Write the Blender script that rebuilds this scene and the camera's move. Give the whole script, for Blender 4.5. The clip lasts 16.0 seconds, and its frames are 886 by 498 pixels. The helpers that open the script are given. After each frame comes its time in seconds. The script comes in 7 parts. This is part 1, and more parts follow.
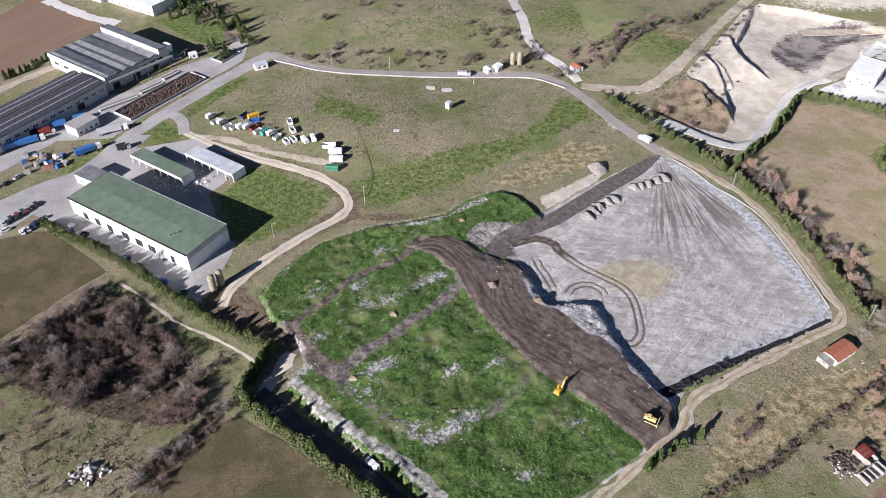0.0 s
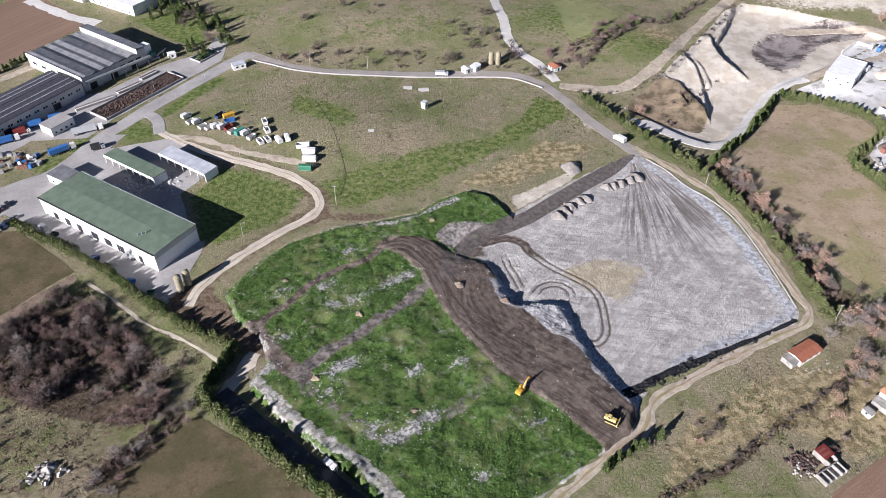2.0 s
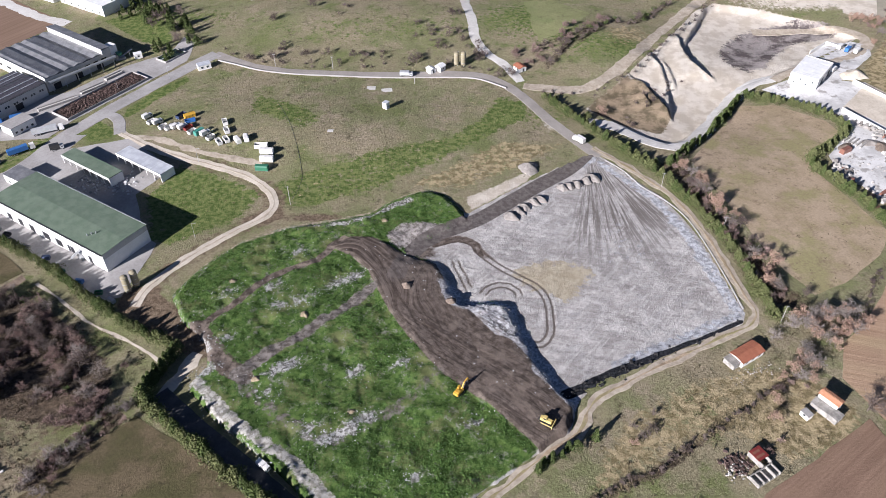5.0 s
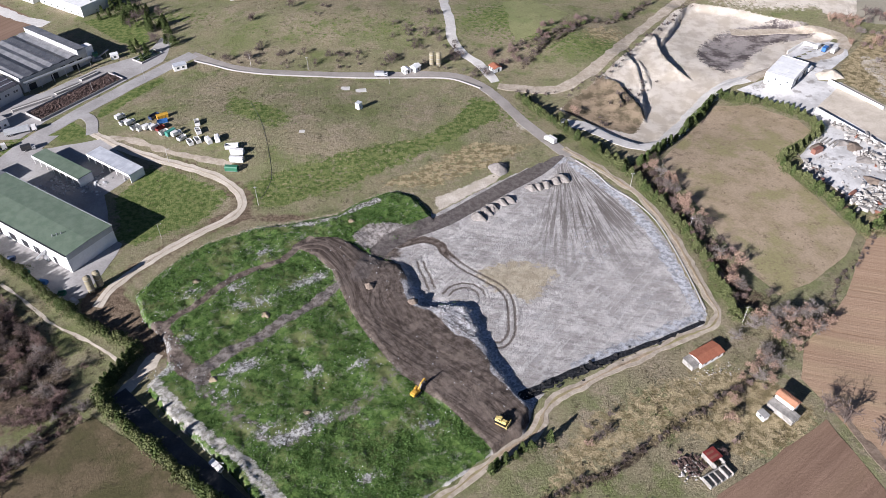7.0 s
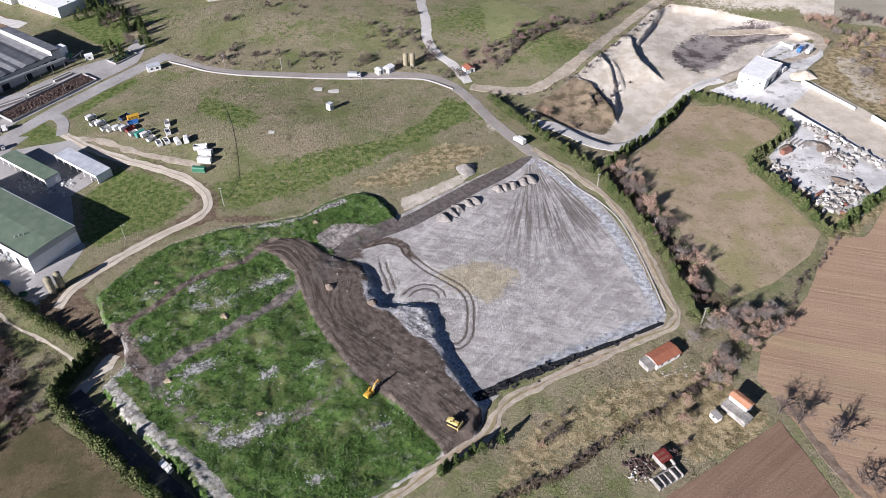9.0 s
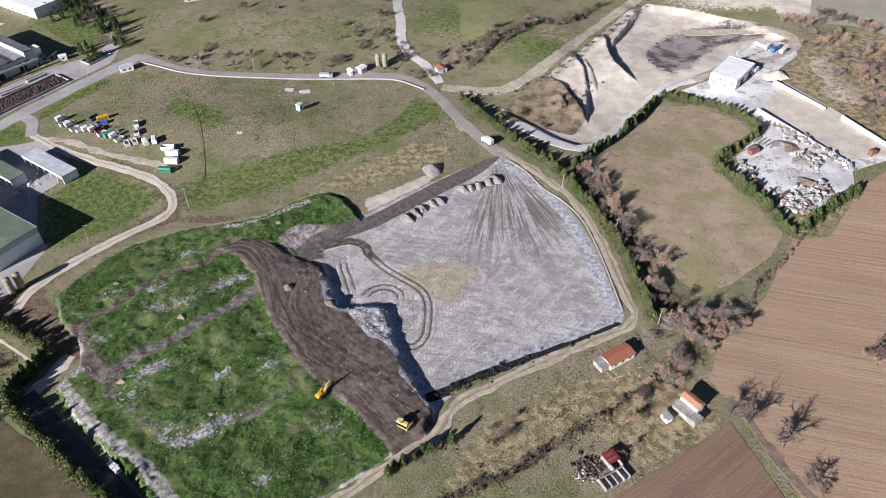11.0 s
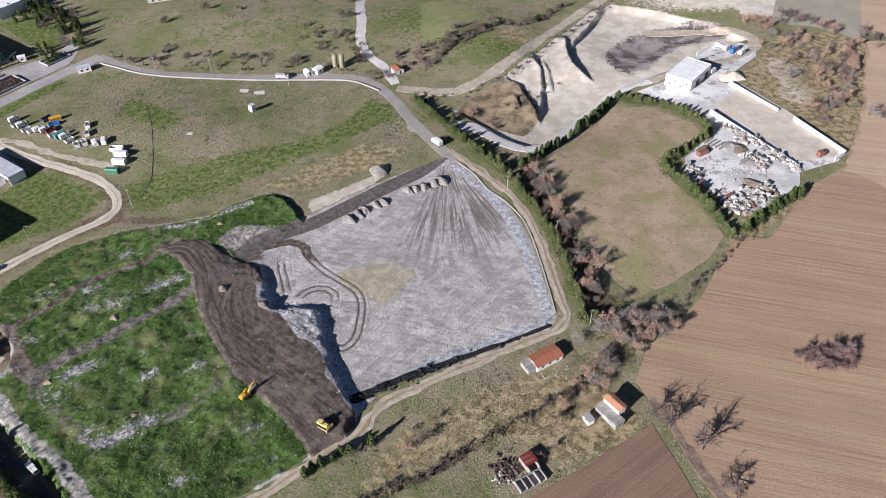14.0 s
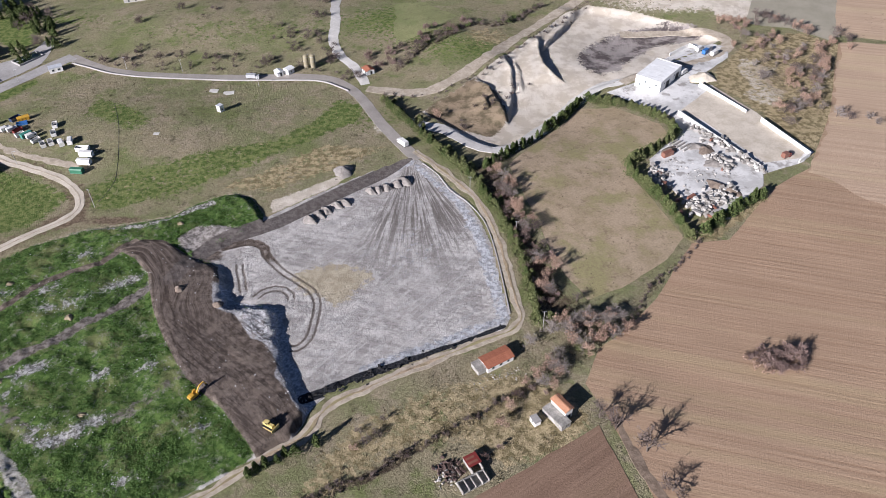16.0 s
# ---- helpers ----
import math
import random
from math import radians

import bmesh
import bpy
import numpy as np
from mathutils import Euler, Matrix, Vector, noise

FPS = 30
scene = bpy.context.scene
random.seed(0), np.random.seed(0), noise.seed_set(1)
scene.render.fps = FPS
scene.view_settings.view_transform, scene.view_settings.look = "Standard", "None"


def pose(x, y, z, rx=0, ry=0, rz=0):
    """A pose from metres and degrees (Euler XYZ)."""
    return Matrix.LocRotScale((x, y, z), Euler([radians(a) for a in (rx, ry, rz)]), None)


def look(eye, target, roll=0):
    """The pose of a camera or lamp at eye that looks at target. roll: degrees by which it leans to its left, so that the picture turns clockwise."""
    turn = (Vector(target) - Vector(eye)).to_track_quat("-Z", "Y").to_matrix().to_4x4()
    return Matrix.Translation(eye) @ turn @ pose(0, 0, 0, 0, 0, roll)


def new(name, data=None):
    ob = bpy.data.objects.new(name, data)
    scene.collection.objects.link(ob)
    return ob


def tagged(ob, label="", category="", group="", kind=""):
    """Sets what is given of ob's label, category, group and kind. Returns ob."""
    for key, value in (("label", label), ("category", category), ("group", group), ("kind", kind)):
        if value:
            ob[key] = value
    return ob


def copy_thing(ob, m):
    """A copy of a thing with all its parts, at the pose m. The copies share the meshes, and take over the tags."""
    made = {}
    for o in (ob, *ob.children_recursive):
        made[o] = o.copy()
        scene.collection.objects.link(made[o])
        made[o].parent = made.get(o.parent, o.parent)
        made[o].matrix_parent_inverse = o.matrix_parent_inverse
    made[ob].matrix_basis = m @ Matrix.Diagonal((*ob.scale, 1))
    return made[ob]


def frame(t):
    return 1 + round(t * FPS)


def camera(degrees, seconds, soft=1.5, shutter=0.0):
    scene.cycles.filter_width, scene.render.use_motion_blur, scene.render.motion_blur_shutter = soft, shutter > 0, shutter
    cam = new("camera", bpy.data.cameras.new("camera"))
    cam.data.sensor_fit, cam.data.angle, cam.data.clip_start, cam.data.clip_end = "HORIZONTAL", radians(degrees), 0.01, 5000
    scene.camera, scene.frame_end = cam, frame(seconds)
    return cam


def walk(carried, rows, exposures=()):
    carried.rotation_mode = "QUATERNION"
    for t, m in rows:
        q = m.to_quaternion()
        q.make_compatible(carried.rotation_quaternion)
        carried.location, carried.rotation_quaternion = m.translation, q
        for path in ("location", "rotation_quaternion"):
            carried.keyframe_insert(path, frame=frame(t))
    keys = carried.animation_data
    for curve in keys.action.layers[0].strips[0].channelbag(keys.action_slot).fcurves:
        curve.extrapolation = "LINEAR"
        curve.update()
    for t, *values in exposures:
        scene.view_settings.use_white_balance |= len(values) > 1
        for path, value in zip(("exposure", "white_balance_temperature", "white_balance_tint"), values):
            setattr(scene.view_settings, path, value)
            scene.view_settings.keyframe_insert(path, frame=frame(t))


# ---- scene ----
cam = camera(62.0, 16.0, soft=0.75)
METRES, EYE, TILT, LEAN, TURN = 132.0, 210.0, -41.5, 0.0, 0.0
ROWS = [
    (0.0, 0.0, 0.0, 0.0, 0.0, 0.0, -0.0),
    (0.5, 0.0257, 0.0008, -0.0004, 0.02, 0.01, -0.01),
    (1.0, 0.0525, 0.0017, -0.0, 0.06, -0.01, 0.01),
    (1.5, 0.0792, 0.0027, -0.0007, 0.1, 0.0, 0.01),
    (2.0, 0.1057, 0.0033, -0.0003, 0.13, -0.0, -0.01),
    (2.5, 0.1332, 0.0039, 0.0001, 0.17, -0.01, -0.01),
    (3.0, 0.1608, 0.0043, 0.0004, 0.2, -0.01, -0.03),
    (3.5, 0.1888, 0.0047, 0.0011, 0.24, -0.01, -0.04),
    (4.0, 0.2172, 0.0051, 0.0014, 0.27, -0.0, -0.05),
    (6.5, 0.3642, 0.0069, 0.0038, 0.47, -0.03, -0.05),
    (7.0, 0.3946, 0.0074, 0.0043, 0.51, -0.02, -0.04),
    (7.5, 0.4253, 0.0081, 0.005, 0.54, -0.0, -0.05),
    (8.0, 0.4568, 0.0085, 0.005, 0.58, 0.0, -0.04),
    (8.5, 0.4882, 0.009, 0.0057, 0.6, 0.0, -0.04),
    (9.0, 0.5203, 0.0095, 0.0061, 0.64, 0.01, -0.04),
    (11.5, 0.6862, 0.0117, 0.0088, 0.82, -0.0, -0.02),
    (12.0, 0.7208, 0.0124, 0.0094, 0.86, -0.0, -0.02),
    (12.5, 0.7552, 0.0129, 0.01, 0.91, -0.0, -0.02),
    (13.0, 0.7899, 0.0135, 0.0106, 0.95, -0.0, -0.03),
    (13.5, 0.8224, 0.014, 0.0113, 0.98, 0.01, -0.05),
    (14.0, 0.86, 0.0146, 0.0121, 1.02, 0.01, -0.08),
    (14.5, 0.8924, 0.015, 0.0129, 1.05, 0.02, -0.11),
    (15.0, 0.9297, 0.0157, 0.0136, 1.09, 0.01, -0.14),
    (15.5, 0.9623, 0.0162, 0.0143, 1.12, 0.01, -0.18),
    (16.0, 0.9997, 0.0168, 0.015, 1.15, 0.01, -0.22),
]
walk(cam, [(t, pose(0, 0, EYE, TILT, LEAN, TURN) @ pose(METRES * x, METRES * y, METRES * z, 90 + pitch, roll, yaw)) for t, x, y, z, yaw, pitch, roll in ROWS],
     exposures=[(0.0, 1.07, 6170, 16), (7.5, 1.0, 6170, 16), (16.0, 0.86, 6170, 16)])

# ---------------------------------------------------------------- light
SUN_ELEVATION, SUN_AZIMUTH = radians(22.0), radians(224.0)      # azimuth clockwise from +y
world = bpy.data.worlds.new("sky")
scene.world = world
world.use_nodes = True
_sky = world.node_tree.nodes.new("ShaderNodeTexSky")
_sky.sky_type = "NISHITA"
_sky.sun_disc = False
_sky.sun_elevation, _sky.sun_rotation = SUN_ELEVATION, SUN_AZIMUTH
_sky.air_density, _sky.dust_density = 0.36, 0.1
world.node_tree.nodes["Background"].inputs["Strength"].default_value = 0.05
world.node_tree.links.new(_sky.outputs["Color"], world.node_tree.nodes["Background"].inputs["Color"])
_sun = bpy.data.lights.new("sun", "SUN")
_sun.energy, _sun.angle, _sun.color = 5.0, radians(0.6), (1.0, 0.965, 0.93)
sun = new("sun", _sun)
_toward = Vector((math.sin(SUN_AZIMUTH) * math.cos(SUN_ELEVATION), math.cos(SUN_AZIMUTH) * math.cos(SUN_ELEVATION), math.sin(SUN_ELEVATION)))
sun.matrix_world = look(_toward * 900 + Vector((60, 280, 0)), (60, 280, 0))


# ---------------------------------------------------------------- materials
class Nodes:
    """A small wrapper to write node trees."""

    def __init__(self, name, rough=0.9, metal=0.0, spec=0.3):
        self.mat = bpy.data.materials.new(name)
        self.mat.use_nodes = True
        self.tree = self.mat.node_tree
        self.bsdf = self.tree.nodes["Principled BSDF"]
        self.bsdf.inputs["Roughness"].default_value = rough
        self.bsdf.inputs["Metallic"].default_value = metal
        self.bsdf.inputs["Specular IOR Level"].default_value = spec
        self.coord = self.tree.nodes.new("ShaderNodeTexCoord").outputs["Object"]

    def put(self, socket, value):
        if isinstance(value, bpy.types.NodeSocket):
            self.tree.links.new(value, socket)
        elif isinstance(value, tuple) and len(value) == 3 and socket.type == "RGBA":
            socket.default_value = (*value, 1)
        else:
            socket.default_value = value

    def noise(self, scale, detail=3.0, rough=0.6, coord=None):
        n = self.tree.nodes.new("ShaderNodeTexNoise")
        self.put(n.inputs["Vector"], coord or self.coord)
        n.inputs["Scale"].default_value, n.inputs["Detail"].default_value, n.inputs["Roughness"].default_value = scale, detail, rough
        return n.outputs["Fac"]

    def ramp(self, value, lo, hi, a=0.0, b=1.0):
        n = self.tree.nodes.new("ShaderNodeMapRange")
        n.interpolation_type = "SMOOTHSTEP"
        self.put(n.inputs["Value"], value)
        for key, v in (("From Min", lo), ("From Max", hi), ("To Min", a), ("To Max", b)):
            n.inputs[key].default_value = v
        return n.outputs["Result"]

    def mix(self, fac, a, b, blend="MIX"):
        n = self.tree.nodes.new("ShaderNodeMix")
        n.data_type, n.blend_type = "RGBA", blend
        self.put(n.inputs[0], fac)
        self.put(n.inputs[6], a)
        self.put(n.inputs[7], b)
        return n.outputs[2]

    def math(self, op, a, b=0.0):
        n = self.tree.nodes.new("ShaderNodeMath")
        n.operation = op
        self.put(n.inputs[0], a)
        self.put(n.inputs[1], b)
        return n.outputs[0]

    def attr(self, name):
        n = self.tree.nodes.new("ShaderNodeAttribute")
        n.attribute_name = name
        return n.outputs["Fac"]

    def random(self):
        return self.tree.nodes.new("ShaderNodeObjectInfo").outputs["Random"]

    def island(self):
        return self.tree.nodes.new("ShaderNodeNewGeometry").outputs["Random Per Island"]

    def turned(self, degrees, stretch=(1, 1, 1)):
        n = self.tree.nodes.new("ShaderNodeMapping")
        self.put(n.inputs["Vector"], self.coord)
        n.inputs["Rotation"].default_value = (0, 0, radians(degrees))
        k = self.tree.nodes.new("ShaderNodeMapping")
        self.put(k.inputs["Vector"], n.outputs["Vector"])
        k.inputs["Scale"].default_value = stretch
        return k.outputs["Vector"]

    def done(self, colour, height=None, strength=0.5, distance=0.3):
        self.put(self.bsdf.inputs["Base Color"], colour)
        if height is not None:
            b = self.tree.nodes.new("ShaderNodeBump")
            b.inputs["Strength"].default_value, b.inputs["Distance"].default_value = strength, distance
            self.put(b.inputs["Height"], height)
            self.put(self.bsdf.inputs["Normal"], b.outputs["Normal"])
        return self.mat


def surface(name, dark, light, big=0.15, small=2.0, rough=0.9, metal=0.0, bump=0.3, distance=0.1, spec=0.3):
    n = Nodes(name, rough, metal, spec)
    fine = n.noise(small, 4, 0.65)
    fac = n.math("ADD", n.math("MULTIPLY", n.noise(big, 3), 0.6), n.math("MULTIPLY", fine, 0.4))
    return n.done(n.mix(n.ramp(fac, 0.3, 0.7), dark, light), fine, bump, distance)


def varied(name, dark, light, rough=0.6, metal=0.0, by="object", spec=0.3):
    n = Nodes(name, rough, metal, spec)
    pick = n.island() if by == "island" else n.random()
    fac = n.math("ADD", n.math("MULTIPLY", pick, 0.75), n.math("MULTIPLY", n.noise(1.2, 3), 0.25))
    return n.done(n.mix(fac, dark, light))


def zoned(n, base, zones):
    """Lays zones of soil over a base; each is (attribute, dark, light, noise scale, ragged)."""
    colour = base
    for name, dark, light, scale, ragged in zones:
        fine = n.noise(scale, 4, 0.65)
        fac = n.math("ADD", n.attr(name), n.math("MULTIPLY", n.math("SUBTRACT", n.noise(0.35, 5, 0.7), 0.5), ragged))
        colour = n.mix(n.ramp(fac, 0.38, 0.62), colour, n.mix(n.ramp(fine, 0.39, 0.61), dark, light))
    return colour


def ground_material():
    n = Nodes("dry_grassland", 0.95, 0, 0.1)
    fine = n.ramp(n.noise(0.9, 6, 0.8), 0.36, 0.64)
    big = n.noise(0.018, 4, 0.6)
    mid = n.noise(0.09, 5, 0.65)
    base = n.mix(n.ramp(big, 0.38, 0.62), (0.305, 0.262, 0.172), (0.215, 0.228, 0.108))
    base = n.mix(n.ramp(mid, 0.45, 0.62), base, (0.345, 0.288, 0.205))
    base = n.mix(n.ramp(n.noise(0.045, 6, 0.7), 0.50, 0.64, 0, 0.85), base, (0.150, 0.190, 0.060))
    base = n.mix(n.ramp(n.noise(0.16, 6, 0.75), 0.54, 0.68, 0, 0.8), base, (0.098, 0.086, 0.052))
    base = n.mix(n.math("MULTIPLY", fine, 0.5), base, (0.105, 0.092, 0.055))
    colour = zoned(n, base, (
        ("lush", (0.078, 0.118, 0.030), (0.180, 0.205, 0.075), 0.4, 1.6),
        ("mould", (0.055, 0.042, 0.030), (0.135, 0.105, 0.076), 0.5, 1.2),
        ("earth", (0.120, 0.088, 0.060), (0.205, 0.155, 0.110), 0.6, 0.8),
        ("straw", (0.185, 0.150, 0.080), (0.42, 0.34, 0.205), 0.3, 1.5),
        ("sand", (0.52, 0.455, 0.37), (0.66, 0.60, 0.52), 0.12, 0.9),
        ("ochre", (0.155, 0.125, 0.080), (0.33, 0.255, 0.175), 0.14, 1.3),
        ("soot", (0.115, 0.095, 0.092), (0.36, 0.32, 0.30), 0.09, 1.4),
    ))
    return n.done(colour, n.math("ADD", fine, n.noise(4, 3, 0.8)), 0.65, 0.32)


def landfill_material():
    n = Nodes("landfill_cover", 0.95, 0, 0.15)
    fine = n.ramp(n.noise(1.2, 6, 0.8), 0.34, 0.66)
    streak = n.noise(0.5, 5, 0.75, n.turned(14, (0.16, 1.0, 1)))
    base = n.mix(n.ramp(n.noise(0.05, 5, 0.65), 0.38, 0.62), (0.385, 0.36, 0.342), (0.58, 0.55, 0.525))
    base = n.mix(n.ramp(streak, 0.48, 0.62, 0, 0.45), base, (0.195, 0.182, 0.172))
    base = n.mix(n.ramp(n.noise(0.3, 6, 0.75, n.turned(-38, (0.22, 1, 1))), 0.52, 0.64, 0, 0.65), base, (0.40, 0.39, 0.385))
    base = n.mix(n.math("MULTIPLY", fine, 0.26), base, (0.245, 0.222, 0.206))
    base = n.mix(n.ramp(n.noise(0.09, 6, 0.72, n.turned(25, (0.5, 1, 1))), 0.53, 0.66, 0, 0.6), base, (0.235, 0.212, 0.198))
    base = n.mix(n.ramp(n.noise(1.9, 5, 0.8), 0.60, 0.70, 0, 0.5), base, (0.50, 0.485, 0.47))
    base = n.mix(n.ramp(n.noise(0.9, 4, 0.7, n.turned(9, (0.05, 1.0, 1))), 0.50, 0.60, 0, 0.4), base, (0.255, 0.235, 0.22))
    base = n.mix(n.ramp(n.noise(0.9, 4, 0.7, n.turned(-52, (0.07, 1.0, 1))), 0.54, 0.62, 0, 0.4), base, (0.62, 0.60, 0.575))
    base = n.mix(n.ramp(n.noise(0.2, 6, 0.75), 0.50, 0.64, 0, 0.55), base, (0.60, 0.58, 0.56))
    base = n.mix(n.ramp(n.noise(0.7, 6, 0.8), 0.54, 0.66, 0, 0.55), base, (0.20, 0.185, 0.175))
    comb = n.tree.nodes.new("ShaderNodeCombineXYZ")
    n.put(comb.inputs[0], n.math("MULTIPLY", n.attr("fan"), 30.0))
    n.put(comb.inputs[1], n.math("MULTIPLY", n.attr("reach"), 0.03))
    rays = n.noise(1.0, 4, 0.75, comb.outputs[0])
    base = n.mix(n.math("MULTIPLY", n.attr("fanned"), n.ramp(rays, 0.44, 0.57, 0, 0.92)), base, (0.15, 0.132, 0.12))
    comb = n.tree.nodes.new("ShaderNodeCombineXYZ")
    n.put(comb.inputs[0], n.math("MULTIPLY", n.attr("flow"), 0.75))
    n.put(comb.inputs[1], n.math("MULTIPLY", n.attr("run"), 0.035))
    lanes = n.noise(1.0, 4, 0.7, comb.outputs[0])
    weed = n.mix(n.ramp(n.noise(0.45, 5, 0.7), 0.38, 0.60), (0.036, 0.078, 0.016), (0.102, 0.162, 0.042))
    weed = n.mix(n.ramp(n.noise(0.085, 5, 0.7), 0.50, 0.63, 0, 0.75), weed, (0.165, 0.175, 0.075))
    weed = n.mix(n.ramp(n.noise(0.30, 7, 0.8), 0.53, 0.64, 0, 0.8), weed, (0.27, 0.26, 0.225))
    colour = zoned(n, base, (
        ("tan", (0.36, 0.31, 0.225), (0.46, 0.40, 0.30), 0.25, 1.3),
        ("pale", (0.26, 0.265, 0.28), (0.52, 0.53, 0.56), 0.5, 1.6),
        ("green", weed, weed, 0.6, 0.8),
        ("brown", (0.082, 0.064, 0.053), (0.185, 0.150, 0.128), 0.4, 0.5),
        ("greytrack", (0.105, 0.090, 0.078), (0.225, 0.20, 0.185), 0.5, 1.3),
        ("debris", (0.16, 0.142, 0.13), (0.36, 0.33, 0.31), 0.7, 1.7),
        ("litter", (0.12, 0.115, 0.10), (0.46, 0.455, 0.44), 0.9, 1.8),
        ("chalk", (0.26, 0.245, 0.21), (0.52, 0.50, 0.46), 0.6, 1.7),
        ("rubble", (0.30, 0.30, 0.32), (0.66, 0.67, 0.70), 1.2, 0.7),
        ("side", (0.27, 0.22, 0.16), (0.40, 0.34, 0.26), 0.7, 0.9),
        ("dark", (0.105, 0.090, 0.083), (0.165, 0.145, 0.136), 0.5, 0.45),
        ("black", (0.010, 0.011, 0.014), (0.035, 0.037, 0.042), 1.2, 0.6),
    ))
    rut = n.ramp(n.math("ADD", n.attr("rut"), n.math("MULTIPLY", n.math("SUBTRACT", fine, 0.5), 0.3)), 0.2, 0.6, 0, 0.85)
    colour = n.mix(rut, colour, n.mix(n.ramp(fine, 0.3, 0.7), (0.078, 0.060, 0.050), (0.13, 0.104, 0.09)))
    streaked = n.mix(n.ramp(lanes, 0.40, 0.60), (0.058, 0.043, 0.035), (0.180, 0.145, 0.123))
    colour = n.mix(n.math("MULTIPLY", n.attr("lane"), 0.85), colour, streaked)
    scrape = n.noise(1.0, 4, 0.7, n.turned(38, (0.05, 0.8, 1)))
    colour = n.mix(n.math("MULTIPLY", n.attr("scraped"), n.ramp(scrape, 0.46, 0.58, 0, 0.75)), colour, (0.052, 0.040, 0.034))
    colour = n.mix(n.math("MULTIPLY", n.attr("scraped"), n.ramp(n.noise(0.09, 5, 0.7), 0.5, 0.64, 0, 0.6)), colour, (0.215, 0.172, 0.142))
    relief = n.math("ADD", n.math("ADD", fine, n.noise(5, 3, 0.8)), n.math("MULTIPLY", n.math("MULTIPLY", lanes, n.attr("lane")), 3.0))
    return n.done(colour, relief, 0.7, 0.28)


def meadow(name, a, b, green, dark, amount=0.5):
    n = Nodes(name, 0.95, 0, 0.1)
    fine = n.ramp(n.noise(1.0, 6, 0.8), 0.36, 0.64)
    colour = n.mix(n.ramp(n.noise(0.06, 5, 0.65), 0.4, 0.6), a, b)
    colour = n.mix(n.ramp(n.noise(0.03, 6, 0.65), 0.48, 0.62, 0, amount), colour, green)
    colour = n.mix(n.ramp(n.noise(0.22, 6, 0.75), 0.52, 0.68, 0, 0.7), colour, dark)
    colour = n.mix(n.math("MULTIPLY", fine, 0.42), colour, dark)
    return n.done(colour, n.math("ADD", fine, n.noise(4, 3, 0.8)), 0.4, 0.3)


def ploughed(name, angle, dark, light, spacing, stubble=(0.20, 0.165, 0.085)):
    n = Nodes(name, 0.95, 0, 0.1)
    along = n.turned(angle, (0.012, 1.0 / spacing, 1))
    lines = n.noise(1.0, 3, 0.6, along)
    wide = n.noise(0.14, 2, 0.5, along)
    fine = n.noise(1.5, 4, 0.7)
    colour = n.mix(n.ramp(n.math("ADD", n.math("MULTIPLY", lines, 0.7), n.math("MULTIPLY", fine, 0.3)), 0.25, 0.75), dark, light)
    colour = n.mix(n.ramp(wide, 0.48, 0.70, 0, 0.55), colour, stubble)
    return n.done(colour, n.math("ADD", lines, fine), 0.6, 0.25)


def roof_sheet(name, dark, light, pitch, rough=0.5):
    n = Nodes(name, rough, 0.0, 0.4)
    w = n.tree.nodes.new("ShaderNodeTexWave")
    n.put(w.inputs["Vector"], n.coord)
    w.inputs["Scale"].default_value, w.inputs["Distortion"].default_value = pitch, 0.3
    colour = n.mix(n.ramp(n.noise(0.22, 4, 0.6), 0.35, 0.65), dark, light)
    colour = n.mix(n.ramp(n.noise(1.1, 4, 0.7, n.turned(0, (1, 0.1, 1))), 0.5, 0.8, 0, 0.35), colour, (0.12, 0.12, 0.10))
    return n.done(colour, w.outputs["Fac"], 0.25, 0.05)


GROUND = ground_material()
COVER = landfill_material()
PLOUGH = ploughed("ploughed_earth", 14, (0.275, 0.180, 0.118), (0.410, 0.290, 0.200), 1.3, (0.375, 0.290, 0.175))
PLOUGH_PALE = ploughed("pale_ploughed_earth", 14, (0.36, 0.255, 0.178), (0.50, 0.375, 0.272), 1.5, (0.46, 0.36, 0.235))
PLOUGH_DARK = ploughed("dark_ploughed_earth", -37, (0.165, 0.105, 0.074), (0.255, 0.170, 0.122), 1.6, (0.22, 0.15, 0.10))
PLOUGH_FAR = ploughed("brown_tilled_earth", -60, (0.185, 0.122, 0.088), (0.255, 0.175, 0.128), 1.6, (0.18, 0.12, 0.08))
PASTURE = meadow("dry_pasture", (0.170, 0.132, 0.082), (0.112, 0.096, 0.052), (0.086, 0.090, 0.035), (0.062, 0.050, 0.031))
PASTURE_B = meadow("mown_dry_field", (0.44, 0.345, 0.245), (0.345, 0.275, 0.180), (0.285, 0.280, 0.120), (0.185, 0.140, 0.095), 0.65)
FAR_MEADOW = meadow("green_mown_meadow", (0.235, 0.245, 0.115), (0.285, 0.285, 0.145), (0.17, 0.215, 0.075), (0.15, 0.155, 0.075), 0.6)
GREY_FIELD = surface("grey_fallow", (0.25, 0.235, 0.18), (0.37, 0.335, 0.27), 0.05, 1.0, 0.95, spec=0.1)
ASPHALT = surface("worn_asphalt", (0.26, 0.235, 0.213), (0.36, 0.33, 0.30), 0.12, 1.5, 0.9, bump=0.2)
ASPHALT_DARK = surface("dark_asphalt", (0.045, 0.046, 0.050), (0.10, 0.10, 0.105), 0.2, 1.5, 0.85, bump=0.2)
CONCRETE = surface("yard_concrete", (0.27, 0.256, 0.245), (0.40, 0.385, 0.375), 0.08, 0.9, 0.9, bump=0.2)
PALE_YARD = surface("pale_stone_dust", (0.44, 0.42, 0.39), (0.64, 0.62, 0.59), 0.05, 0.5, 0.95, bump=0.3)
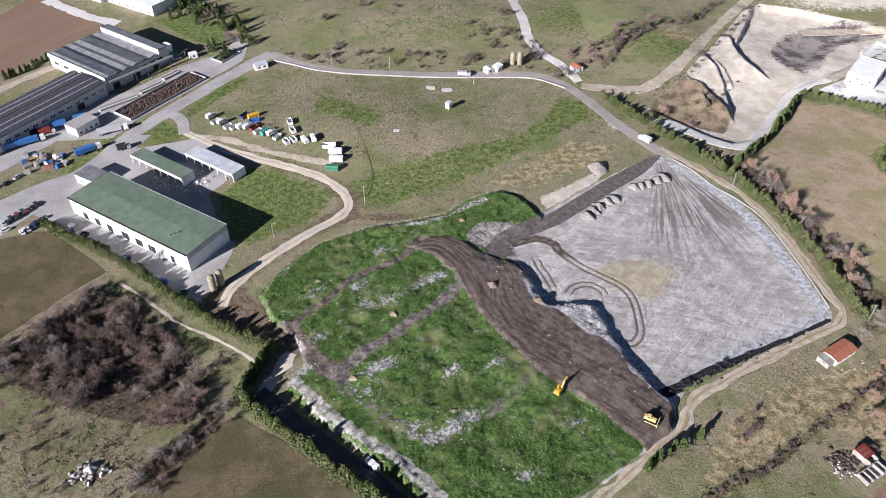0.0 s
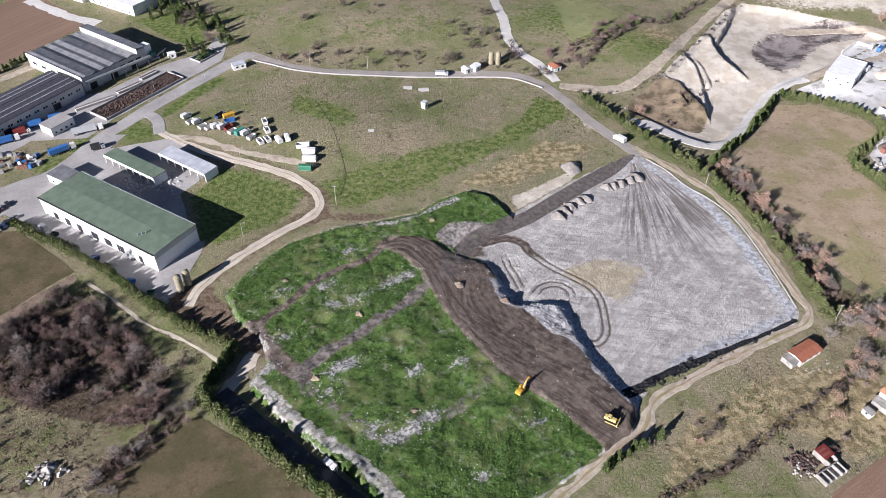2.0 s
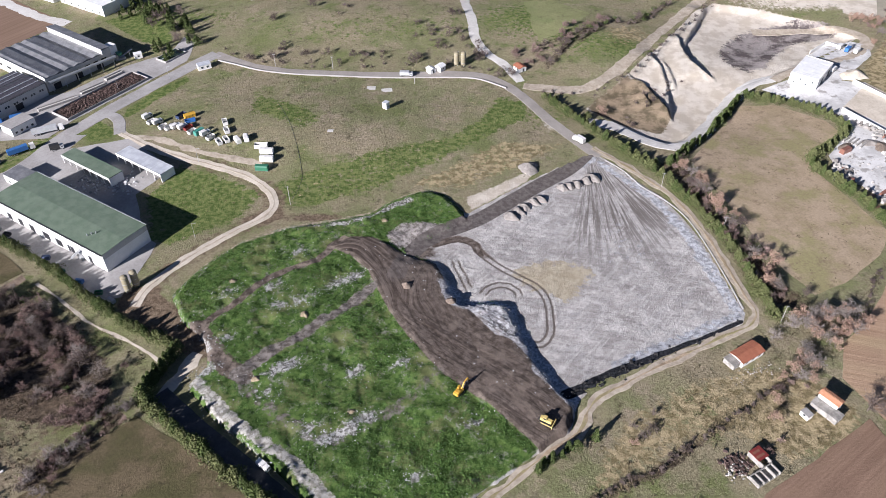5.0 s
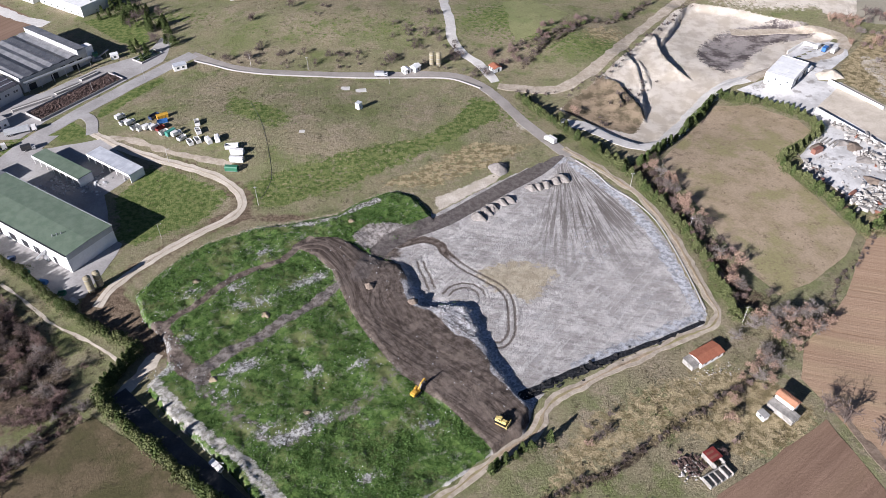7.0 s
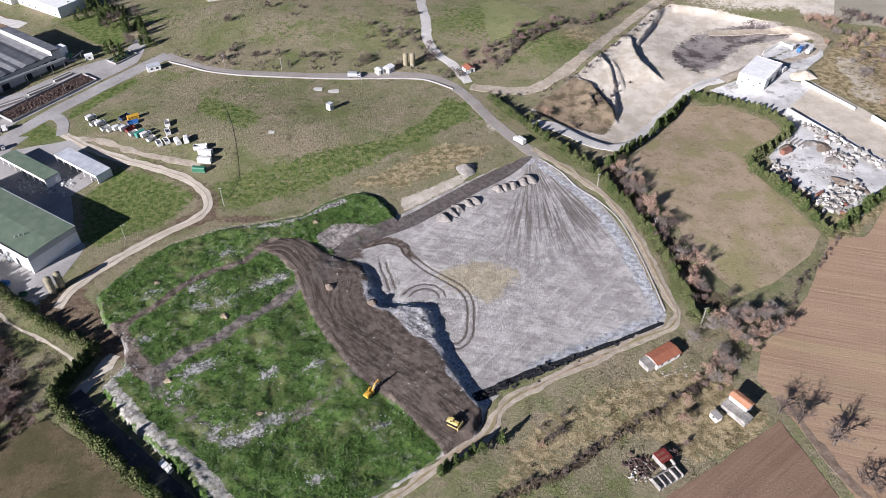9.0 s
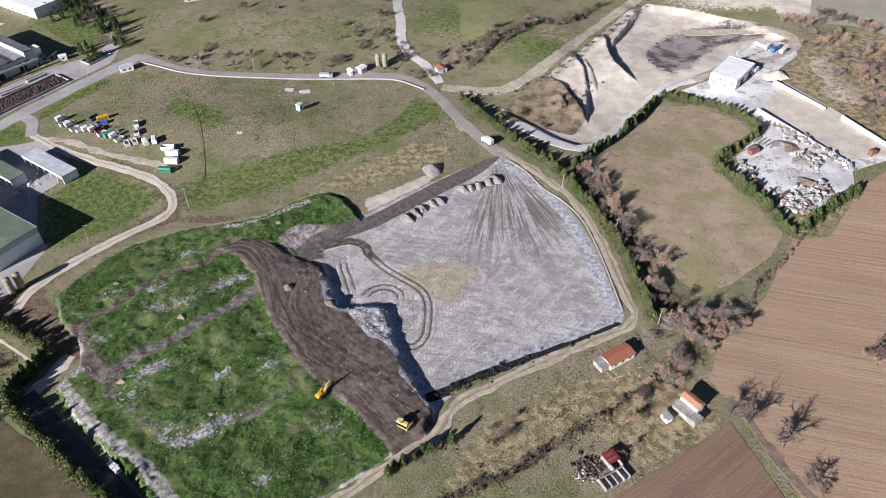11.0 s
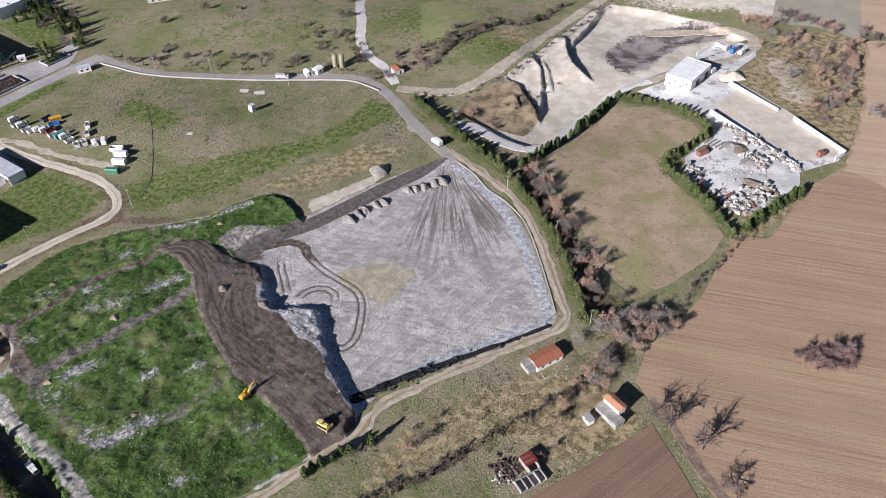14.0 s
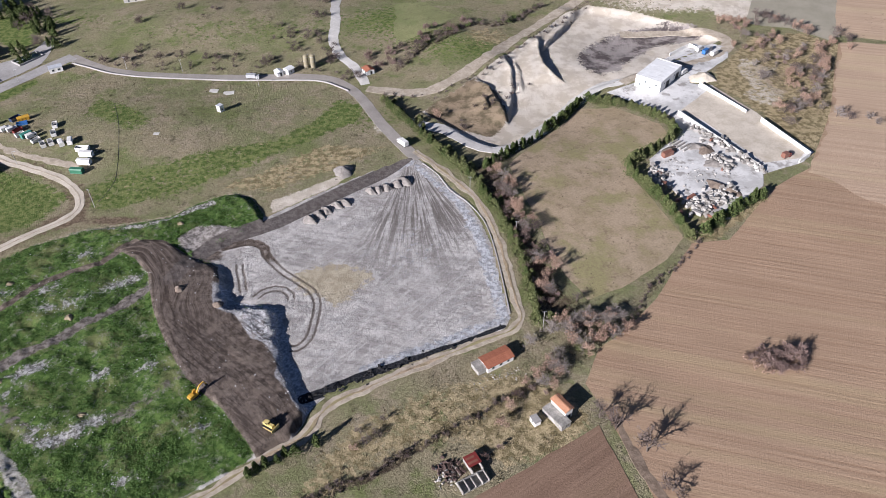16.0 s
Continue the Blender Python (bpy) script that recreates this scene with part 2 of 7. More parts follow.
_n = Nodes("slurry_stained_yard", 0.85, 0, 0.3)
_c = _n.mix(_n.ramp(_n.noise(0.06, 5, 0.65), 0.4, 0.6), (0.46, 0.45, 0.435), (0.66, 0.65, 0.635))
_c = _n.mix(_n.ramp(_n.noise(0.11, 6, 0.7), 0.53, 0.62, 0, 0.7), _c, (0.215, 0.195, 0.175))
STONE_YARD = _n.done(_n.mix(_n.ramp(_n.noise(0.8, 5, 0.8), 0.5, 0.7, 0, 0.4), _c, (0.30, 0.28, 0.26)), _n.noise(1.2, 4), 0.3, 0.1)
SAND = surface("pale_sand", (0.42, 0.365, 0.29), (0.60, 0.54, 0.455), 0.15, 1.2, 0.95, bump=0.4)
TRACKDIRT = surface("dirt_track", (0.29, 0.245, 0.19), (0.50, 0.435, 0.355), 0.25, 0.9, 0.95, bump=0.5, distance=0.2, spec=0.1)
WHITE_WALL = surface("white_render", (0.70, 0.69, 0.66), (0.82, 0.81, 0.79), 0.2, 1.2, 0.8, bump=0.05)
GREY_WALL = surface("grey_render", (0.42, 0.41, 0.39), (0.56, 0.55, 0.52), 0.2, 1.2, 0.85, bump=0.1)
DARK = surface("dark_opening", (0.015, 0.016, 0.018), (0.03, 0.03, 0.035), 0.5, 2, 0.6)
GREEN_ROOF = roof_sheet("green_roof_sheet", (0.120, 0.165, 0.115), (0.160, 0.205, 0.150), 1.2)
GREY_ROOF = roof_sheet("grey_roof_sheet", (0.14, 0.145, 0.155), (0.225, 0.225, 0.235), 1.0)
DARK_ROOF = roof_sheet("dark_roof_sheet", (0.045, 0.048, 0.058), (0.085, 0.09, 0.10), 1.0)
ROOF_PANEL = surface("dark_roof_panel", (0.040, 0.038, 0.046), (0.085, 0.080, 0.092), 0.3, 1.5, 0.5, bump=0.1)
LIGHT_ROOF = roof_sheet("light_grey_roof_sheet", (0.42, 0.44, 0.48), (0.55, 0.57, 0.60), 1.0)
WHITE_ROOF = roof_sheet("white_roof_sheet", (0.74, 0.74, 0.73), (0.84, 0.84, 0.83), 1.0)
TILE = surface("clay_tile", (0.26, 0.095, 0.055), (0.38, 0.15, 0.09), 0.5, 3.0, 0.85, bump=0.6)
TILE_PINK = surface("faded_clay_tile", (0.42, 0.20, 0.11), (0.55, 0.30, 0.19), 0.5, 3.0, 0.85, bump=0.6)
STEEL = surface("galvanised_steel", (0.40, 0.41, 0.42), (0.55, 0.56, 0.57), 0.3, 2, 0.45, 0.6, bump=0.05)
BARK = surface("grey_brown_bark", (0.085, 0.065, 0.052), (0.17, 0.14, 0.12), 0.6, 5, 0.95, bump=0.4)
TWIG = varied("bare_twigs", (0.075, 0.055, 0.050), (0.175, 0.14, 0.125), 0.95, by="object", spec=0.1)
TWIG_RED = varied("reddish_bare_twigs", (0.13, 0.088, 0.078), (0.30, 0.215, 0.19), 0.95, by="object", spec=0.1)
TWIG_PALE = varied("pale_bare_twigs", (0.17, 0.14, 0.12), (0.29, 0.255, 0.235), 0.95, spec=0.1)
DRYLEAF = varied("russet_dry_leaves", (0.23, 0.145, 0.105), (0.40, 0.285, 0.22), 0.9, by="island", spec=0.1)
CONIFER = varied("conifer_needles", (0.045, 0.070, 0.022), (0.115, 0.140, 0.050), 0.9, by="island", spec=0.15)
CONIFER_LIGHT = varied("light_conifer_needles", (0.072, 0.090, 0.032), (0.165, 0.175, 0.078), 0.9, by="island", spec=0.15)
WEED = varied("green_weed_leaves", (0.040, 0.092, 0.020), (0.130, 0.210, 0.058), 0.85, by="island", spec=0.15)
SCRUBLEAF = varied("brown_bramble", (0.060, 0.048, 0.030), (0.150, 0.120, 0.075), 0.95, by="island", spec=0.1)
LITTER_MAT = varied("white_plastic_litter", (0.18, 0.18, 0.18), (0.62, 0.63, 0.64), 0.6, by="island")
SCRAP = varied("rusty_scrap", (0.040, 0.024, 0.021), (0.115, 0.078, 0.068), 0.85, by="island")
STONE = varied("pale_broken_stone", (0.11, 0.095, 0.082), (0.52, 0.50, 0.47), 0.9, by="island")
BROWN_SOIL = surface("brown_heaped_soil", (0.13, 0.10, 0.08), (0.24, 0.19, 0.15), 0.5, 1.5, 0.95, bump=0.7, distance=0.2)
BROWN_TRACK = surface("brown_earth_track", (0.13, 0.095, 0.07), (0.27, 0.205, 0.155), 0.3, 1.2, 0.95, bump=0.6, distance=0.2)
TAN_SPOIL = surface("tan_spoil", (0.20, 0.155, 0.10), (0.33, 0.265, 0.185), 0.5, 1.5, 0.95, bump=0.6, distance=0.2)
WEATHERED = surface("weathered_masonry", (0.17, 0.16, 0.145), (0.40, 0.38, 0.35), 0.5, 2.5, 0.9, bump=0.4)
SOIL = surface("heaped_soil", (0.16, 0.145, 0.13), (0.29, 0.265, 0.245), 0.5, 1.5, 0.95, bump=0.7, distance=0.2)
YELLOW = surface("worn_yellow_paint", (0.45, 0.25, 0.03), (0.62, 0.37, 0.06), 0.6, 4, 0.5, bump=0.05)
PALE_YELLOW = surface("dusty_yellow_paint", (0.50, 0.38, 0.12), (0.64, 0.52, 0.22), 0.6, 4, 0.55, bump=0.05)
RUBBER = surface("black_rubber", (0.015, 0.015, 0.015), (0.035, 0.033, 0.032), 2, 8, 0.8)
GLASS = surface("dark_window_glass", (0.02, 0.025, 0.03), (0.04, 0.05, 0.06), 0.5, 2, 0.12, spec=0.6, bump=0.0)
PAINT = {}
for _n, _c in (("white", (0.74, 0.73, 0.70)), ("cream", (0.60, 0.55, 0.45)), ("teal", (0.06, 0.25, 0.20)), ("maroon", (0.20, 0.035, 0.03)),
               ("blue", (0.04, 0.15, 0.40)), ("navy", (0.03, 0.05, 0.11)), ("green", (0.04, 0.17, 0.10)), ("grey", (0.28, 0.28, 0.29)),
               ("black", (0.03, 0.03, 0.033)), ("red", (0.30, 0.06, 0.045)), ("rust", (0.22, 0.10, 0.07)), ("silver", (0.45, 0.46, 0.47))):
    PAINT[_n] = surface(_n + "_paint", tuple(v * 0.8 for v in _c), tuple(min(0.85, v * 1.1) for v in _c), 0.5, 3, 0.45, bump=0.03, spec=0.5)

# ---------------------------------------------------------------- plan
LANDFILL = [(-74.8, 210.3), (-66.2, 227.7), (-52.7, 243.3), (-33.8, 253.7), (-16.3, 257.7), (1.5, 263.4), (12.1, 273.6), (25.7, 280.6), (34.9, 277.9), (45.2, 261.8), (65.8, 280.1), (87.4, 296.2), (107.0, 309.9), (113.4, 306.9), (126.7, 287.8), (136.3, 274.4), (142.2, 259.7), (146.0, 246.7), (148.7, 233.4), (151.0, 215.1), (152.9, 200.2), (149.9, 194.8), (131.4, 185.9), (113.8, 177.3), (97.3, 168.9), (86.2, 162.8), (81.8, 156.9), (78.5, 146.9), (66.1, 137.6), (16.6, 101.1), (-6.9, 120.4), (-17.0, 129.7), (-30.9, 142.4), (-43.4, 151.5), (-56.1, 164.8), (-51.4, 173.8), (-54.2, 186.1), (-66.9, 197.8)]
MOUND = [(-73.7, 207.3), (-65.3, 224.4), (-52.0, 239.8), (-33.3, 250.1), (-16.1, 254.0), (1.5, 259.7), (12.0, 269.7), (25.3, 276.6), (34.4, 274.0), (44.6, 258.0), (36.3, 250.1), (24.6, 241.7), (20.1, 234.3), (31.5, 228.5), (36.2, 215.4), (39.9, 206.0), (44.7, 203.6), (54.4, 204.2), (59.6, 202.6), (60.9, 198.0), (62.6, 193.4), (64.4, 184.8), (68.7, 175.2), (74.0, 164.9), (79.3, 157.1), (77.4, 144.8), (65.1, 135.7), (16.4, 99.7), (-6.8, 118.7), (-16.8, 127.8), (-30.5, 140.4), (-42.7, 149.3), (-55.3, 162.4), (-50.7, 171.3), (-53.5, 183.5), (-66.0, 195.0)]
BROWN = [(-14.9, 237.6), (-5.9, 243.5), (3.9, 243.5), (14.6, 236.1), (20.0, 233.2), (31.2, 227.6), (35.9, 214.5), (39.6, 205.1), (44.4, 202.7), (54.1, 203.3), (59.3, 201.7), (60.6, 197.1), (62.3, 192.5), (64.1, 183.9), (68.4, 174.3), (73.7, 164.0), (79.0, 156.2), (79.3, 149.7), (72.3, 137.5), (66.6, 136.5), (59.5, 145.6), (49.7, 156.3), (42.6, 161.6), (35.4, 167.9), (29.0, 175.8), (20.4, 188.2), (13.4, 200.1), (7.7, 212.7), (3.7, 222.7), (-4.5, 231.4)]
DEBRIS = [(8.8, 244.7), (16.0, 253.3), (29.1, 254.0), (36.4, 251.3), (24.7, 243.6), (15.9, 236.2)]
RUBBLE = [(39.8, 207.5), (46.8, 207.5), (60.2, 204.4), (63.1, 192.9), (62.7, 183.8), (54.5, 186.6), (48.2, 195.2)]
TAN = [(65.0, 224.1), (77.8, 229.3), (87.1, 228.2), (95.6, 224.1), (88.7, 214.0), (82.7, 207.6), (76.9, 212.4), (68.6, 217.3)]
SANDSIDE = [(43.8, 273.6), (58.0, 282.4), (73.2, 293.9), (80.5, 296.2), (74.7, 286.0), (59.6, 273.6), (46.6, 263.0)]
TRACK_DARK = [(109.0, 313.5), (95.8, 297.2), (79.5, 283.3), (64.3, 270.1), (49.8, 257.7), (36.4, 249.8), (26.0, 242.2), (19.3, 231.2), (15.3, 219.1)]
TRACK_A = [(-8.6, 242.7), (-12.9, 238.2), (-14.2, 234.6), (-19.7, 228.1), (-27.5, 224.4), (-35.9, 218.5), (-41.7, 211.9), (-46.4, 204.8), (-52.7, 198.7), (-56.4, 193.9), (-58.3, 189.2)]
TRACK_B = [(8.5, 215.2), (3.0, 208.7), (-2.4, 202.4), (-10.2, 195.1), (-10.2, 195.9), (-20.1, 185.4), (-28.1, 178.8), (-34.2, 172.3), (-37.8, 168.2)]
TRACK_C = [(-59.4, 191.2), (-55.0, 185.4), (-49.9, 178.8), (-43.2, 171.8), (-36.9, 166.9)]
TRACK_D = [(-38.6, 168.3), (-33.1, 161.0), (-24.6, 153.3), (-16.6, 147.7), (-7.3, 141.5), (-1.3, 140.6), (3.2, 143.2), (11.1, 149.6), (19.6, 154.2), (25.3, 160.7), (32.9, 169.3)]
RUT_A = [(31.4, 242.2), (41.0, 244.8), (48.1, 241.4), (49.9, 236.6), (57.4, 227.7), (64.6, 221.8), (72.7, 215.1), (76.1, 207.7), (76.3, 197.2), (75.4, 189.3), (71.6, 184.4), (66.7, 184.4)]
RUT_B = [(65.5, 207.7), (64.5, 212.8), (61.3, 215.8), (57.5, 216.5), (52.6, 214.1), (49.6, 208.7)]
RUT_C = [(39.5, 233.4), (40.5, 227.0), (42.6, 221.8), (44.3, 216.1), (46.1, 211.9)]
FAN_0 = [(110.1, 304.2), (104.1, 274.2), (102.5, 253.5), (100.5, 234.6)]
FAN_1 = [(111.5, 304.2), (110.0, 274.2), (111.6, 249.6), (114.8, 238.3)]
FAN_2 = [(112.3, 301.8), (117.9, 274.2), (124.1, 249.6), (130.0, 236.5)]
FAN_3 = [(113.7, 301.8), (124.5, 274.2), (132.8, 253.5), (137.9, 238.3)]
FAN_4 = [(108.7, 301.8), (107.0, 278.6), (107.2, 257.5), (107.5, 238.3)]
BLACK_EDGE = [(78.1, 160.6), (86.9, 164.6), (97.9, 170.2), (114.5, 178.7), (132.1, 187.0), (149.7, 195.8)]
LITTER = [(-26.8, 233.3), (-8.0, 215.1), (-0.7, 220.4), (-18.9, 207.3), (-33.8, 213.7), (-51.5, 209.2), (-30.2, 202.3), (-47.5, 185.5), (-25.8, 169.3), (-26.7, 160.2), (9.6, 150.5), (3.2, 144.1), (-4.3, 140.6), (-10.4, 145.0), (-49.6, 170.3), (19.2, 172.7), (45.5, 148.0), (25.8, 126.4), (-19.3, 173.5), (3.2, 169.6)]
ROAD_NORTH = [(-105.7, 416.2), (-89.7, 406.0), (-71.7, 397.6), (-47.8, 392.7), (-17.9, 390.7), (11.9, 390.7), (38.5, 392.0), (56.4, 389.3), (70.0, 378.7), (80.5, 362.2), (89.9, 343.2), (99.0, 327.7), (107.8, 313.5), (112.1, 307.4)]
ROAD_RING = [(109.8, 315.0), (122.4, 301.0), (132.1, 287.8), (140.1, 276.6), (145.9, 261.8), (150.1, 244.4), (152.9, 225.3), (155.2, 209.6), (156.9, 200.2), (151.9, 193.4), (140.9, 188.4), (130.2, 182.5), (114.9, 174.3), (100.2, 166.0), (90.1, 159.8), (84.6, 153.8), (81.2, 146.2), (70.8, 138.1), (61.0, 130.3), (53.5, 123.7), (45.4, 117.0), (36.5, 108.8)]
ROAD_QUARRY = [(79.7, 378.7), (89.1, 376.7), (111.3, 374.8), (130.9, 390.0), (150.3, 414.8), (173.7, 449.9), (204.4, 491.4), (228.5, 523.8), (268.5, 573.4)]
ROAD_PIT = [(110.7, 340.9), (124.7, 336.4), (135.6, 326.6), (144.1, 320.2), (155.0, 318.1), (165.0, 326.6), (178.9, 346.1), (196.6, 370.3), (212.3, 386.6), (228.1, 393.4)]
ROAD_LOOP = [(-133.8, 327.7), (-116.1, 315.0), (-96.9, 305.0), (-78.8, 297.7), (-61.1, 289.7), (-49.2, 280.1), (-43.6, 269.3), (-46.5, 259.7), (-56.2, 251.0), (-69.0, 237.7), (-78.8, 225.3), (-85.7, 213.5), (-87.7, 203.9)]
ROAD_WEST = [(-104.4, 416.2), (-116.0, 401.8), (-126.2, 386.6), (-142.5, 361.0), (-156.5, 336.4), (-163.5, 323.9), (-174.6, 293.9), (-188.8, 281.5), (-203.3, 265.9), (-213.5, 254.9)]
ROAD_WEST_FORK = [(-156.5, 336.4), (-147.8, 346.1), (-139.5, 340.4), (-134.1, 326.6)]
ROAD_SAND = [(-56.3, 180.0), (-60.8, 168.6), (-64.7, 159.8)]
ROAD_SOUTH = [(-66.1, 161.0), (-54.9, 150.8), (-41.9, 140.2), (-25.9, 127.7), (-14.7, 118.5), (-4.1, 109.7)]
ROAD_FAR = [(53.3, 539.6), (47.9, 503.8), (48.9, 480.3), (52.1, 458.3), (53.7, 433.8), (60.1, 416.2), (69.7, 403.9), (78.7, 383.3)]
ROAD_YARD = [(226.4, 389.6), (248.8, 404.7), (282.0, 417.5), (296.9, 428.7), (301.1, 444.3), (292.1, 458.2), (271.8, 465.1), (238.7, 465.3)]
PATH_TRUCKS = [(-127.6, 322.1), (-112.7, 321.0), (-96.4, 312.6), (-81.0, 306.4), (-63.1, 300.5), (-54.5, 299.0)]
PATH_FARM = [(186.0, 153.9), (189.4, 140.7), (193.0, 130.4), (198.0, 120.8)]
PATH_WEST = [(-164.9, 180.6), (-158.2, 194.8), (-148.1, 208.7), (-138.4, 220.1)]
BANK_WEST = [(-132.2, 216.8), (-119.8, 208.7), (-104.1, 196.9), (-89.1, 189.0), (-79.2, 183.3), (-68.2, 175.1)]
YARD_MAIN = [(-185.7, 261.0), (-194.0, 245.2), (-205.2, 237.7), (-216.4, 261.0), (-198.0, 277.9), (-182.9, 286.9), (-171.3, 296.2), (-161.5, 326.6), (-151.2, 326.6), (-155.9, 313.5), (-127.8, 321.3), (-97.9, 296.2), (-102.8, 286.9), (-109.7, 275.7), (-96.2, 245.2), (-89.6, 240.7), (-92.1, 223.5), (-94.9, 208.7), (-102.4, 207.1), (-121.9, 219.5), (-149.0, 237.0), (-172.7, 251.0)]
YARD_NW = [(-250.2, 318.6), (-224.7, 354.9), (-180.0, 370.3), (-156.1, 400.4), (-146.4, 408.9), (-133.2, 418.5), (-130.3, 437.8), (-121.6, 429.9), (-120.5, 407.5), (-144.9, 370.3), (-164.3, 340.4), (-170.9, 323.9), (-199.1, 321.3), (-221.4, 282.4)]
QUARRY = [(110.5, 354.9), (131.9, 380.0), (157.2, 414.8), (173.9, 437.8), (201.1, 480.3), (220.5, 498.9), (246.0, 492.0), (283.0, 472.0), (300.0, 444.0), (240.9, 400.4), (206.5, 380.0), (186.5, 354.9), (162.7, 323.9), (149.4, 318.6), (137.1, 326.6), (125.6, 340.4)]
QUARRY_DARK = [(202.8, 428.7), (211.8, 444.2), (229.1, 463.8), (247.1, 474.0), (271.6, 478.3), (289.3, 470.3), (296.6, 455.1), (277.7, 447.1), (259.1, 444.0), (243.2, 425.5), (229.9, 407.4), (215.4, 400.5), (206.6, 411.0)]
QUARRY_BROWN = [(122.1, 368.9), (141.0, 390.9), (153.2, 381.6), (158.9, 363.9), (160.1, 350.8), (150.3, 333.9), (128.8, 340.5), (112.4, 356.7)]
YARD_WHITE = [(216.8, 379.8), (236.1, 389.6), (259.7, 425.0), (282.1, 446.7), (299.6, 432.5), (295.6, 417.5), (264.6, 386.3), (276.6, 383.0), (290.9, 355.1), (309.8, 314.5), (301.1, 305.6), (278.6, 295.1), (275.9, 286.0), (253.1, 260.6), (243.6, 262.6), (234.6, 279.3), (227.2, 295.0), (227.2, 309.3), (246.3, 332.6), (248.5, 349.3), (237.2, 361.1)]
FIELD_EAST = [(233.2, 245.1), (249.4, 247.1), (256.0, 255.0), (281.0, 285.0), (303.0, 301.0), (331.0, 350.0), (368.0, 436.0), (500.0, 425.0), (470.0, 257.4), (313.2, 111.4), (197.4, 110.0), (191.2, 130.4), (185.3, 149.4), (177.3, 168.3), (184.5, 184.1), (194.2, 192.6), (210.6, 210.7)]
FIELD_SOUTH = [(135.7, 122.9), (148.3, 129.9), (167.5, 142.6), (179.8, 150.4), (183.0, 140.6), (188.3, 124.1), (190.7, 109.9), (123.9, 109.1)]
FIELD_MID = [(200.4, 364.1), (219.1, 364.1), (239.8, 343.6), (242.3, 327.2), (214.8, 302.0), (217.8, 288.1), (230.4, 248.8), (220.0, 234.2), (198.2, 217.1), (183.7, 210.5), (174.5, 230.4), (166.4, 264.2), (156.9, 304.2), (175.7, 329.8)]
FIELD_NW = [(-307.8, 407.5), (-296.5, 473.1), (-287.8, 506.7), (-264.9, 498.9), (-222.5, 466.9), (-221.8, 454.1), (-248.1, 411.1), (-267.9, 367.2)]
FIELD_SW = [(-70.5, 151.5), (-57.5, 143.5), (-36.9, 129.7), (-18.0, 115.1), (-23.7, 101.0), (-86.3, 101.0), (-97.5, 120.8), (-84.1, 137.0)]
FIELD_W = [(-210.0, 237.7), (-180.4, 248.3), (-173.2, 249.0), (-139.6, 223.5), (-150.9, 210.3), (-167.4, 186.1), (-177.7, 172.5)]
FIELD_TOPRIGHT = [(333.6, 500.8), (391.2, 500.3), (366.2, 436.1), (345.8, 456.3), (319.4, 464.8)]
TRUCK_FIELD = [(-139.4, 349.0), (-102.3, 400.4), (-27.6, 386.6), (54.2, 383.3), (81.7, 349.0), (76.5, 334.8), (50.2, 310.9), (17.9, 286.9), (-21.8, 267.2), (-37.3, 265.1), (-46.8, 282.4), (-85.4, 303.5), (-128.3, 329.3)]
SCRUB_WEST = [(-167.4, 186.1), (-147.5, 207.1), (-137.3, 216.8), (-106.2, 196.3), (-80.7, 180.6), (-72.3, 169.9), (-77.9, 150.3), (-89.7, 137.0), (-95.6, 120.4), (-114.6, 106.1), (-148.1, 106.1), (-181.8, 172.5)]
GREEN_LAWN = [(-106.5, 273.6), (-96.1, 301.0), (-60.5, 284.6), (-51.2, 273.6), (-54.6, 258.9), (-83.6, 237.7), (-94.2, 241.4)]
GREEN_ISLE = [(-157.0, 326.6), (-149.2, 340.4), (-138.5, 332.0), (-135.2, 323.9), (-145.9, 318.6)]
HEDGE_WEST = [(-178.9, 253.7), (-161.1, 243.3), (-140.1, 232.3), (-118.8, 216.8), (-98.9, 202.4), (-80.8, 190.4), (-64.3, 182.8)]
HEDGE_EAST = [(89.2, 367.2), (100.1, 349.0), (109.4, 334.8), (120.5, 318.6), (130.9, 303.5), (138.6, 291.5), (147.2, 271.4), (154.4, 251.0), (158.1, 234.1), (161.8, 213.5), (163.2, 197.8)]
HEDGE_PIT = [(143.5, 298.6), (155.7, 310.9), (169.4, 326.6), (183.5, 346.1), (201.4, 370.3)]
HEDGE_FIELD = [(202.1, 372.2), (217.7, 367.2), (232.8, 357.9), (244.6, 338.0), (238.8, 324.6), (218.4, 306.8), (215.4, 297.3), (222.3, 283.6), (228.8, 264.5), (233.6, 247.0)]
HEDGE_SOUTH = [(-70.4, 158.6), (-58.2, 148.0), (-45.4, 138.1), (-33.3, 129.1), (-21.8, 120.4), (-12.7, 113.3)]
HEDGE_RUIN = [(62.3, 127.7), (69.0, 133.8), (75.2, 137.0), (85.0, 142.4)]
HEDGE_RUBBLE = [(237.7, 248.9), (247.6, 258.6), (260.4, 268.8), (273.2, 277.3)]
BARE_EAST = [(146.3, 298.6), (150.9, 286.9), (154.3, 265.1), (158.7, 249.0), (162.9, 234.1), (165.5, 216.8), (172.7, 207.1)]
BARE_CORNER = [(173.0, 191.8), (177.1, 197.7), (181.9, 194.2), (186.2, 194.2), (178.2, 185.1), (174.4, 188.4), (185.3, 187.4), (167.2, 175.3), (163.8, 174.2), (169.1, 178.5), (168.0, 192.9), (190.0, 196.6), (194.8, 199.0), (191.0, 192.0), (185.0, 197.7)]
BARE_LINE = [(81.7, 120.4), (92.9, 126.3), (101.0, 129.0), (112.0, 136.2), (119.2, 141.4), (126.5, 146.8), (134.2, 150.5), (139.6, 154.2), (146.0, 160.0), (154.1, 164.0), (160.0, 168.0)]
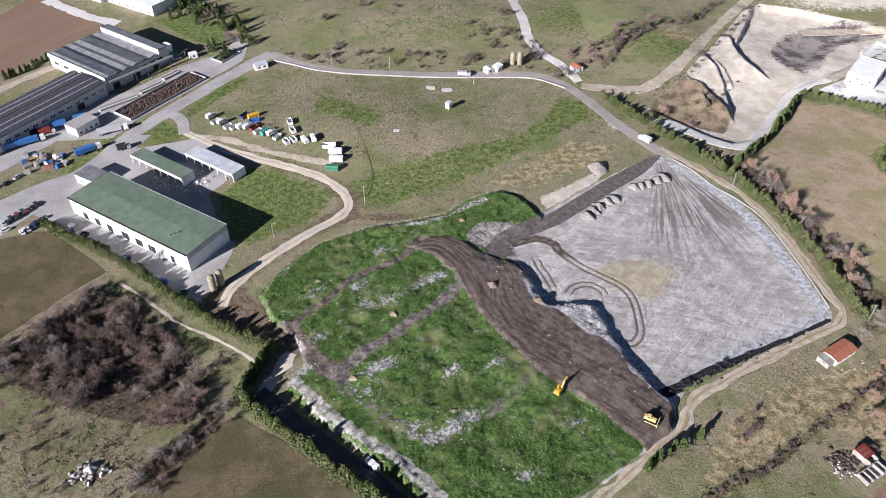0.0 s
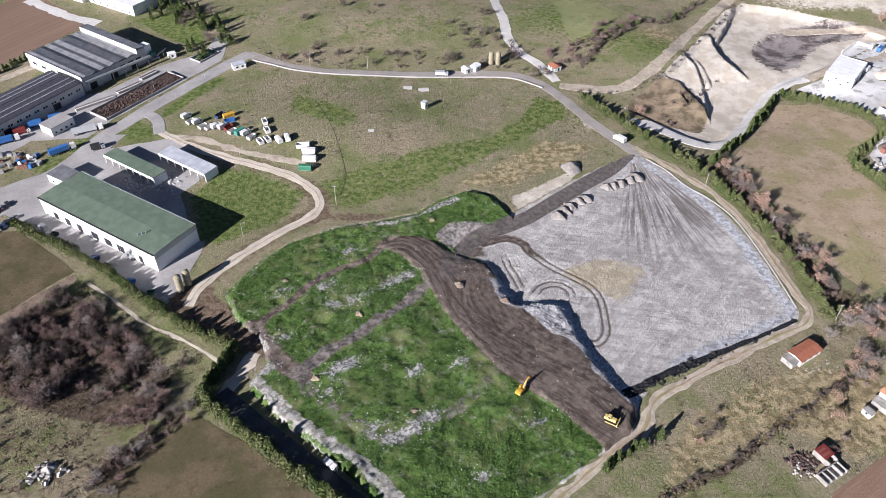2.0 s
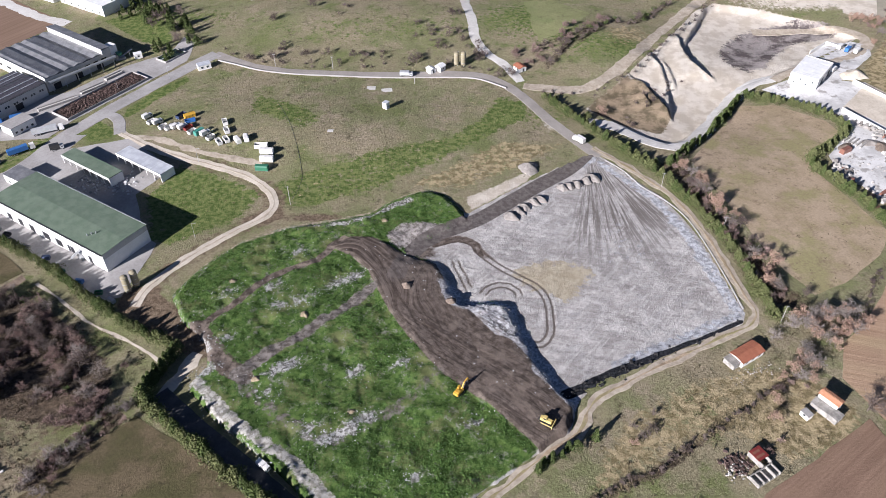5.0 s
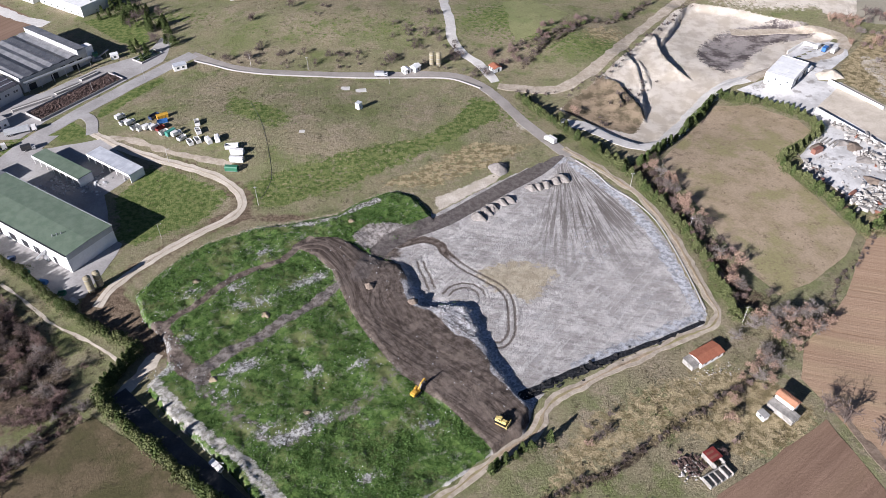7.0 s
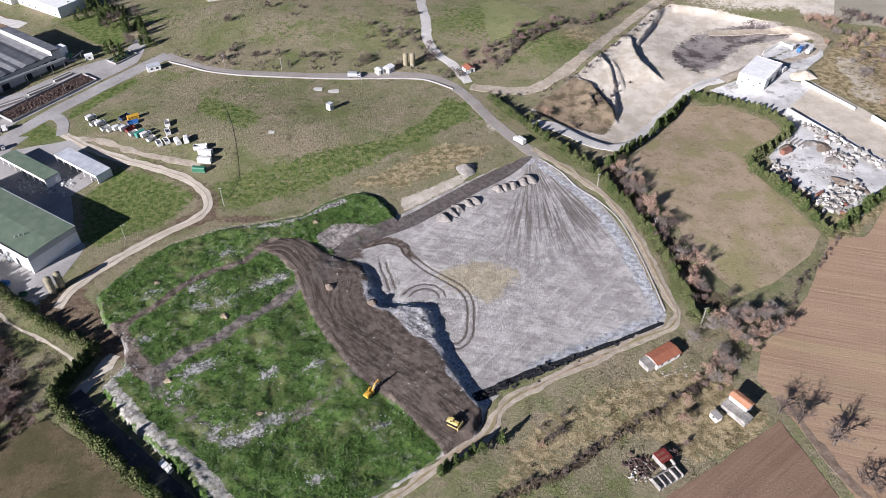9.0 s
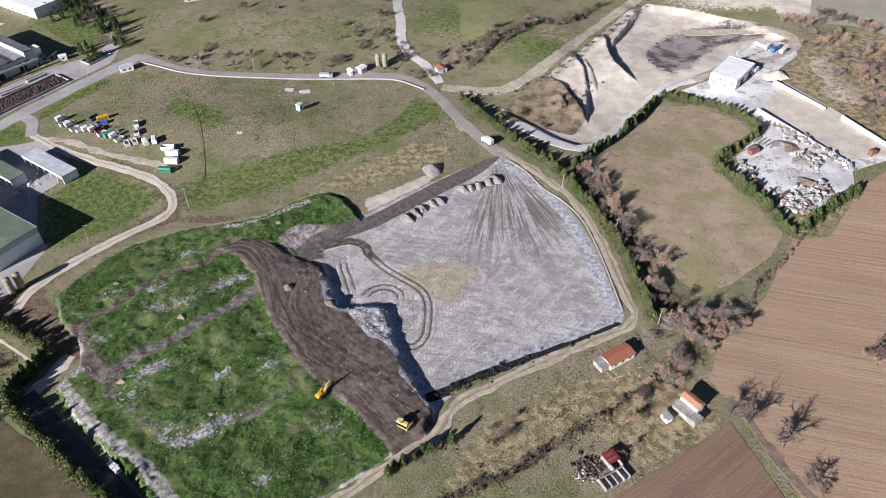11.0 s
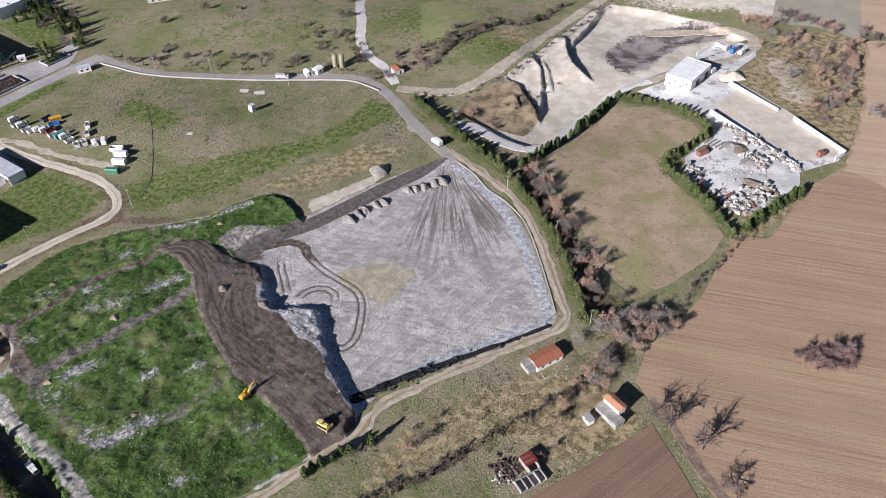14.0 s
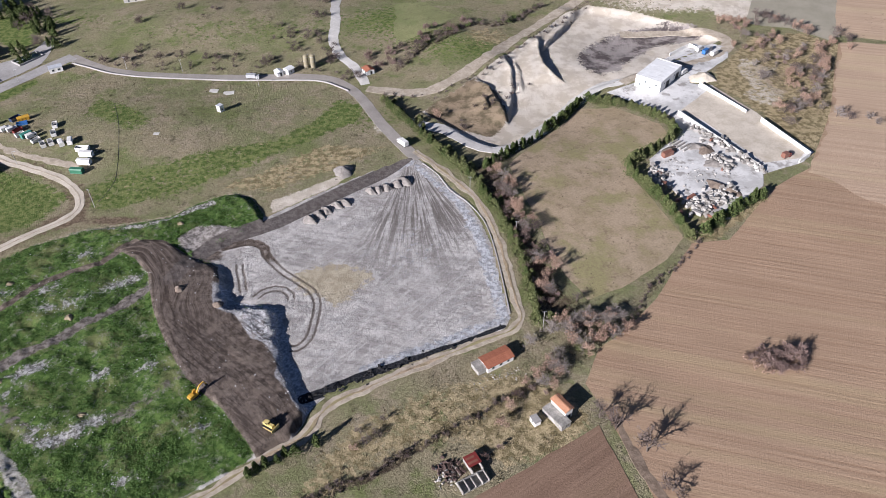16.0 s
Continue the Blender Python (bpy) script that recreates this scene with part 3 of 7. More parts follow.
BARE_ROW_FIELD = [(196.9, 195.5), (212.5, 220.4), (223.9, 230.7), (236.8, 245.1)]
DARK_TREES = [(185.3, 149.4), (194.0, 140.7), (199.3, 126.6), (180.3, 153.9)]
BARE_FARRIVER = [(38.8, 518.7), (39.1, 489.5), (39.5, 462.6), (43.3, 437.8), (49.2, 422.2), (58.6, 411.1), (68.5, 393.4), (30.0, 422.2), (19.1, 407.5)]
BARE_QUARRYTOP = [(90.6, 407.5), (112.4, 433.8), (129.1, 445.8), (89.3, 422.2), (77.4, 411.1), (110.9, 445.8), (135.3, 458.3)]
BARE_NORTH = [(-77.3, 458.3), (-61.7, 414.8), (-35.0, 462.6), (-3.1, 407.5), (16.4, 433.8), (23.9, 445.8), (-28.4, 403.9), (-64.6, 426.0), (-83.1, 407.5), (-45.4, 403.9), (-14.9, 406.0), (12.1, 400.4)]
BARE_FAREAST = [(325.8, 396.2), (336.4, 389.5), (324.3, 364.1), (311.1, 352.2), (341.3, 464.7), (351.5, 452.1), (352.4, 424.7), (334.0, 464.7), (318.2, 460.6), (373.9, 436.1), (343.8, 410.1), (305.3, 343.6)]
TREES_NW = [(-188.9, 480.3), (-175.0, 471.3), (-160.5, 458.3), (-156.2, 471.3), (-139.2, 445.8), (-133.7, 454.1), (-125.1, 429.9), (-176.0, 489.5), (-141.9, 426.0), (-132.4, 414.8)]
CREST = [(31.5, 228.5), (36.2, 215.4), (39.9, 206.0), (44.7, 203.6), (54.4, 204.2), (59.6, 202.6), (60.9, 198.0), (62.6, 193.4), (64.4, 184.8), (68.7, 175.2), (74.0, 164.9), (79.3, 157.1)]
KNOLL = [(116.1, 352.0), (131.2, 370.3), (143.2, 380.0), (152.8, 373.5), (153.9, 354.9), (149.9, 346.1), (138.2, 342.1), (123.3, 343.2)]
SAND_RIDGE = [(157.9, 411.1), (160.8, 400.4), (161.1, 380.0), (157.9, 357.9), (157.5, 346.1)]
VERGE_WEST = [(-183.7, 296.2), (-170.9, 323.9)]
KERB_EAST = [(114.3, 304.5), (121.8, 295.3), (128.5, 282.4), (136.1, 273.6), (143.1, 261.0), (146.5, 248.3), (149.0, 232.3), (151.0, 215.1), (152.4, 202.4)]
KERB_NORTH = [(-101.8, 407.5), (-89.0, 401.8), (-71.2, 394.1), (-47.5, 389.3), (-17.8, 387.3), (11.8, 386.6), (38.2, 387.3), (54.4, 385.3), (69.6, 375.4)]
BRUSHWOOD = [(-168.4, 175.2), (-162.5, 180.6), (-155.4, 191.1), (-140.0, 209.6), (-127.1, 207.4), (-108.0, 194.1), (-94.8, 182.5), (-85.3, 169.8), (-83.7, 154.8), (-86.4, 150.1), (-94.7, 147.0), (-119.5, 151.6), (-133.2, 156.4), (-149.3, 163.0), (-159.7, 168.1)]
SCARP_A = [(161.0, 416.2), (163.4, 404.6), (163.8, 386.7), (161.4, 366.1), (159.2, 352.2)]
SCARP_B = [(166.8, 411.8), (168.6, 399.0), (168.9, 384.1)]
SCARP_C = [(183.2, 442.4), (182.7, 428.3), (184.0, 411.8), (187.9, 400.4), (192.3, 396.2)]
SCARP_D = [(144.1, 390.1), (149.9, 384.1), (153.5, 371.2), (157.4, 358.8), (157.6, 351.0)]
SCARP_E = [(212.5, 487.1), (198.9, 460.6), (185.2, 434.5)]
SCARP_F = [(146.8, 372.4), (148.0, 364.9), (149.2, 360.0)]
BROWN_AXIS = [(-15.0, 238.7), (-1.0, 238.7), (11.9, 222.7), (18.9, 200.1), (32.4, 179.8), (48.9, 164.1), (62.1, 149.7), (71.1, 138.6)]
PIPE = [(-56.9, 355.8), (-47.3, 335.5), (-40.7, 316.7), (-35.7, 299.1), (-33.5, 287.4), (-34.8, 276.1), (-36.3, 271.8)]
GREEN_BAND = [(-59.3, 277.5), (-26.0, 298.2), (4.6, 314.1), (33.8, 323.5), (53.2, 342.8), (63.6, 366.8), (78.5, 360.6), (77.8, 345.7), (58.6, 323.5), (32.3, 300.6), (4.3, 279.7), (-24.3, 265.9), (-37.2, 265.9)]
GREEN_PATCH = [(-77.7, 372.7), (-57.3, 360.2), (-34.5, 345.3), (-21.7, 328.4), (-42.0, 325.7), (-68.2, 348.2)]
YARD_SAND = [(277.1, 381.5), (291.1, 355.0), (308.7, 317.0), (300.4, 309.0), (282.5, 305.0), (262.7, 344.7), (253.4, 356.8)]
EAST_SCRUB = [(282.4, 403.2), (296.6, 421.2), (318.2, 448.2), (351.5, 452.1), (370.9, 428.4), (335.8, 352.2), (307.1, 307.1), (295.2, 349.3), (277.3, 383.0)]
STRAW_SOUTH = [(95.4, 153.0), (122.0, 167.8), (150.7, 178.4), (170.0, 165.7), (176.4, 153.8), (148.4, 131.9), (130.3, 142.2), (112.1, 135.6), (88.7, 119.5), (78.2, 119.4), (85.8, 139.6)]
STRAW_NORTH = [(-24.2, 263.0), (4.2, 277.5), (32.0, 295.8), (62.9, 322.4), (100.2, 319.7), (76.8, 299.6), (44.2, 278.8), (17.7, 281.0)]
RIM_PALE = [(-55.1, 244.8), (-38.0, 251.3), (-21.0, 252.1), (-8.8, 252.9), (1.3, 257.7), (12.7, 265.9), (19.0, 269.3)]
BANK_PALE = [(-55.4, 168.0), (-48.0, 160.5), (-42.5, 154.6), (-35.2, 146.7), (-28.9, 143.2), (-24.1, 139.7), (-14.3, 133.6), (-5.5, 124.1), (-0.6, 119.3)]
BRUSH_STRIP = [(-71.7, 157.2), (-79.7, 154.8), (-88.3, 142.5), (-97.1, 133.8), (-99.8, 122.9), (-90.7, 120.3), (-84.5, 128.2), (-78.7, 139.5), (-73.1, 148.5)]
HEDGE_LINK = [(-62.8, 182.0), (-66.0, 174.3), (-69.3, 166.5), (-70.0, 159.7), (-65.9, 155.1)]
THICKET = [(238.5, 180.2), (243.1, 184.5), (250.6, 184.6), (259.4, 183.6), (258.3, 178.2), (252.9, 171.9), (246.4, 173.9), (240.7, 176.5)]
FAR_GREEN = [(88.6, 491.1), (107.2, 494.7), (130.7, 470.9), (117.7, 448.9), (92.7, 429.9)]
FAR_ROW = [(93.1, 423.8), (104.0, 429.9), (119.3, 442.4), (130.8, 448.9), (141.1, 458.8), (154.4, 458.7), (168.3, 470.7), (188.4, 496.1)]
FAR_ROW_LOW = [(94.6, 400.5), (102.1, 411.9), (109.9, 423.7), (118.1, 429.8), (127.9, 442.4)]
FAR_SCRUB = [(349.4, 417.0), (363.1, 432.0), (348.9, 408.4), (336.6, 400.0), (340.6, 389.1), (322.7, 356.5), (328.4, 358.8), (317.4, 358.8), (310.1, 351.8), (346.2, 397.2), (349.9, 454.4), (333.9, 468.0), (345.3, 457.8), (312.3, 464.7), (305.9, 468.2), (373.7, 441.3), (312.8, 408.4), (309.6, 389.1), (339.2, 342.6), (350.2, 344.9)]
EAST_PIT = [(303.5, 423.1), (316.0, 405.6), (322.6, 405.6), (313.1, 383.8), (318.2, 376.1), (306.8, 356.5), (296.0, 361.2), (288.9, 371.1), (296.9, 381.3), (295.2, 402.8)]
PALE_CUT = [(304.2, 478.8), (317.2, 471.6), (329.7, 478.6), (340.1, 508.4), (311.9, 508.6)]
LAWN_NW = [(-190.6, 464.2), (-175.9, 476.6), (-147.5, 459.0), (-136.5, 435.9), (-140.1, 426.6), (-155.7, 432.8)]
LAWN_ROAD = [(-139.5, 343.9), (-139.4, 353.3), (-130.4, 373.1), (-116.1, 391.7), (-111.8, 383.6), (-125.7, 358.1), (-134.3, 342.7)]
ROAD_BACK = [(-256.0, 366.0), (-251.5, 373.1), (-242.2, 387.6), (-229.6, 402.8)]
ROAD_NORTHWEST = [(-276.6, 498.9), (-259.6, 487.6), (-244.6, 476.6), (-229.3, 467.7), (-213.4, 460.7)]
HEDGE_BACK = [(-256.2, 383.6), (-247.7, 394.4), (-243.2, 402.8), (-235.5, 414.5)]
MEADOW_TREES = [(-77.8, 455.6), (-63.7, 420.5), (-68.3, 411.5), (-33.0, 476.6), (-54.4, 476.6), (-3.6, 417.4), (-14.6, 411.5), (15.5, 405.7), (26.2, 432.8), (16.7, 452.3), (28.1, 442.4), (-36.8, 414.5), (-51.9, 413.0), (-24.4, 414.5)]
JUNCTION = [(-87.7, 207.1), (-75.7, 197.8), (-63.5, 190.4), (-56.1, 184.7)]


def lattice(ix, iy, seed):
    h = np.sin(ix * 127.1 + iy * 311.7 + seed * 74.7) * 43758.5453
    return h - np.floor(h)


def smooth_noise(x, y, size, seed=0):
    x, y = np.asarray(x, float) / size, np.asarray(y, float) / size
    ix, iy = np.floor(x), np.floor(y)
    fx, fy = x - ix, y - iy
    fx, fy = fx * fx * (3 - 2 * fx), fy * fy * (3 - 2 * fy)
    a, b, c, d = (lattice(ix + i, iy + j, seed) for i, j in ((0, 0), (1, 0), (0, 1), (1, 1)))
    return (a * (1 - fx) + b * fx) * (1 - fy) + (c * (1 - fx) + d * fx) * fy - 0.5


def fractal(x, y, size, seed=0, octaves=3):
    return sum(smooth_noise(x, y, size / 2 ** k, seed + k) / 1.8 ** k for k in range(octaves))


def step(lo, hi, v):
    t = np.clip((v - lo) / (hi - lo), 0, 1)
    return t * t * (3 - 2 * t)


def near_line(x, y, line):
    """The distance to a polyline."""
    best = np.full(np.shape(x), 1e9)
    for (ax, ay), (bx, by) in zip(line, line[1:]):
        dx, dy = bx - ax, by - ay
        t = np.clip(((x - ax) * dx + (y - ay) * dy) / max(dx * dx + dy * dy, 1e-9), 0, 1)
        best = np.minimum(best, np.hypot(x - ax - t * dx, y - ay - t * dy))
    return best


def inside(x, y, shape):
    """The distance to a polygon's edge, positive inside it."""
    x, y = np.asarray(x, float), np.asarray(y, float)
    ring = shape + shape[:1]
    odd = np.zeros(x.shape, bool)
    for (ax, ay), (bx, by) in zip(ring, ring[1:]):
        cross = ((ay > y) != (by > y)) & (x < (bx - ax) * (y - ay) / ((by - ay) if by != ay else 1e-9) + ax)
        odd ^= cross
    return np.where(odd, 1, -1) * near_line(x, y, ring)


def bell(x, y, cx, cy, rx, ry=None):
    return np.exp(-((x - cx) / rx) ** 2 - ((y - cy) / (ry or rx)) ** 2)


def curve(line, spacing=2.5, closed=False):
    """A smooth polyline through the given points."""
    pts = [Vector((*p, 0)) for p in line]
    out = []
    count = len(pts)
    for i in range(count if closed else count - 1):
        if closed:
            a, b, c, d = (pts[(i + k - 1) % count] for k in range(4))
        else:
            a, b, c, d = pts[max(i - 1, 0)], pts[i], pts[i + 1], pts[min(i + 2, count - 1)]
        steps = max(1, int((c - b).length / spacing))
        for k in range(steps):
            t = k / steps
            p = 0.5 * (2 * b + (c - a) * t + (2 * a - 5 * b + 4 * c - d) * t ** 2 + (3 * b - a - 3 * c + d) * t ** 3)
            out.append((p.x, p.y))
    if not closed:
        out.append((pts[-1].x, pts[-1].y))
    return out


def base_level(x, y):
    """The lie of the land, without the landfill."""
    x, y = np.asarray(x, float), np.asarray(y, float)
    z = 4.2 * bell(x, y, -40, 335, 75, 40) + 5.5 * bell(x, y, -10, 465, 110, 45) - 3.2 * bell(x, y, -105, 178, 40, 30)
    z = z - 5.0 * bell(x, y, 190, 360, 60, 40) - 6.0 * bell(x, y, 240, 460, 60, 45) + 3.0 * bell(x, y, 130, 430, 30, 45)
    near = step(1500, 500, np.hypot(x - 60, y - 300))
    return z + near * (0.7 * fractal(x, y, 45, 3) + 0.18 * smooth_noise(x, y, 9, 8)) + (1 - near) * 0


def scarp(x, y, line, drop, back):
    """A cut edge: the land on the right-hand side of the line stands higher and falls away gently behind."""
    x = x + 1.6 * smooth_noise(x, y, 6, 91)
    best, side = np.full(np.shape(x), 1e9), np.zeros(np.shape(x))
    for (ax, ay), (bx, by) in zip(line, line[1:]):
        dx, dy = bx - ax, by - ay
        t = np.clip(((x - ax) * dx + (y - ay) * dy) / max(dx * dx + dy * dy, 1e-9), 0, 1)
        q = np.hypot(x - ax - t * dx, y - ay - t * dy)
        s = np.where(dx * (y - ay) - dy * (x - ax) < 0, 1.0, -1.0)
        side = np.where(q < best, s, side)
        best = np.minimum(best, q)
    d = best * side
    (ax, ay), (bx, by) = line[0], line[-1]
    length2 = (bx - ax) ** 2 + (by - ay) ** 2
    t = ((x - ax) * (bx - ax) + (y - ay) * (by - ay)) / length2
    return drop * step(-0.5, 0.6, d) * np.clip(1 - d / back, 0, 1) * step(-0.12, 0.12, t) * step(1.12, 0.88, t)


def quarry_relief(x, y):
    """Cut faces and benches of the sand pit."""
    d = inside(x, y, QUARRY)
    rough = 1.2 * fractal(x, y, 22, 21, 5)
    cut = -2.2 * step(0, 6, d) + rough * step(0, 8, d) * 0.6
    cuts = sum(scarp(x, y, line, drop, back) for line, drop, back in ((SCARP_A, 2.3, 24), (SCARP_B, 1.5, 9), (SCARP_C, 3.6, 20), (SCARP_D, 2.4, 30), (SCARP_E, 3.2, 20), (SCARP_F, 2.0, 12)))
    heap = -1.2 * step(0, 12, inside(x, y, QUARRY_DARK) + 3 * smooth_noise(x, y, 11, 37))
    return cut + cuts + heap


def ground_level(x, y):
    z = base_level(x, y) + quarry_relief(x, y)
    return z - 5.0 * step(1.0, 6, inside(x, y, LANDFILL))


RUTS = [curve(r) for r in (RUT_A, RUT_B, RUT_C)]
FANS = [curve(r) for r in (FAN_0, FAN_1, FAN_2, FAN_3, FAN_4)]
TRACKS = [curve(r) for r in (TRACK_A, TRACK_B, TRACK_C, TRACK_D)]
DARKWAY = curve(TRACK_DARK)
BROWN_LINE = curve(BROWN_AXIS, 6.0)


def landfill_level(x, y):
    x, y = np.asarray(x, float), np.asarray(y, float)
    d = inside(x, y, LANDFILL)
    m = inside(x, y, MOUND)
    ragged = step(9, 3, near_line(x, y, CREST))
    m = m + (1.6 + 1.6 * ragged) * smooth_noise(x, y, 7, 41) + (1.3 + 1.0 * ragged) * smooth_noise(x, y, 2.6, 42) + 0.8 * ragged * smooth_noise(x, y, 1.3, 44)
    b = inside(x, y, BROWN) + 0.8 * smooth_noise(x, y, 5, 43)
    wide = 1.3 + 18 * bell(x, y, 21, 237, 13)
    z = base_level(x, y) * step(10, -2, d) - 0.5 * step(2, 9, d)
    z = z + 2.2 * step(-0.5, 1, m / wide) + 0.8 * step(-0.6, 1.4, b) * step(0, 3, m)
    green = step(0, 4, m) * step(1, -1, b)
    z = z + green * (1.2 * fractal(x, y, 16, 5) + 0.85 * smooth_noise(x, y, 3.4, 9) + 0.4 * smooth_noise(x, y, 1.6, 10))
    z = z - 1.9 * bell(x, y, -33, 193, 2.6, 2.2) - 1.2 * bell(x, y, -52, 204, 2.0, 1.5)
    z = z + step(0, 3, m) * step(-1, 2, b) * (0.5 * fractal(x, y, 12, 15) + 0.28 * smooth_noise(x, y, 1.9, 19) + 0.26 * smooth_noise(near_line(x, y, BROWN_LINE) * np.where(x - 0.55 * (240 - y) > 0, 1, -1) + 5 * smooth_noise(x, y, 26, 6) + 1.5 * smooth_noise(x, y, 9, 7), 0.1 * y, 1.5, 23))
    z = z + step(0, 3, d) * step(0, -2, m) * (0.22 * fractal(x, y, 14, 25) + 0.06 * smooth_noise(x, y, 2, 29))
    r = inside(x, y, RUBBLE)
    z = z + step(-2, 1, r) * (0.9 * smooth_noise(x, y, 2.4, 51) + 0.5 * smooth_noise(x, y, 1.1, 53))
    e = near_line(x, y, BLACK_EDGE)
    z = z + step(4.0, 1, e) * (0.12 + (0.25 + 0.9 * bell(x, y, 92, 167, 16)) * smooth_noise(x, y, 2.2, 61))
    for line in TRACKS[:1]:
        z = z - 0.5 * step(3.2, 1.0, near_line(x, y, line))
    for line in RUTS:
        q = near_line(x, y, line)
        z = z - 0.18 * bell(q, 0, 1.3, 0, 0.5, 1) + 0.12 * bell(q, 0, 2.4, 0, 0.5, 1)
    return np.where(d < 0, z + d * 0.6, z)


def level(x, y):
    """The height of the visible ground at a place."""
    d = float(inside(x, y, LANDFILL))
    return float(landfill_level(x, y)) if d > 0.3 else float(ground_level(x, y))


# ---------------------------------------------------------------- mesh helpers
def mesh_of(name, verts, faces, material, smooth=False):
    me = bpy.data.meshes.new(name)
    me.from_pydata([tuple(v) for v in verts], [], [tuple(f) for f in faces])
    for m in material if isinstance(material, (list, tuple)) else [material]:
        me.materials.append(m)
    if smooth:
        me.polygons.foreach_set("use_smooth", [True] * len(me.polygons))
    me.update()
    return me


class Shape:
    """Collects boxes, prisms and cylinders into one mesh."""

    def __init__(self):
        self.v, self.f = [], []

    def add(self, verts, faces):
        k = len(self.v)
        self.v += [tuple(p) for p in verts]
        self.f += [tuple(i + k for i in q) for q in faces]
        return self

    def box(self, x0, y0, z0, x1, y1, z1, m=None, taper=0.0):
        t = taper
        vs = [(x0, y0, z0), (x1, y0, z0), (x1, y1, z0), (x0, y1, z0),
              (x0 + t, y0 + t, z1), (x1 - t, y0 + t, z1), (x1 - t, y1 - t, z1), (x0 + t, y1 - t, z1)]
        if m is not None:
            vs = [m @ Vector(p) for p in vs]
        return self.add(vs, [(3, 2, 1, 0), (4, 5, 6, 7), (0, 1, 5, 4), (1, 2, 6, 5), (2, 3, 7, 6), (3, 0, 4, 7)])

    def beam(self, a, b, w, h=None):
        """A square bar from a to b."""
        a, b = Vector(a), Vector(b)
        m = Matrix.Translation(a) @ (b - a).to_track_quat("X", "Z").to_matrix().to_4x4()
        return self.box(0, -w / 2, -(h or w) / 2, (b - a).length, w / 2, (h or w) / 2, m)

    def tube(self, a, b, r0, r1=None, sides=12, cap=True):
        a, b = Vector(a), Vector(b)
        r1 = r0 if r1 is None else r1
        q = (b - a).to_track_quat("Z", "Y")
        vs = []
        for c, r in ((a, r0), (b, r1)):
            vs += [c + q @ Vector((r * math.cos(2 * math.pi * i / sides), r * math.sin(2 * math.pi * i / sides), 0)) for i in range(sides)]
        fs = [(i, (i + 1) % sides, sides + (i + 1) % sides, sides + i) for i in range(sides)]
        if cap:
            fs += [tuple(range(sides))[::-1], tuple(range(sides, 2 * sides))]
        return self.add(vs, fs)

    def prism(self, outline, x0, x1):
        """An outline in the yz plane, drawn out along x."""
        k = len(outline)
        vs = [(x0, y, z) for y, z in outline] + [(x1, y, z) for y, z in outline]
        fs = [(i, (i + 1) % k, k + (i + 1) % k, k + i) for i in range(k)] + [tuple(range(k))[::-1], tuple(range(k, 2 * k))]
        return self.add(vs, fs)


def part(name, shape, material, parent=None, label="", at=None, smooth=False):
    ob = new(name, mesh_of(name, shape.v, shape.f, material, smooth))
    if at is not None:
        ob.matrix_basis = at
    ob.parent = parent
    return tagged(ob, label) if label else ob


def thing(name, x, y, z=None, turn=0.0, label="", category="", group=""):
    ob = new(name)
    ob.empty_display_size = 0.5
    ob.matrix_basis = pose(x, y, level(x, y) if z is None else z, 0, 0, turn)
    return tagged(ob, label, category, group)


# ---------------------------------------------------------------- the land
def grid_mesh(name, xs, ys, heights, material):
    w, h = len(xs), len(ys)
    gx, gy = np.meshgrid(xs, ys)
    z = heights(gx, gy)
    verts = np.column_stack((gx.ravel(), gy.ravel(), z.ravel()))
    i = (np.arange(h - 1)[:, None] * w + np.arange(w - 1)[None, :]).ravel()
    faces = np.column_stack((i, i + 1, i + 1 + w, i + w))
    me = mesh_of(name, verts.tolist(), faces.tolist(), material, True)
    return me, gx.ravel(), gy.ravel()


def weights(me, name, values):
    me.attributes.new(name, "FLOAT", "POINT").data.foreach_set("value", np.asarray(values, np.float32))


def spread(lo, hi, fine, close):
    inner = sorted(list(np.arange(lo, hi + 0.1, fine)) + list(np.arange(close[0] + 1.0, close[1], fine)))
    outer = [10, 30, 70, 150, 350, 800, 1800, 3800]
    return np.array([lo - d for d in reversed(outer)] + inner + [hi + d for d in outer])


_me, _x, _y = grid_mesh("ground", spread(-340, 460, 2.0, (118, 250)), spread(84, 560, 2.0, (318, 470)), ground_level, GROUND)
weights(_me, "lush", np.clip(0.75 * step(-4, 6, inside(_x, _y, GREEN_LAWN)) + 0.8 * step(-2, 2, inside(_x, _y, GREEN_ISLE))
                             + 0.66 * step(-3, 5, inside(_x, _y, GREEN_BAND)) + 0.5 * step(-4, 6, inside(_x, _y, GREEN_PATCH)) + 0.42 * bell(_x, _y, -60, 345, 25, 14) + 0.5 * bell(_x, _y, 85, 345, 22, 22)
                             + 0.5 * bell(_x, _y, 95, 470, 40, 30) + 0.42 * bell(_x, _y, -10, 445, 120, 40) + 0.45 * bell(_x, _y, -140, 470, 40, 18)
                             + 0.6 * step(9, 3, near_line(_x, _y, VERGE_WEST)) + 0.4 * bell(_x, _y, 120, 425, 30, 25) + 0.7 * step(-2, 2, inside(_x, _y, LAWN_NW)) + 0.75 * step(-1, 2, inside(_x, _y, LAWN_ROAD)) + 0.55 * bell(_x, _y, 316, 429, 16, 11) + 0.5 * bell(_x, _y, 150, 425, 18, 22), 0, 1))
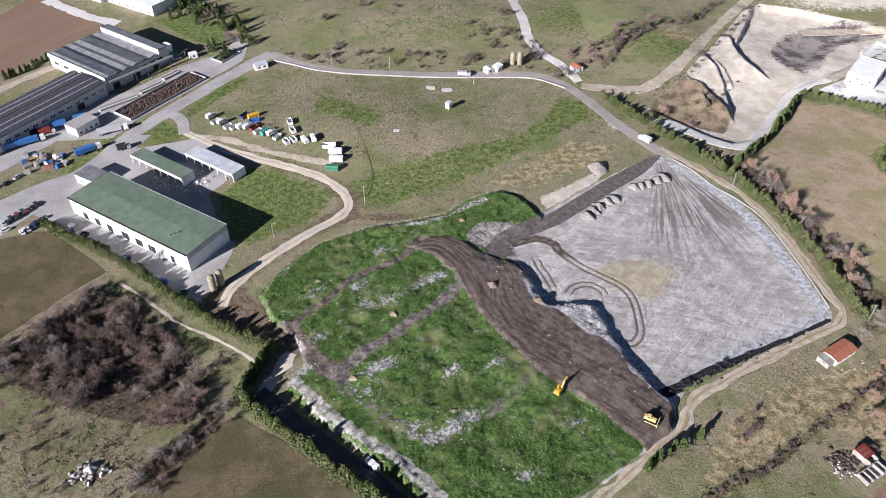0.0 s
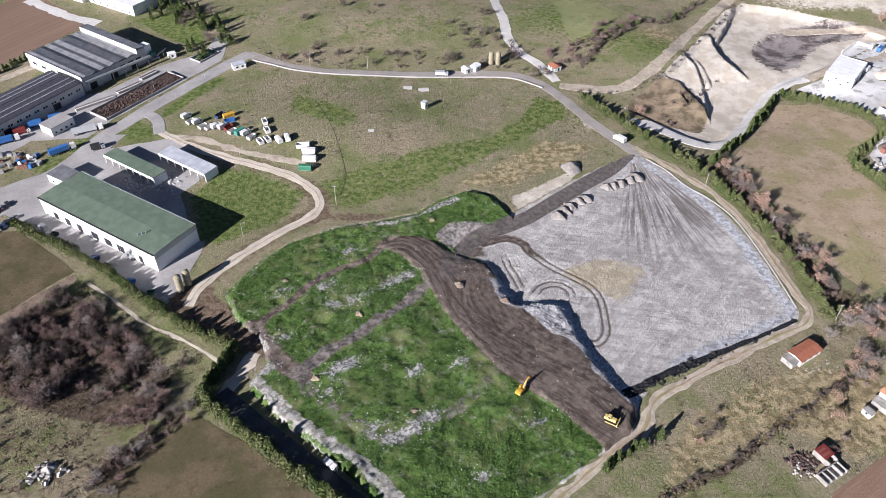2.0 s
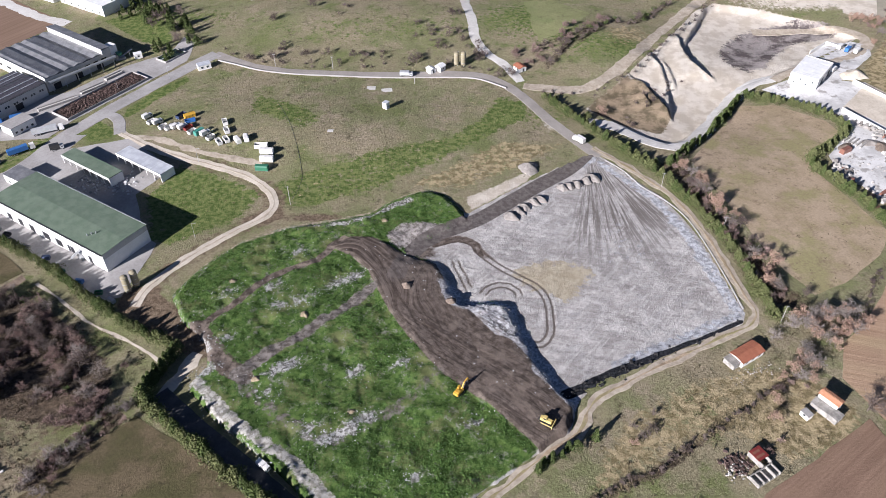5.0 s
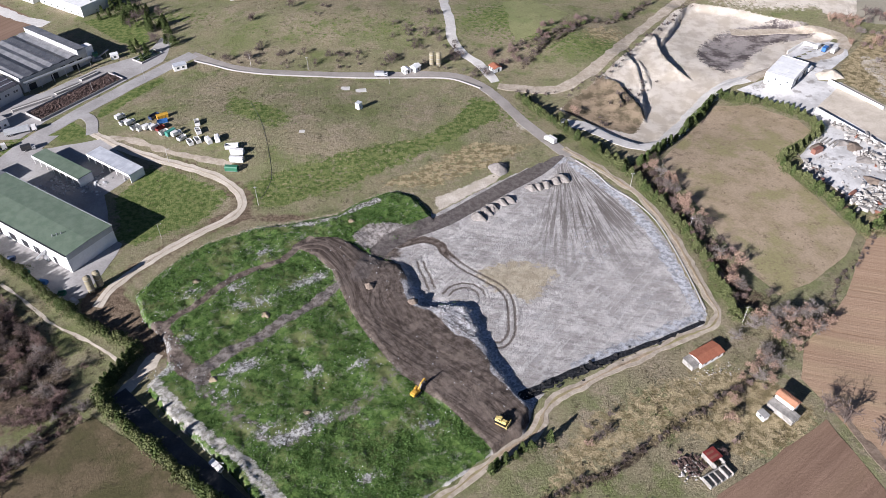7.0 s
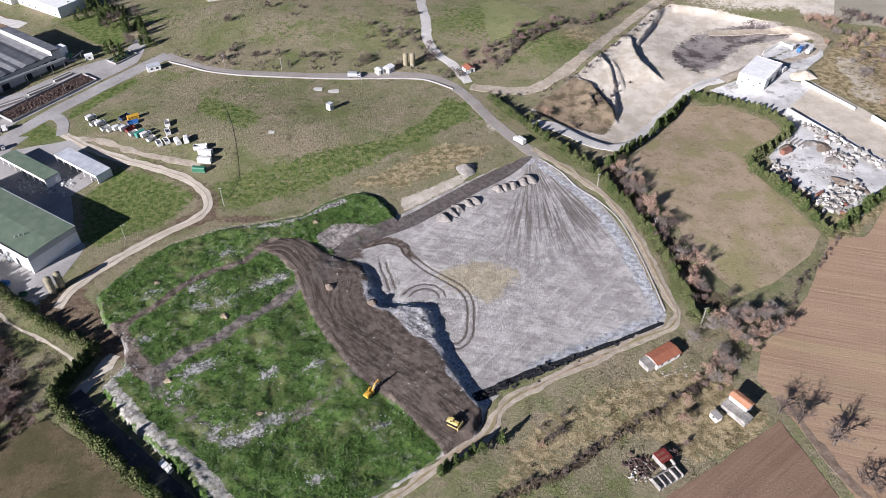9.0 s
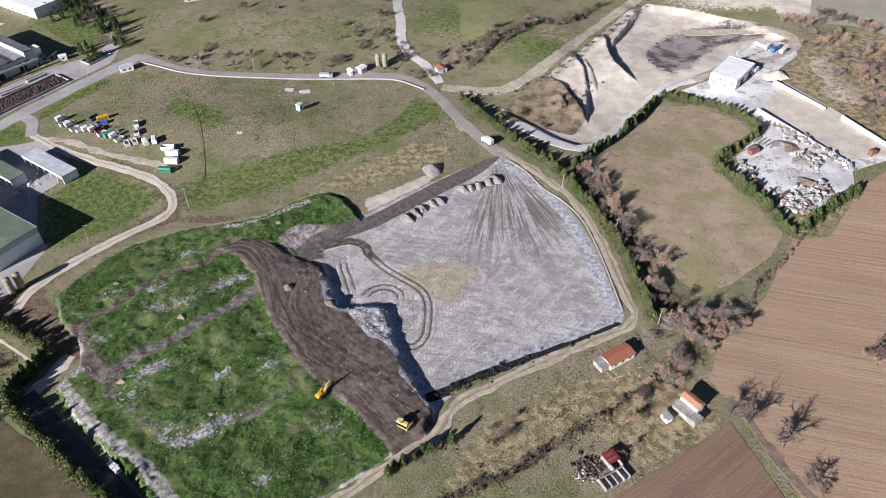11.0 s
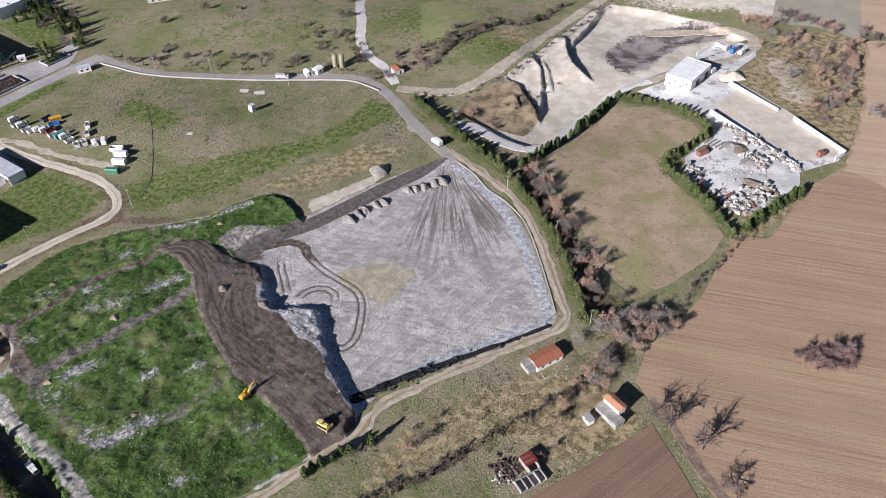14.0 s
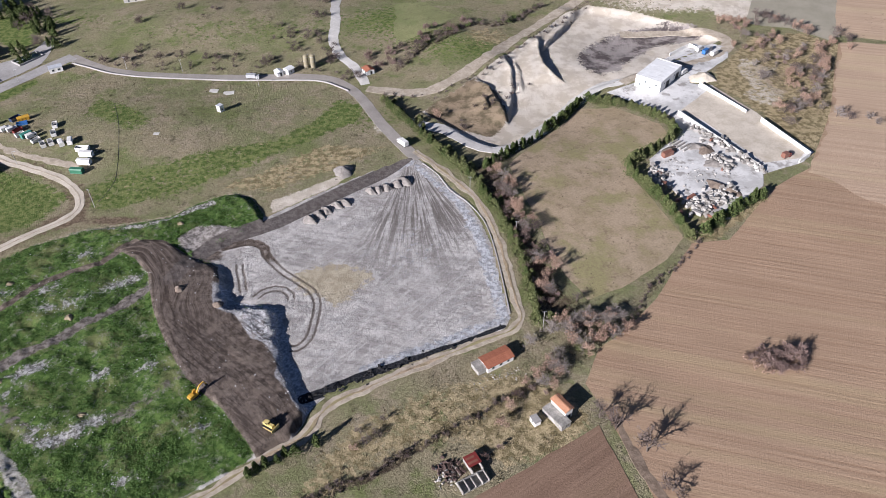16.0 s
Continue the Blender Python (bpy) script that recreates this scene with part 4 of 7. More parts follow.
weights(_me, "mould", np.clip(0.85 * step(-2, 6, inside(_x, _y, BRUSHWOOD)) + 0.35 * step(-3, 8, inside(_x, _y, SCRUB_WEST)) + 0.55 * step(9, 4, near_line(_x, _y, BARE_EAST)) + 0.4 * step(5, 2, near_line(_x, _y, curve(HEDGE_SOUTH))) + 0.6 * step(-2, 4, inside(_x, _y, BRUSH_STRIP)) + 0.6 * step(3.5, 1.5, near_line(_x, _y, BARE_LINE)) + 0.5 * step(6, 2, near_line(_x, _y, FAR_ROW)) + 0.5 * step(6, 2, near_line(_x, _y, FAR_ROW_LOW)), 0, 1))
weights(_me, "straw", np.clip(0.6 * step(-5, 7, inside(_x, _y, STRAW_SOUTH)) + 0.6 * step(-3, 5, inside(_x, _y, STRAW_NORTH)) + 0.28 * step(-5, 12, inside(_x, _y, TRUCK_FIELD)) + 0.85 * step(-4, 6, inside(_x, _y, EAST_SCRUB)) + 0.6 * bell(_x, _y, 290, 500, 60, 18) + 0.6 * bell(_x, _y, 165, 148, 16, 16) + 0.75 * step(10, 3, near_line(_x, _y, HEDGE_RUBBLE)) + 0.6 * bell(_x, _y, 150, 440, 25, 20), 0, 1))
weights(_me, "earth", np.clip(0.85 * step(11, 5, near_line(_x, _y, JUNCTION)) + 0.5 * step(8, 4, near_line(_x, _y, curve(ROAD_LOOP))) * (_x > -85) + 0.42 * step(-4, 8, inside(_x, _y, EAST_SCRUB)) + 0.45 * step(-2, 8, inside(_x, _y, SCRUB_WEST)) * (_y < 165) + 0.45 * bell(_x, _y, 150, 165, 45, 22)
                              + 0.5 * step(7, 3, near_line(_x, _y, BARE_EAST)) + 0.35 * bell(_x, _y, -5, 275, 35, 8) + 0.7 * bell(_x, _y, -24, 259, 24, 4.5) + 0.25 * bell(_x, _y, -60, 372, 60, 8), 0, 1))
weights(_me, "sand", np.clip(step(-1, 3, inside(_x, _y, QUARRY)) + 0.7 * step(-2, 2, inside(_x, _y, SANDSIDE)) + 0
                             + 0.8 * bell(_x, _y, 300, 505, 80, 24) + 0.55 * bell(_x, _y, 90, 338, 6, 14) + 0.5 * step(-3, 3, inside(_x, _y, EAST_PIT)) + 0.9 * step(-2, 2, inside(_x, _y, PALE_CUT)), 0, 1))
weights(_me, "ochre", np.clip(step(-4, 6, inside(_x, _y, KNOLL)) + 0.9 * step(-3, 4, inside(_x, _y, QUARRY_BROWN)) + 0.5 * bell(_x, _y, 315, 390, 22, 40), 0, 1))
weights(_me, "soot", 0.75 * step(-6, 8, inside(_x, _y, QUARRY_DARK)))
ground = tagged(new("ground", _me), "dry winter grassland with green and bare patches", "ground", kind="structure")

_lx, _ly = [p[0] for p in LANDFILL], [p[1] for p in LANDFILL]
_me, _x, _y = grid_mesh("landfill_ground", np.arange(min(_lx) - 7, max(_lx) + 7, 0.65), np.arange(min(_ly) - 7, max(_ly) + 7, 0.65), landfill_level, COVER)
_m, _b = inside(_x, _y, MOUND), inside(_x, _y, BROWN)
_rim = ((_x < 10) | (_y > 258)) & (_x < 44)
weights(_me, "green", np.where(_rim, 0.9 * step(-9, -4, _m), step(-1.0, 2.0, _m)) * step(2, -1, _b) * (1 - 0.3 * step(6, 0, _m) * (_y > 240)))
weights(_me, "brown", np.clip(step(-1.5, 1.5, _b) + 0.62 * step(3.4, 1.8, near_line(_x, _y, RUTS[0])) * step(225, 236, _y) + 0.7 * bell(_x, _y, 26, 236, 9, 8) + step(2.3 + 1.2 * smooth_noise(_x, _y, 12, 17), 1.0, near_line(_x, _y, TRACKS[0])) + step(5.0, 2.5, near_line(_x, _y, TRACKS[2]) + 2 * smooth_noise(_x, _y, 5, 18)), 0, 1))
_axis = curve(BROWN_AXIS)
weights(_me, "flow", near_line(_x, _y, _axis) * np.where(_x - 0.55 * (240 - _y) > 0, 1, -1) + 6 * smooth_noise(_x, _y, 24, 5) + 2.5 * smooth_noise(_x, _y, 10, 6))
weights(_me, "run", _y)
weights(_me, "lane", step(-0.5, 2, _b) * (0.6 + 0.4 * step(190, 215, _y)) * (0.45 + 0.55 * step(-0.2, 0.3, fractal(_x, _y, 25, 66))))
weights(_me, "scraped", step(0, 3, _b) * step(205, 190, _y))
_fx, _fy = _x - 108.0, _y - 312.0
weights(_me, "fan", np.arctan2(_fx, -_fy))
weights(_me, "reach", np.hypot(_fx, _fy))
weights(_me, "fanned", step(105, 45, np.hypot(_fx, _fy)) * step(-0.36, -0.16, np.arctan2(_fx, -_fy)) * step(0.62, 0.45, np.arctan2(_fx, -_fy)) * step(0, 2, inside(_x, _y, LANDFILL)))
weights(_me, "greytrack", np.clip(0.80 * step(4.4, 1.2, near_line(_x, _y, TRACKS[1]) + 1.5 * smooth_noise(_x, _y, 8, 19)) + 0.48 * step(2.8, 0.6, np.abs(near_line(_x, _y, TRACKS[3]) - 1.2)), 0, 1))
weights(_me, "debris", 0.9 * step(-2, 2, inside(_x, _y, DEBRIS)))
weights(_me, "litter", np.clip(sum(0.6 * bell(_x + 0.6 * _y, _y - 0.6 * _x, px + 0.6 * py, py - 0.6 * px, 7.5, 3.6) for px, py in LITTER) + 0.62 * step(3.2, 0.8, near_line(_x, _y, RIM_PALE)) + 0.42 * step(5, 0, np.abs(_m + 1)) * (_y < 235) * (_x < -10), 0, 1))
weights(_me, "chalk", 0.72 * step(4.2, 1.2, near_line(_x, _y, BANK_PALE) + 1.5 * smooth_noise(_x, _y, 9, 33)))
weights(_me, "rubble", np.clip(step(-1, 1, inside(_x, _y, RUBBLE)) + 0.78 * step(6.0, 2.0, near_line(_x, _y, CREST) + 3 * smooth_noise(_x, _y, 6, 83)) * step(226, 210, _y), 0, 1))
weights(_me, "tan", 0.85 * step(-9, 5, inside(_x, _y, TAN)))
weights(_me, "pale", np.clip(0.62 * step(5.0, 1.0, np.abs(inside(_x, _y, LANDFILL) - 4.0) + 2 * smooth_noise(_x, _y, 8, 93)) * (_x > 96) + 0.35 * bell(_x, _y, 112, 240, 22, 25), 0, 1))
weights(_me, "side", np.clip(step(-2, 2, inside(_x, _y, SANDSIDE)) + 0.55 * step(3.0, 0.5, np.abs(_m + 3)) * _rim, 0, 1))
weights(_me, "dark", np.clip(step(4.6, 3.2, near_line(_x, _y, DARKWAY)), 0, 1))
weights(_me, "black", step(1.3, 0.7, near_line(_x, _y, BLACK_EDGE) / (1.0 + 2.2 * bell(_x, _y, 92, 167, 16)) + 0.7 * smooth_noise(_x, _y, 6, 3)))
_r = np.zeros(_x.shape)
for _line in RUTS:
    _q = near_line(_x, _y, _line)
    _ends = np.minimum(np.hypot(_x - _line[0][0], _y - _line[0][1]), np.hypot(_x - _line[-1][0], _y - _line[-1][1]))
    _r = np.maximum(_r, 0.85 * bell(_q, 0, 1.3, 0, 0.55, 1) * step(1.2, 4.0, _ends))
for _line in FANS:
    _q = near_line(_x, _y, _line)
    for _o in (0.6, 2.6, 4.8):
        _r = np.maximum(_r, 0.2 * bell(_q, 0, _o, 0, 0.45, 1))
weights(_me, "rut", _r)
landfill = tagged(new("landfill_ground", _me), "capped landfill of grey cover, brown soil and weeds", "landfill", kind="structure")


def ribbon(name, line, width, material, label, category="road", lift=0.12, ragged=0.25, crown=0.03):
    lift = lift * 0.6
    pts = curve(line, 2.0)
    sh = Shape()
    rows, spots = [], []
    for i, (x, y) in enumerate(pts):
        ax, ay = pts[max(i - 1, 0)]
        bx, by = pts[min(i + 1, len(pts) - 1)]
        t = Vector((bx - ax, by - ay)).normalized()
        for s in (-0.54, -0.5, -0.25, 0, 0.25, 0.5, 0.54):
            spots.append((x, y, t.x, t.y, s))
    q = np.array(spots)
    s = q[:, 4]
    w = width * s + ragged * 2 * np.where(np.abs(s) > 0.4, smooth_noise(q[:, 0], q[:, 1], 5, 7) * np.sign(s) + 0.6 * smooth_noise(q[:, 0], q[:, 1], 2.5, 9), 0)
    px, py = q[:, 0] - q[:, 3] * w, q[:, 1] + q[:, 2] * w
    z = np.where(inside(px, py, LANDFILL) < 3, ground_level(px, py), landfill_level(px, py))
    z = z + np.where(np.abs(s) < 0.52, lift + crown * (1 - np.abs(s) * 2), -0.25)
    sh.v = list(zip(px.tolist(), py.tolist(), z.tolist()))
    rows = pts
    for i in range(len(rows) - 1):
        for k in range(6):
            a = i * 7 + k
            sh.f.append((a + 1, a, a + 7, a + 8))
    return tagged(part(name, sh, material), label, category, kind="structure")


def patch(name, outline, material, label, category, lift=0.08, grain=4.0, wobble=0.8):
    """An area of ground cover, draped on the land."""
    from mathutils import geometry
    ring = []
    for (ax, ay), (bx, by) in zip(outline, outline[1:] + outline[:1]):
        k = max(1, int(math.hypot(bx - ax, by - ay) / 3))
        ring += [(ax + (bx - ax) * i / k, ay + (by - ay) * i / k) for i in range(k)]
    q = np.array(ring)
    q = q + wobble * np.column_stack((smooth_noise(q[:, 0], q[:, 1], 6, 71), smooth_noise(q[:, 0], q[:, 1], 6, 72)))
    ring = [tuple(p) for p in q.tolist()]
    xs, ys = [p[0] for p in ring], [p[1] for p in ring]
    gx, gy = np.meshgrid(np.arange(min(xs), max(xs), grain), np.arange(min(ys), max(ys), grain))
    keep = inside(gx, gy, ring) > grain * 0.4
    pts = [Vector(p) for p in ring] + [Vector((a, b)) for a, b in zip(gx[keep], gy[keep])]
    n = len(ring)
    vs, _, fs, *_ = geometry.delaunay_2d_cdt(pts, [(i, (i + 1) % n) for i in range(n)], [], 1, 1e-4)
    vx, vy = np.array([p.x for p in vs]), np.array([p.y for p in vs])
    z = ground_level(vx, vy) + lift
    sh = Shape()
    sh.v = list(zip(vx.tolist(), vy.tolist(), z.tolist()))
    sh.f = [tuple(f) for f in fs]
    return tagged(part(name, sh, material, smooth=True), label, category, kind="structure")


ribbon("road", ROAD_NORTH, 6.5, ASPHALT, "pale worn asphalt road curving past the fields")
ribbon("road", ROAD_RING, 3.9, TRACKDIRT, "sandy perimeter track round the landfill", lift=0.16, ragged=0.8)
ribbon("grass_verge", ROAD_RING, 0.7, PASTURE_B, "grassy middle strip between the wheel ruts", "verge", 0.36, 0.6)
ribbon("road", ROAD_QUARRY, 7.0, TRACKDIRT, "pale dirt road climbing past the sand pit", lift=0.2, ragged=0.7)
ribbon("road", ROAD_PIT, 9.0, PALE_YARD, "pale gravel road into the sand pit", lift=0.25, ragged=0.8)
ribbon("bank_edge", BANK_WEST, 1.3, SAND, "pale worn edge of an earth bank", "bank", 0.1, 0.5)
ribbon("road", ROAD_LOOP, 4.7, SAND, "pale sandy track looping round the lawn", lift=0.14, ragged=0.5)
ribbon("grass_verge", ROAD_LOOP, 0.7, TRACKDIRT, "darker worn strip between the wheel ruts", "verge", 0.30, 0.4)
ribbon("road", ROAD_WEST, 9.0, CONCRETE, "light grey paved road beside the factories", lift=0.18, ragged=0.1)
ribbon("road", ROAD_WEST_FORK, 6.0, CONCRETE, "light grey paved slip road", lift=0.22, ragged=0.1)
ribbon("road", ROAD_SAND, 5.0, SAND, "sandy track at the foot of the mound", lift=0.15, ragged=0.8)
ribbon("road", ROAD_SOUTH, 9.0, ASPHALT_DARK, "dark asphalt road along the hedge", lift=0.2, ragged=0.4)
ribbon("road", ROAD_FAR, 6.0, PALE_YARD, "pale lane winding between bare trees", lift=0.15, ragged=0.4)
ribbon("road", ROAD_YARD, 7.0, TRACKDIRT, "curving yard road behind the white hall", lift=0.35, ragged=0.6)
ribbon("road", ROAD_BACK, 6.0, TRACKDIRT, "pale earth road behind the factory", lift=0.2, ragged=0.6)
ribbon("road", ROAD_NORTHWEST, 8.0, PALE_YARD, "pale gravel lane behind the tilled field", lift=0.2, ragged=0.8)
ribbon("path", PATH_TRUCKS, 3.6, TRACKDIRT, "worn earth track by the parked containers", "path", 0.1, 1.0)
ribbon("path", PATH_FARM, 3.2, BROWN_TRACK, "earth farm track beside the ploughed field", "path", 0.2, 0.8)
ribbon("path", PATH_WEST, 4.5, BROWN_TRACK, "shaded earth track by the brush", "path", 0.12, 0.8)
patch("yard", YARD_MAIN, CONCRETE, "light concrete yard round the green-roofed hall", "yard", 0.10)
patch("yard", YARD_NW, CONCRETE, "concrete factory yard", "yard", 0.12)
patch("yard", YARD_WHITE, STONE_YARD, "pale stone-dust yard of the stone works", "yard", 0.22)
patch("yard", YARD_SAND, SAND, "sandy walled yard of the stone works", "yard", 0.30)
patch("field", FIELD_EAST, PLOUGH, "large brown ploughed field", "field", 0.10, 6.0)
patch("field", [(370.0, 447.0), (395.0, 515.0), (420.0, 560.0), (540.0, 560.0), (520.0, 432.0), (410.0, 434.0)], PLOUGH_PALE, "pale tilled field behind the tree row", "field", 0.10, 6.0)
patch("field", FIELD_SOUTH, PLOUGH_DARK, "dark ploughed field", "field", 0.14, 5.0)
patch("field", FIELD_MID, PASTURE_B, "dry mown field inside hedges", "field", 0.10, 5.0)
patch("field", FIELD_NW, PLOUGH_FAR, "brown tilled field by the factories", "field", 0.10, 6.0)
patch("field", FIELD_SW, PASTURE, "dry field beside the hedge", "field", 0.10, 5.0)
patch("field", FIELD_W, PASTURE, "rough dry field", "field", 0.10, 5.0)
patch("field", FAR_GREEN, FAR_MEADOW, "pale green mown meadow beyond the road", "field", 0.10, 5.0, 2.5)
patch("field", [(300.0, 298.0), (322.0, 330.0), (338.0, 362.0), (369.0, 436.0), (500.0, 424.0), (470.0, 258.0), (330.0, 268.0)], PLOUGH_PALE, "pale dry part of the ploughed field", "field", 0.16, 6.0, 5.0)
patch("field", FIELD_TOPRIGHT, GREY_FIELD, "grey fallow field", "field", 0.12, 6.0)


# ---------------------------------------------------------------- buildings
def openings(parent, names, spots, material, depth=0.12):
    """Doors and windows in walls: (x, y, z, width, height, facing) with facing 'x' or 'y' and its sign."""
    for name, (x, y, z, w, h, face) in zip(names, spots):
        sh, fr = Shape(), Shape()
        s = 1 if face[0] == "+" else -1
        if face[1] == "y":
            sh.box(x - w / 2, y - depth / 2, z, x + w / 2, y + depth / 2, z + h)
            for x0, z0, x1, z1 in ((-w / 2 - .12, 0, -w / 2, h), (w / 2, 0, w / 2 + .12, h), (-w / 2 - .12, h, w / 2 + .12, h + .14)):
                fr.box(x + x0, y - .1, z + z0, x + x1, y + .1 , z + z1)
        else:
            sh.box(x - depth / 2, y - w / 2, z, x + depth / 2, y + w / 2, z + h)
            for y0, z0, y1, z1 in ((-w / 2 - .12, 0, -w / 2, h), (w / 2, 0, w / 2 + .12, h), (-w / 2 - .12, h, w / 2 + .12, h + .14)):
                fr.box(x - .1, y + y0, z + z0, x + .1, y + y1, z + z1)
        ob = part(name, sh, material, parent)
        part("frame", fr, STEEL, ob)


def walls(parent, length, width, height, material, thick=0.3, name="wall", base=-1.0, gap=()):
    """Four walls round a rectangle, each a part of its own."""
    l, w = length / 2, width / 2
    for key, b in (("s", (-l, -w, l, -w + thick)), ("n", (-l, w - thick, l, w)), ("w", (-l, -w + thick, -l + thick, w - thick)), ("e", (l - thick, -w + thick, l, w - thick))):
        if key not in gap:
            part(name, Shape().box(b[0], b[1], base, b[2], b[3], height), material, parent)


def gable(parent, length, width, low, high, material, over=0.4, thick=0.18, name="roof", under=None):
    """A pitched roof of two slabs, ridge along x, with its two gable ends."""
    l, w = length / 2 + over, width / 2 + over
    for s in (-1, 1):
        slope = [(s * w, low), (0, high), (0, high + thick), (s * w, low + thick)]
        part(name, Shape().prism(slope if s > 0 else slope[::-1], -l, l), material, parent)
    if under:
        for s in (-1, 1):
            x = s * (length / 2 - 0.15)
            part("gable", Shape().prism([(-width / 2, low - .02), (width / 2, low - .02), (0, high - .08)], x - .15, x + .15), under, parent)


def green_hall():
    h = thing("warehouse", -130.1, 252.4, 0.1, -31.6, "long white industrial hall with a low green sheet roof", "warehouse")
    L, W, H = 74.0, 22.9, 8.9
    walls(h, L, W, H, WHITE_WALL)
    gable(h, L, W, H - 0.05, H + 0.4, GREEN_ROOF, 0.1, 0.15)
    part("gutter", Shape().box(-L / 2 - .2, -W / 2 - .55, H - .25, L / 2 + .2, -W / 2 - .12, H + .18), PAINT["black"], h, "dark eaves gutter")
    part("gutter", Shape().box(-L / 2, W / 2 + .12, H - .2, L / 2, W / 2 + .5, H + .22), STEEL, h)
    part("gable_panel", Shape().box(L / 2 - .2, -W / 2 + .02, H - 2.6, L / 2 + .06, W / 2 - .02, H + .1), GREY_WALL, h, "grey cladding band on the end wall")
    doors = [(-28, 3.0), (-20, 3.2), (-12, 3.2), (-2.0, 4.4), (6.5, 4.4), (14.5, 4.4), (27, 2.2)]
    openings(h, ["door"] * 7, [(x, -W / 2, 0, w, 3.8, "-y") for x, w in doors], DARK)
    for k in range(8):
        part("downpipe", Shape().box(-33 + k * 9.4, -W / 2 - .14, 0, -32.86 + k * 9.4, -W / 2 - .02, H - .25), STEEL, h)
    part("conveyor", Shape().beam((18, -W / 2 - 3, 1.0), (22, -W / 2 - .6, 5.2), 1.2, .8), STEEL, h, "inclined steel conveyor at the wall")
    for k in range(3):
        part("roof_vent", Shape().tube((22 + k * .9, -6.5 + k * 1.5, H + .2), (22 + k * .9, -6.5 + k * 1.5, H + 1.3), .25, .25, 10), STEEL, h)


def shed_roof(name, x, y, turn, L, W, H, roof, label, open_side=True):
    h = thing(name, x, y, 0.12, turn, label, "shelter")
    part("roof", Shape().box(-L / 2, -W / 2, H, L / 2, W / 2, H + .35), roof, h)
    part("fascia", Shape().box(-L / 2 - .08, -W / 2 - .12, H - .9, L / 2 + .08, -W / 2 - .02, H + .45), WHITE_WALL, h, "white front fascia")
    part("wall", Shape().box(-L / 2, W / 2 - .3, -1, L / 2, W / 2, H - .02), GREY_WALL, h)
    part("wall", Shape().box(L / 2 - .3, -W / 2 + .1, -1, L / 2, W / 2 - .32, H - .02), WHITE_WALL, h)
    for k in range(int(L // 5) + 1):
        px = -L / 2 + .3 + k * (L - .6) / int(L // 5)
        part("post", Shape().box(px - .15, -W / 2 + .1, -1, px + .15, -W / 2 + .4, H - .02), WHITE_WALL, h)


def factory_block():
    """The wide factory with roof bays and a raised white light strip."""
    f = thing("factory", -198.6, 403.8, 0.0, -34.5, "large grey factory with striped roof bays", "factory")
    L, W, H = 53.0, 43.0, 8.0
    walls(f, L, W, H, GREY_WALL, base=-2)
    tones = [GREY_ROOF, DARK_ROOF, GREY_ROOF, GREY_ROOF, DARK_ROOF, GREY_ROOF, GREY_ROOF]
    n = len(tones)
    for k, m in enumerate(tones):
        y0, y1 = -W / 2 + k * W / n, -W / 2 + (k + 1) * W / n
        part("roof_bay", Shape().prism([(y0, H), (y1, H), (y1 - .02, H + .3), ((y0 + y1) / 2, H + 1.0), (y0 + .02, H + .3)], -L / 2 - .2, L / 2 + .2), m, f)
    part("parapet", Shape().box(-L / 2 - .3, -W / 2 - .25, H - 1.6, L / 2 + .3, -W / 2 - .02, H + 1.1), WHITE_WALL, f, "white parapet")
    part("monitor_wall", Shape().box(-L / 2, W / 2 - 6.0, H, L / 2 + 1, W / 2 - 5.7, H + 3.4), WHITE_WALL, f, "white raised wall strip")
    part("monitor_roof", Shape().prism([(W / 2 - 6.3, H + 3.4), (W / 2, H + 2.6), (W / 2, H + 2.9), (W / 2 - 6.3, H + 3.7)], -L / 2, L / 2 + 1), GREY_ROOF, f)
    part("wall", Shape().box(-L / 2, W / 2 - 5.6, H - .02, L / 2 + .9, W / 2 - .3, H + 2.55), GREY_WALL, f)
    part("stair_tower", Shape().box(L / 2 - 7, W / 2 + .5, -1, L / 2 - 1.5, W / 2 + 5.5, H + 1.5), WHITE_WALL, f)
    openings(f, ["window"] * 7, [(L / 2, -W / 2 + 4 + k * 5.6, 4.2, 3.6, 1.5, "+x") for k in range(7)], GLASS)
    openings(f, ["door"] * 3, [(L / 2, -W / 2 + 6 + k * 14, -.5, 4.5, 4.2, "+x") for k in range(3)], DARK)
    openings(f, ["window"] * 5, [(-20 + k * 9, -W / 2, 3.6, 4, 1.4, "-y") for k in range(5)], GLASS)


